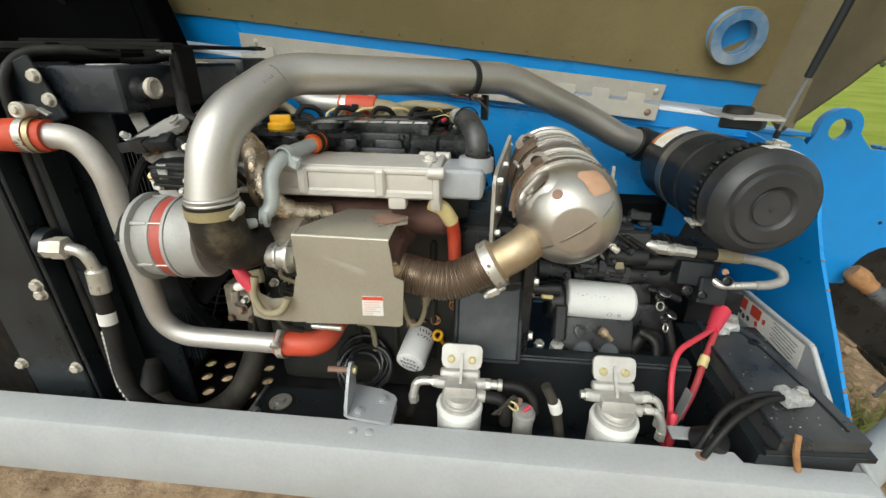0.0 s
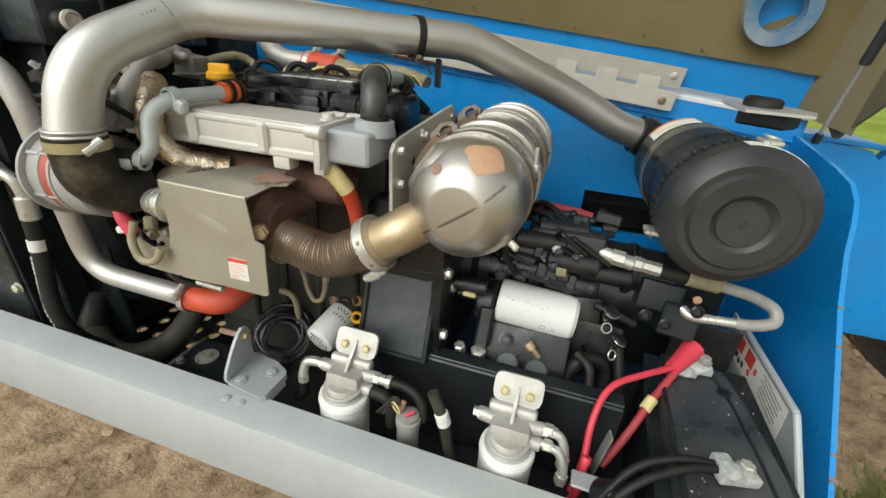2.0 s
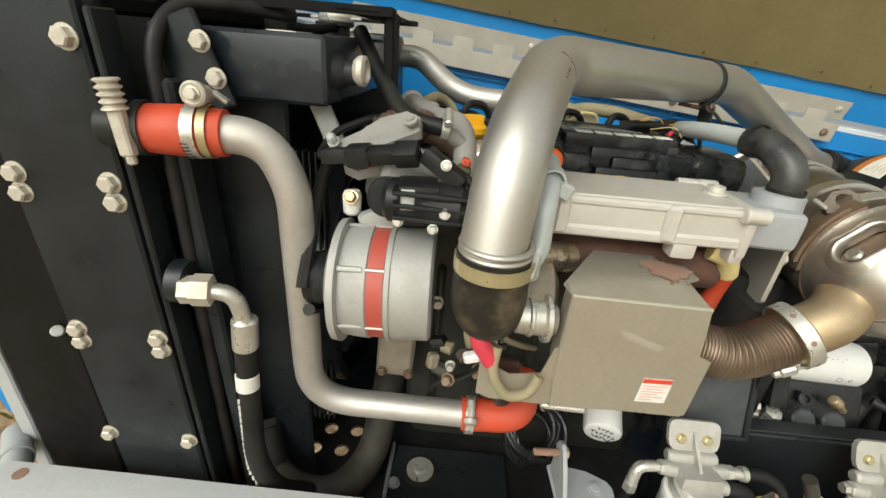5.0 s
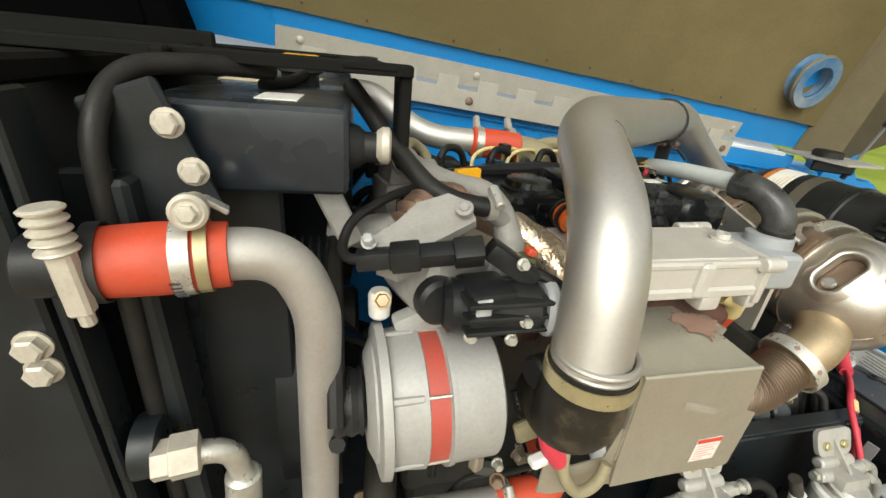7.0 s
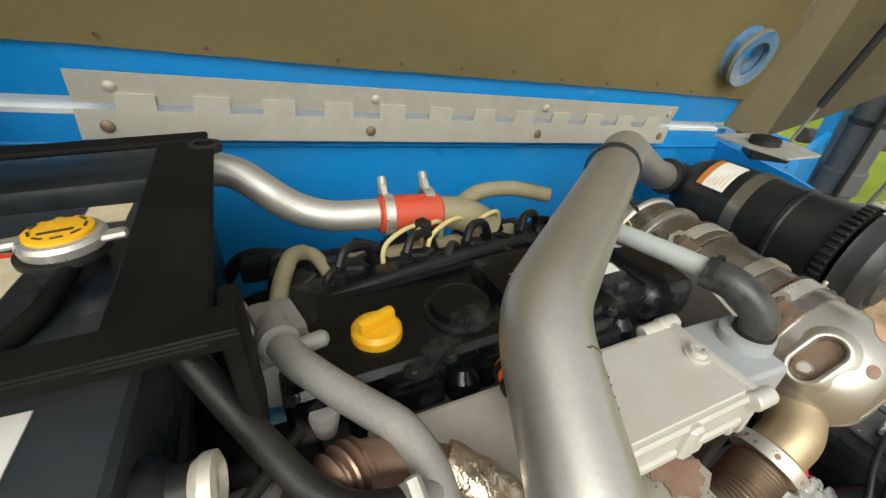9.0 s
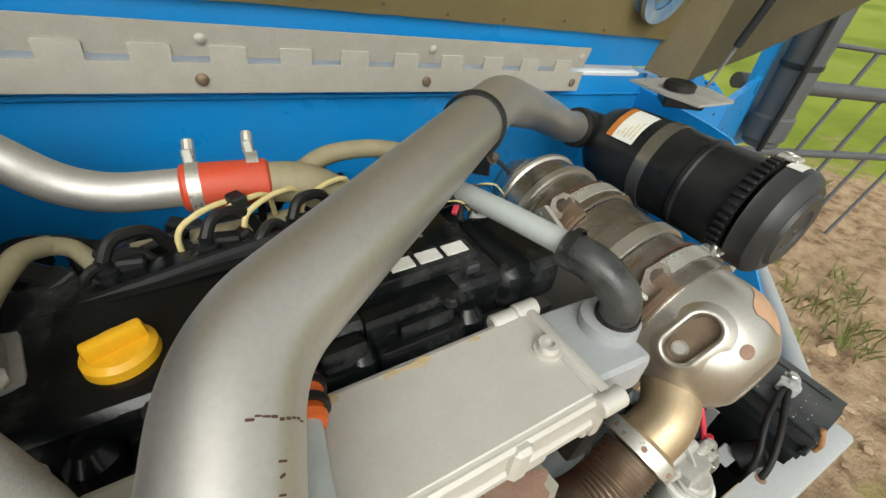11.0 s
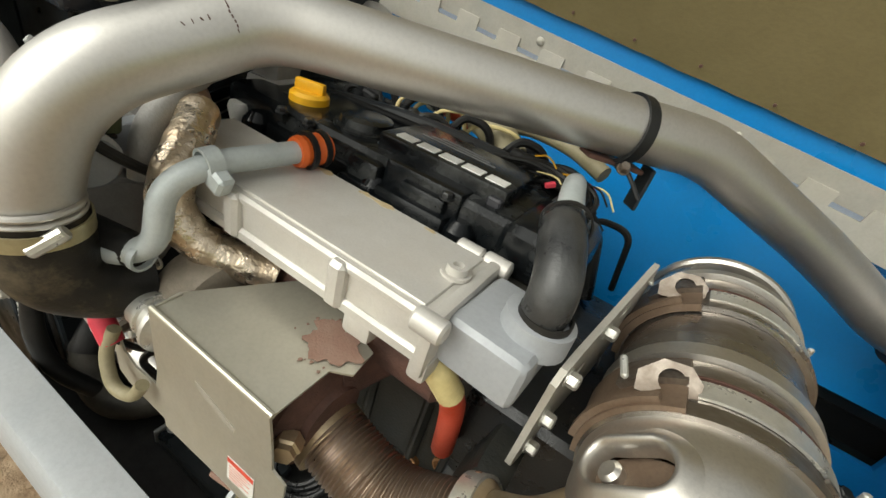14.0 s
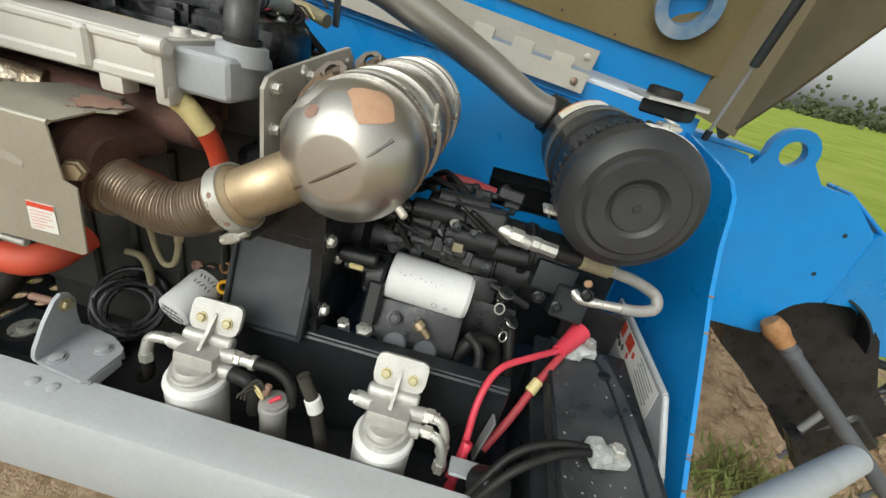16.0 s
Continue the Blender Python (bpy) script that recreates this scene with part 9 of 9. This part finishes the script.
    part("lug", lump(lump(bm_new(), (0.612, 0.190, 1.040), (0.028, 0.020, 0.014), 2), (0.592, 0.172, 1.036), (0.018, 0.014, 0.010), 5), "chalk", t, "corroded terminal lug")
    part("lug_bolt", bolt(bm_new(), (0.618, 0.188, 1.055), (0, 0, 1), 0.010, 0.010), "greydust", t)
    n = thing("negative_cable", (0.60, -0.02, 1.02), "two black battery cables with a corroded grey lug", "cable")
    for k in (0, 1):
        part("cable", tube(bm_new(), [(0.620, -0.012 - 0.006 * k, 1.045), (0.575, -0.018 - 0.016 * k, 1.046), (0.52, -0.035 - 0.028 * k, 1.030), (0.485, -0.065 - 0.02 * k, 0.99), (0.465, -0.075 - 0.015 * k, 0.93)], 0.0060, 0.03, 14), "rubber", n)
    part("lug", lump(box(bm_new(), (0.628, -0.013, 1.043), (0.024, 0.036, 0.024), (0, 0, 15), 0.005, 2), (0.634, -0.016, 1.047), (0.016, 0.016, 0.012), 3), "chalk", n, "chalky grey terminal clamp")
    part("lug_arm", box(bm_new(), (0.652, -0.010, 1.038), (0.04, 0.03, 0.016), (0, 10, 20), 0.005, 2), "chalk", n)
    part("lug_bolt", bolt(bm_new(), (0.655, -0.006, 1.046), (0, 0, 1), 0.010, 0.009), "zinc", n)
    n.location = n.location + V((-0.026, -0.020, 0.0))
    k = thing("plug_fitting", (0.46, -0.07, 0.95), "black plastic plug beside a small grey angle", "fitting")
    part("plug", rod(bm_new(), (0.462, -0.06, 0.95), (0.485, -0.085, 0.985), 0.024, n=20, bevel=0.004), "plastic", k)
    part("angle", box(bm_new(), (0.462, 0.012, 0.955), (0.004, 0.020, 0.090), (0, 8, 10), 0.001), "oldgrey", k)
    part("angle_foot", box(bm_new(), (0.44, -0.05, 0.955), (0.045, 0.03, 0.006), (0, 0, 0), 0.002), "greyzinc", k)
    solo("cord_end", tube(bm_new(), [(0.575, -0.113, 1.036), (0.570, -0.128, 1.01), (0.585, -0.128, 0.975)], 0.005, 0.01, 8), "rustorange", "frayed tan cord on the battery cover", "cord")


build_battery()
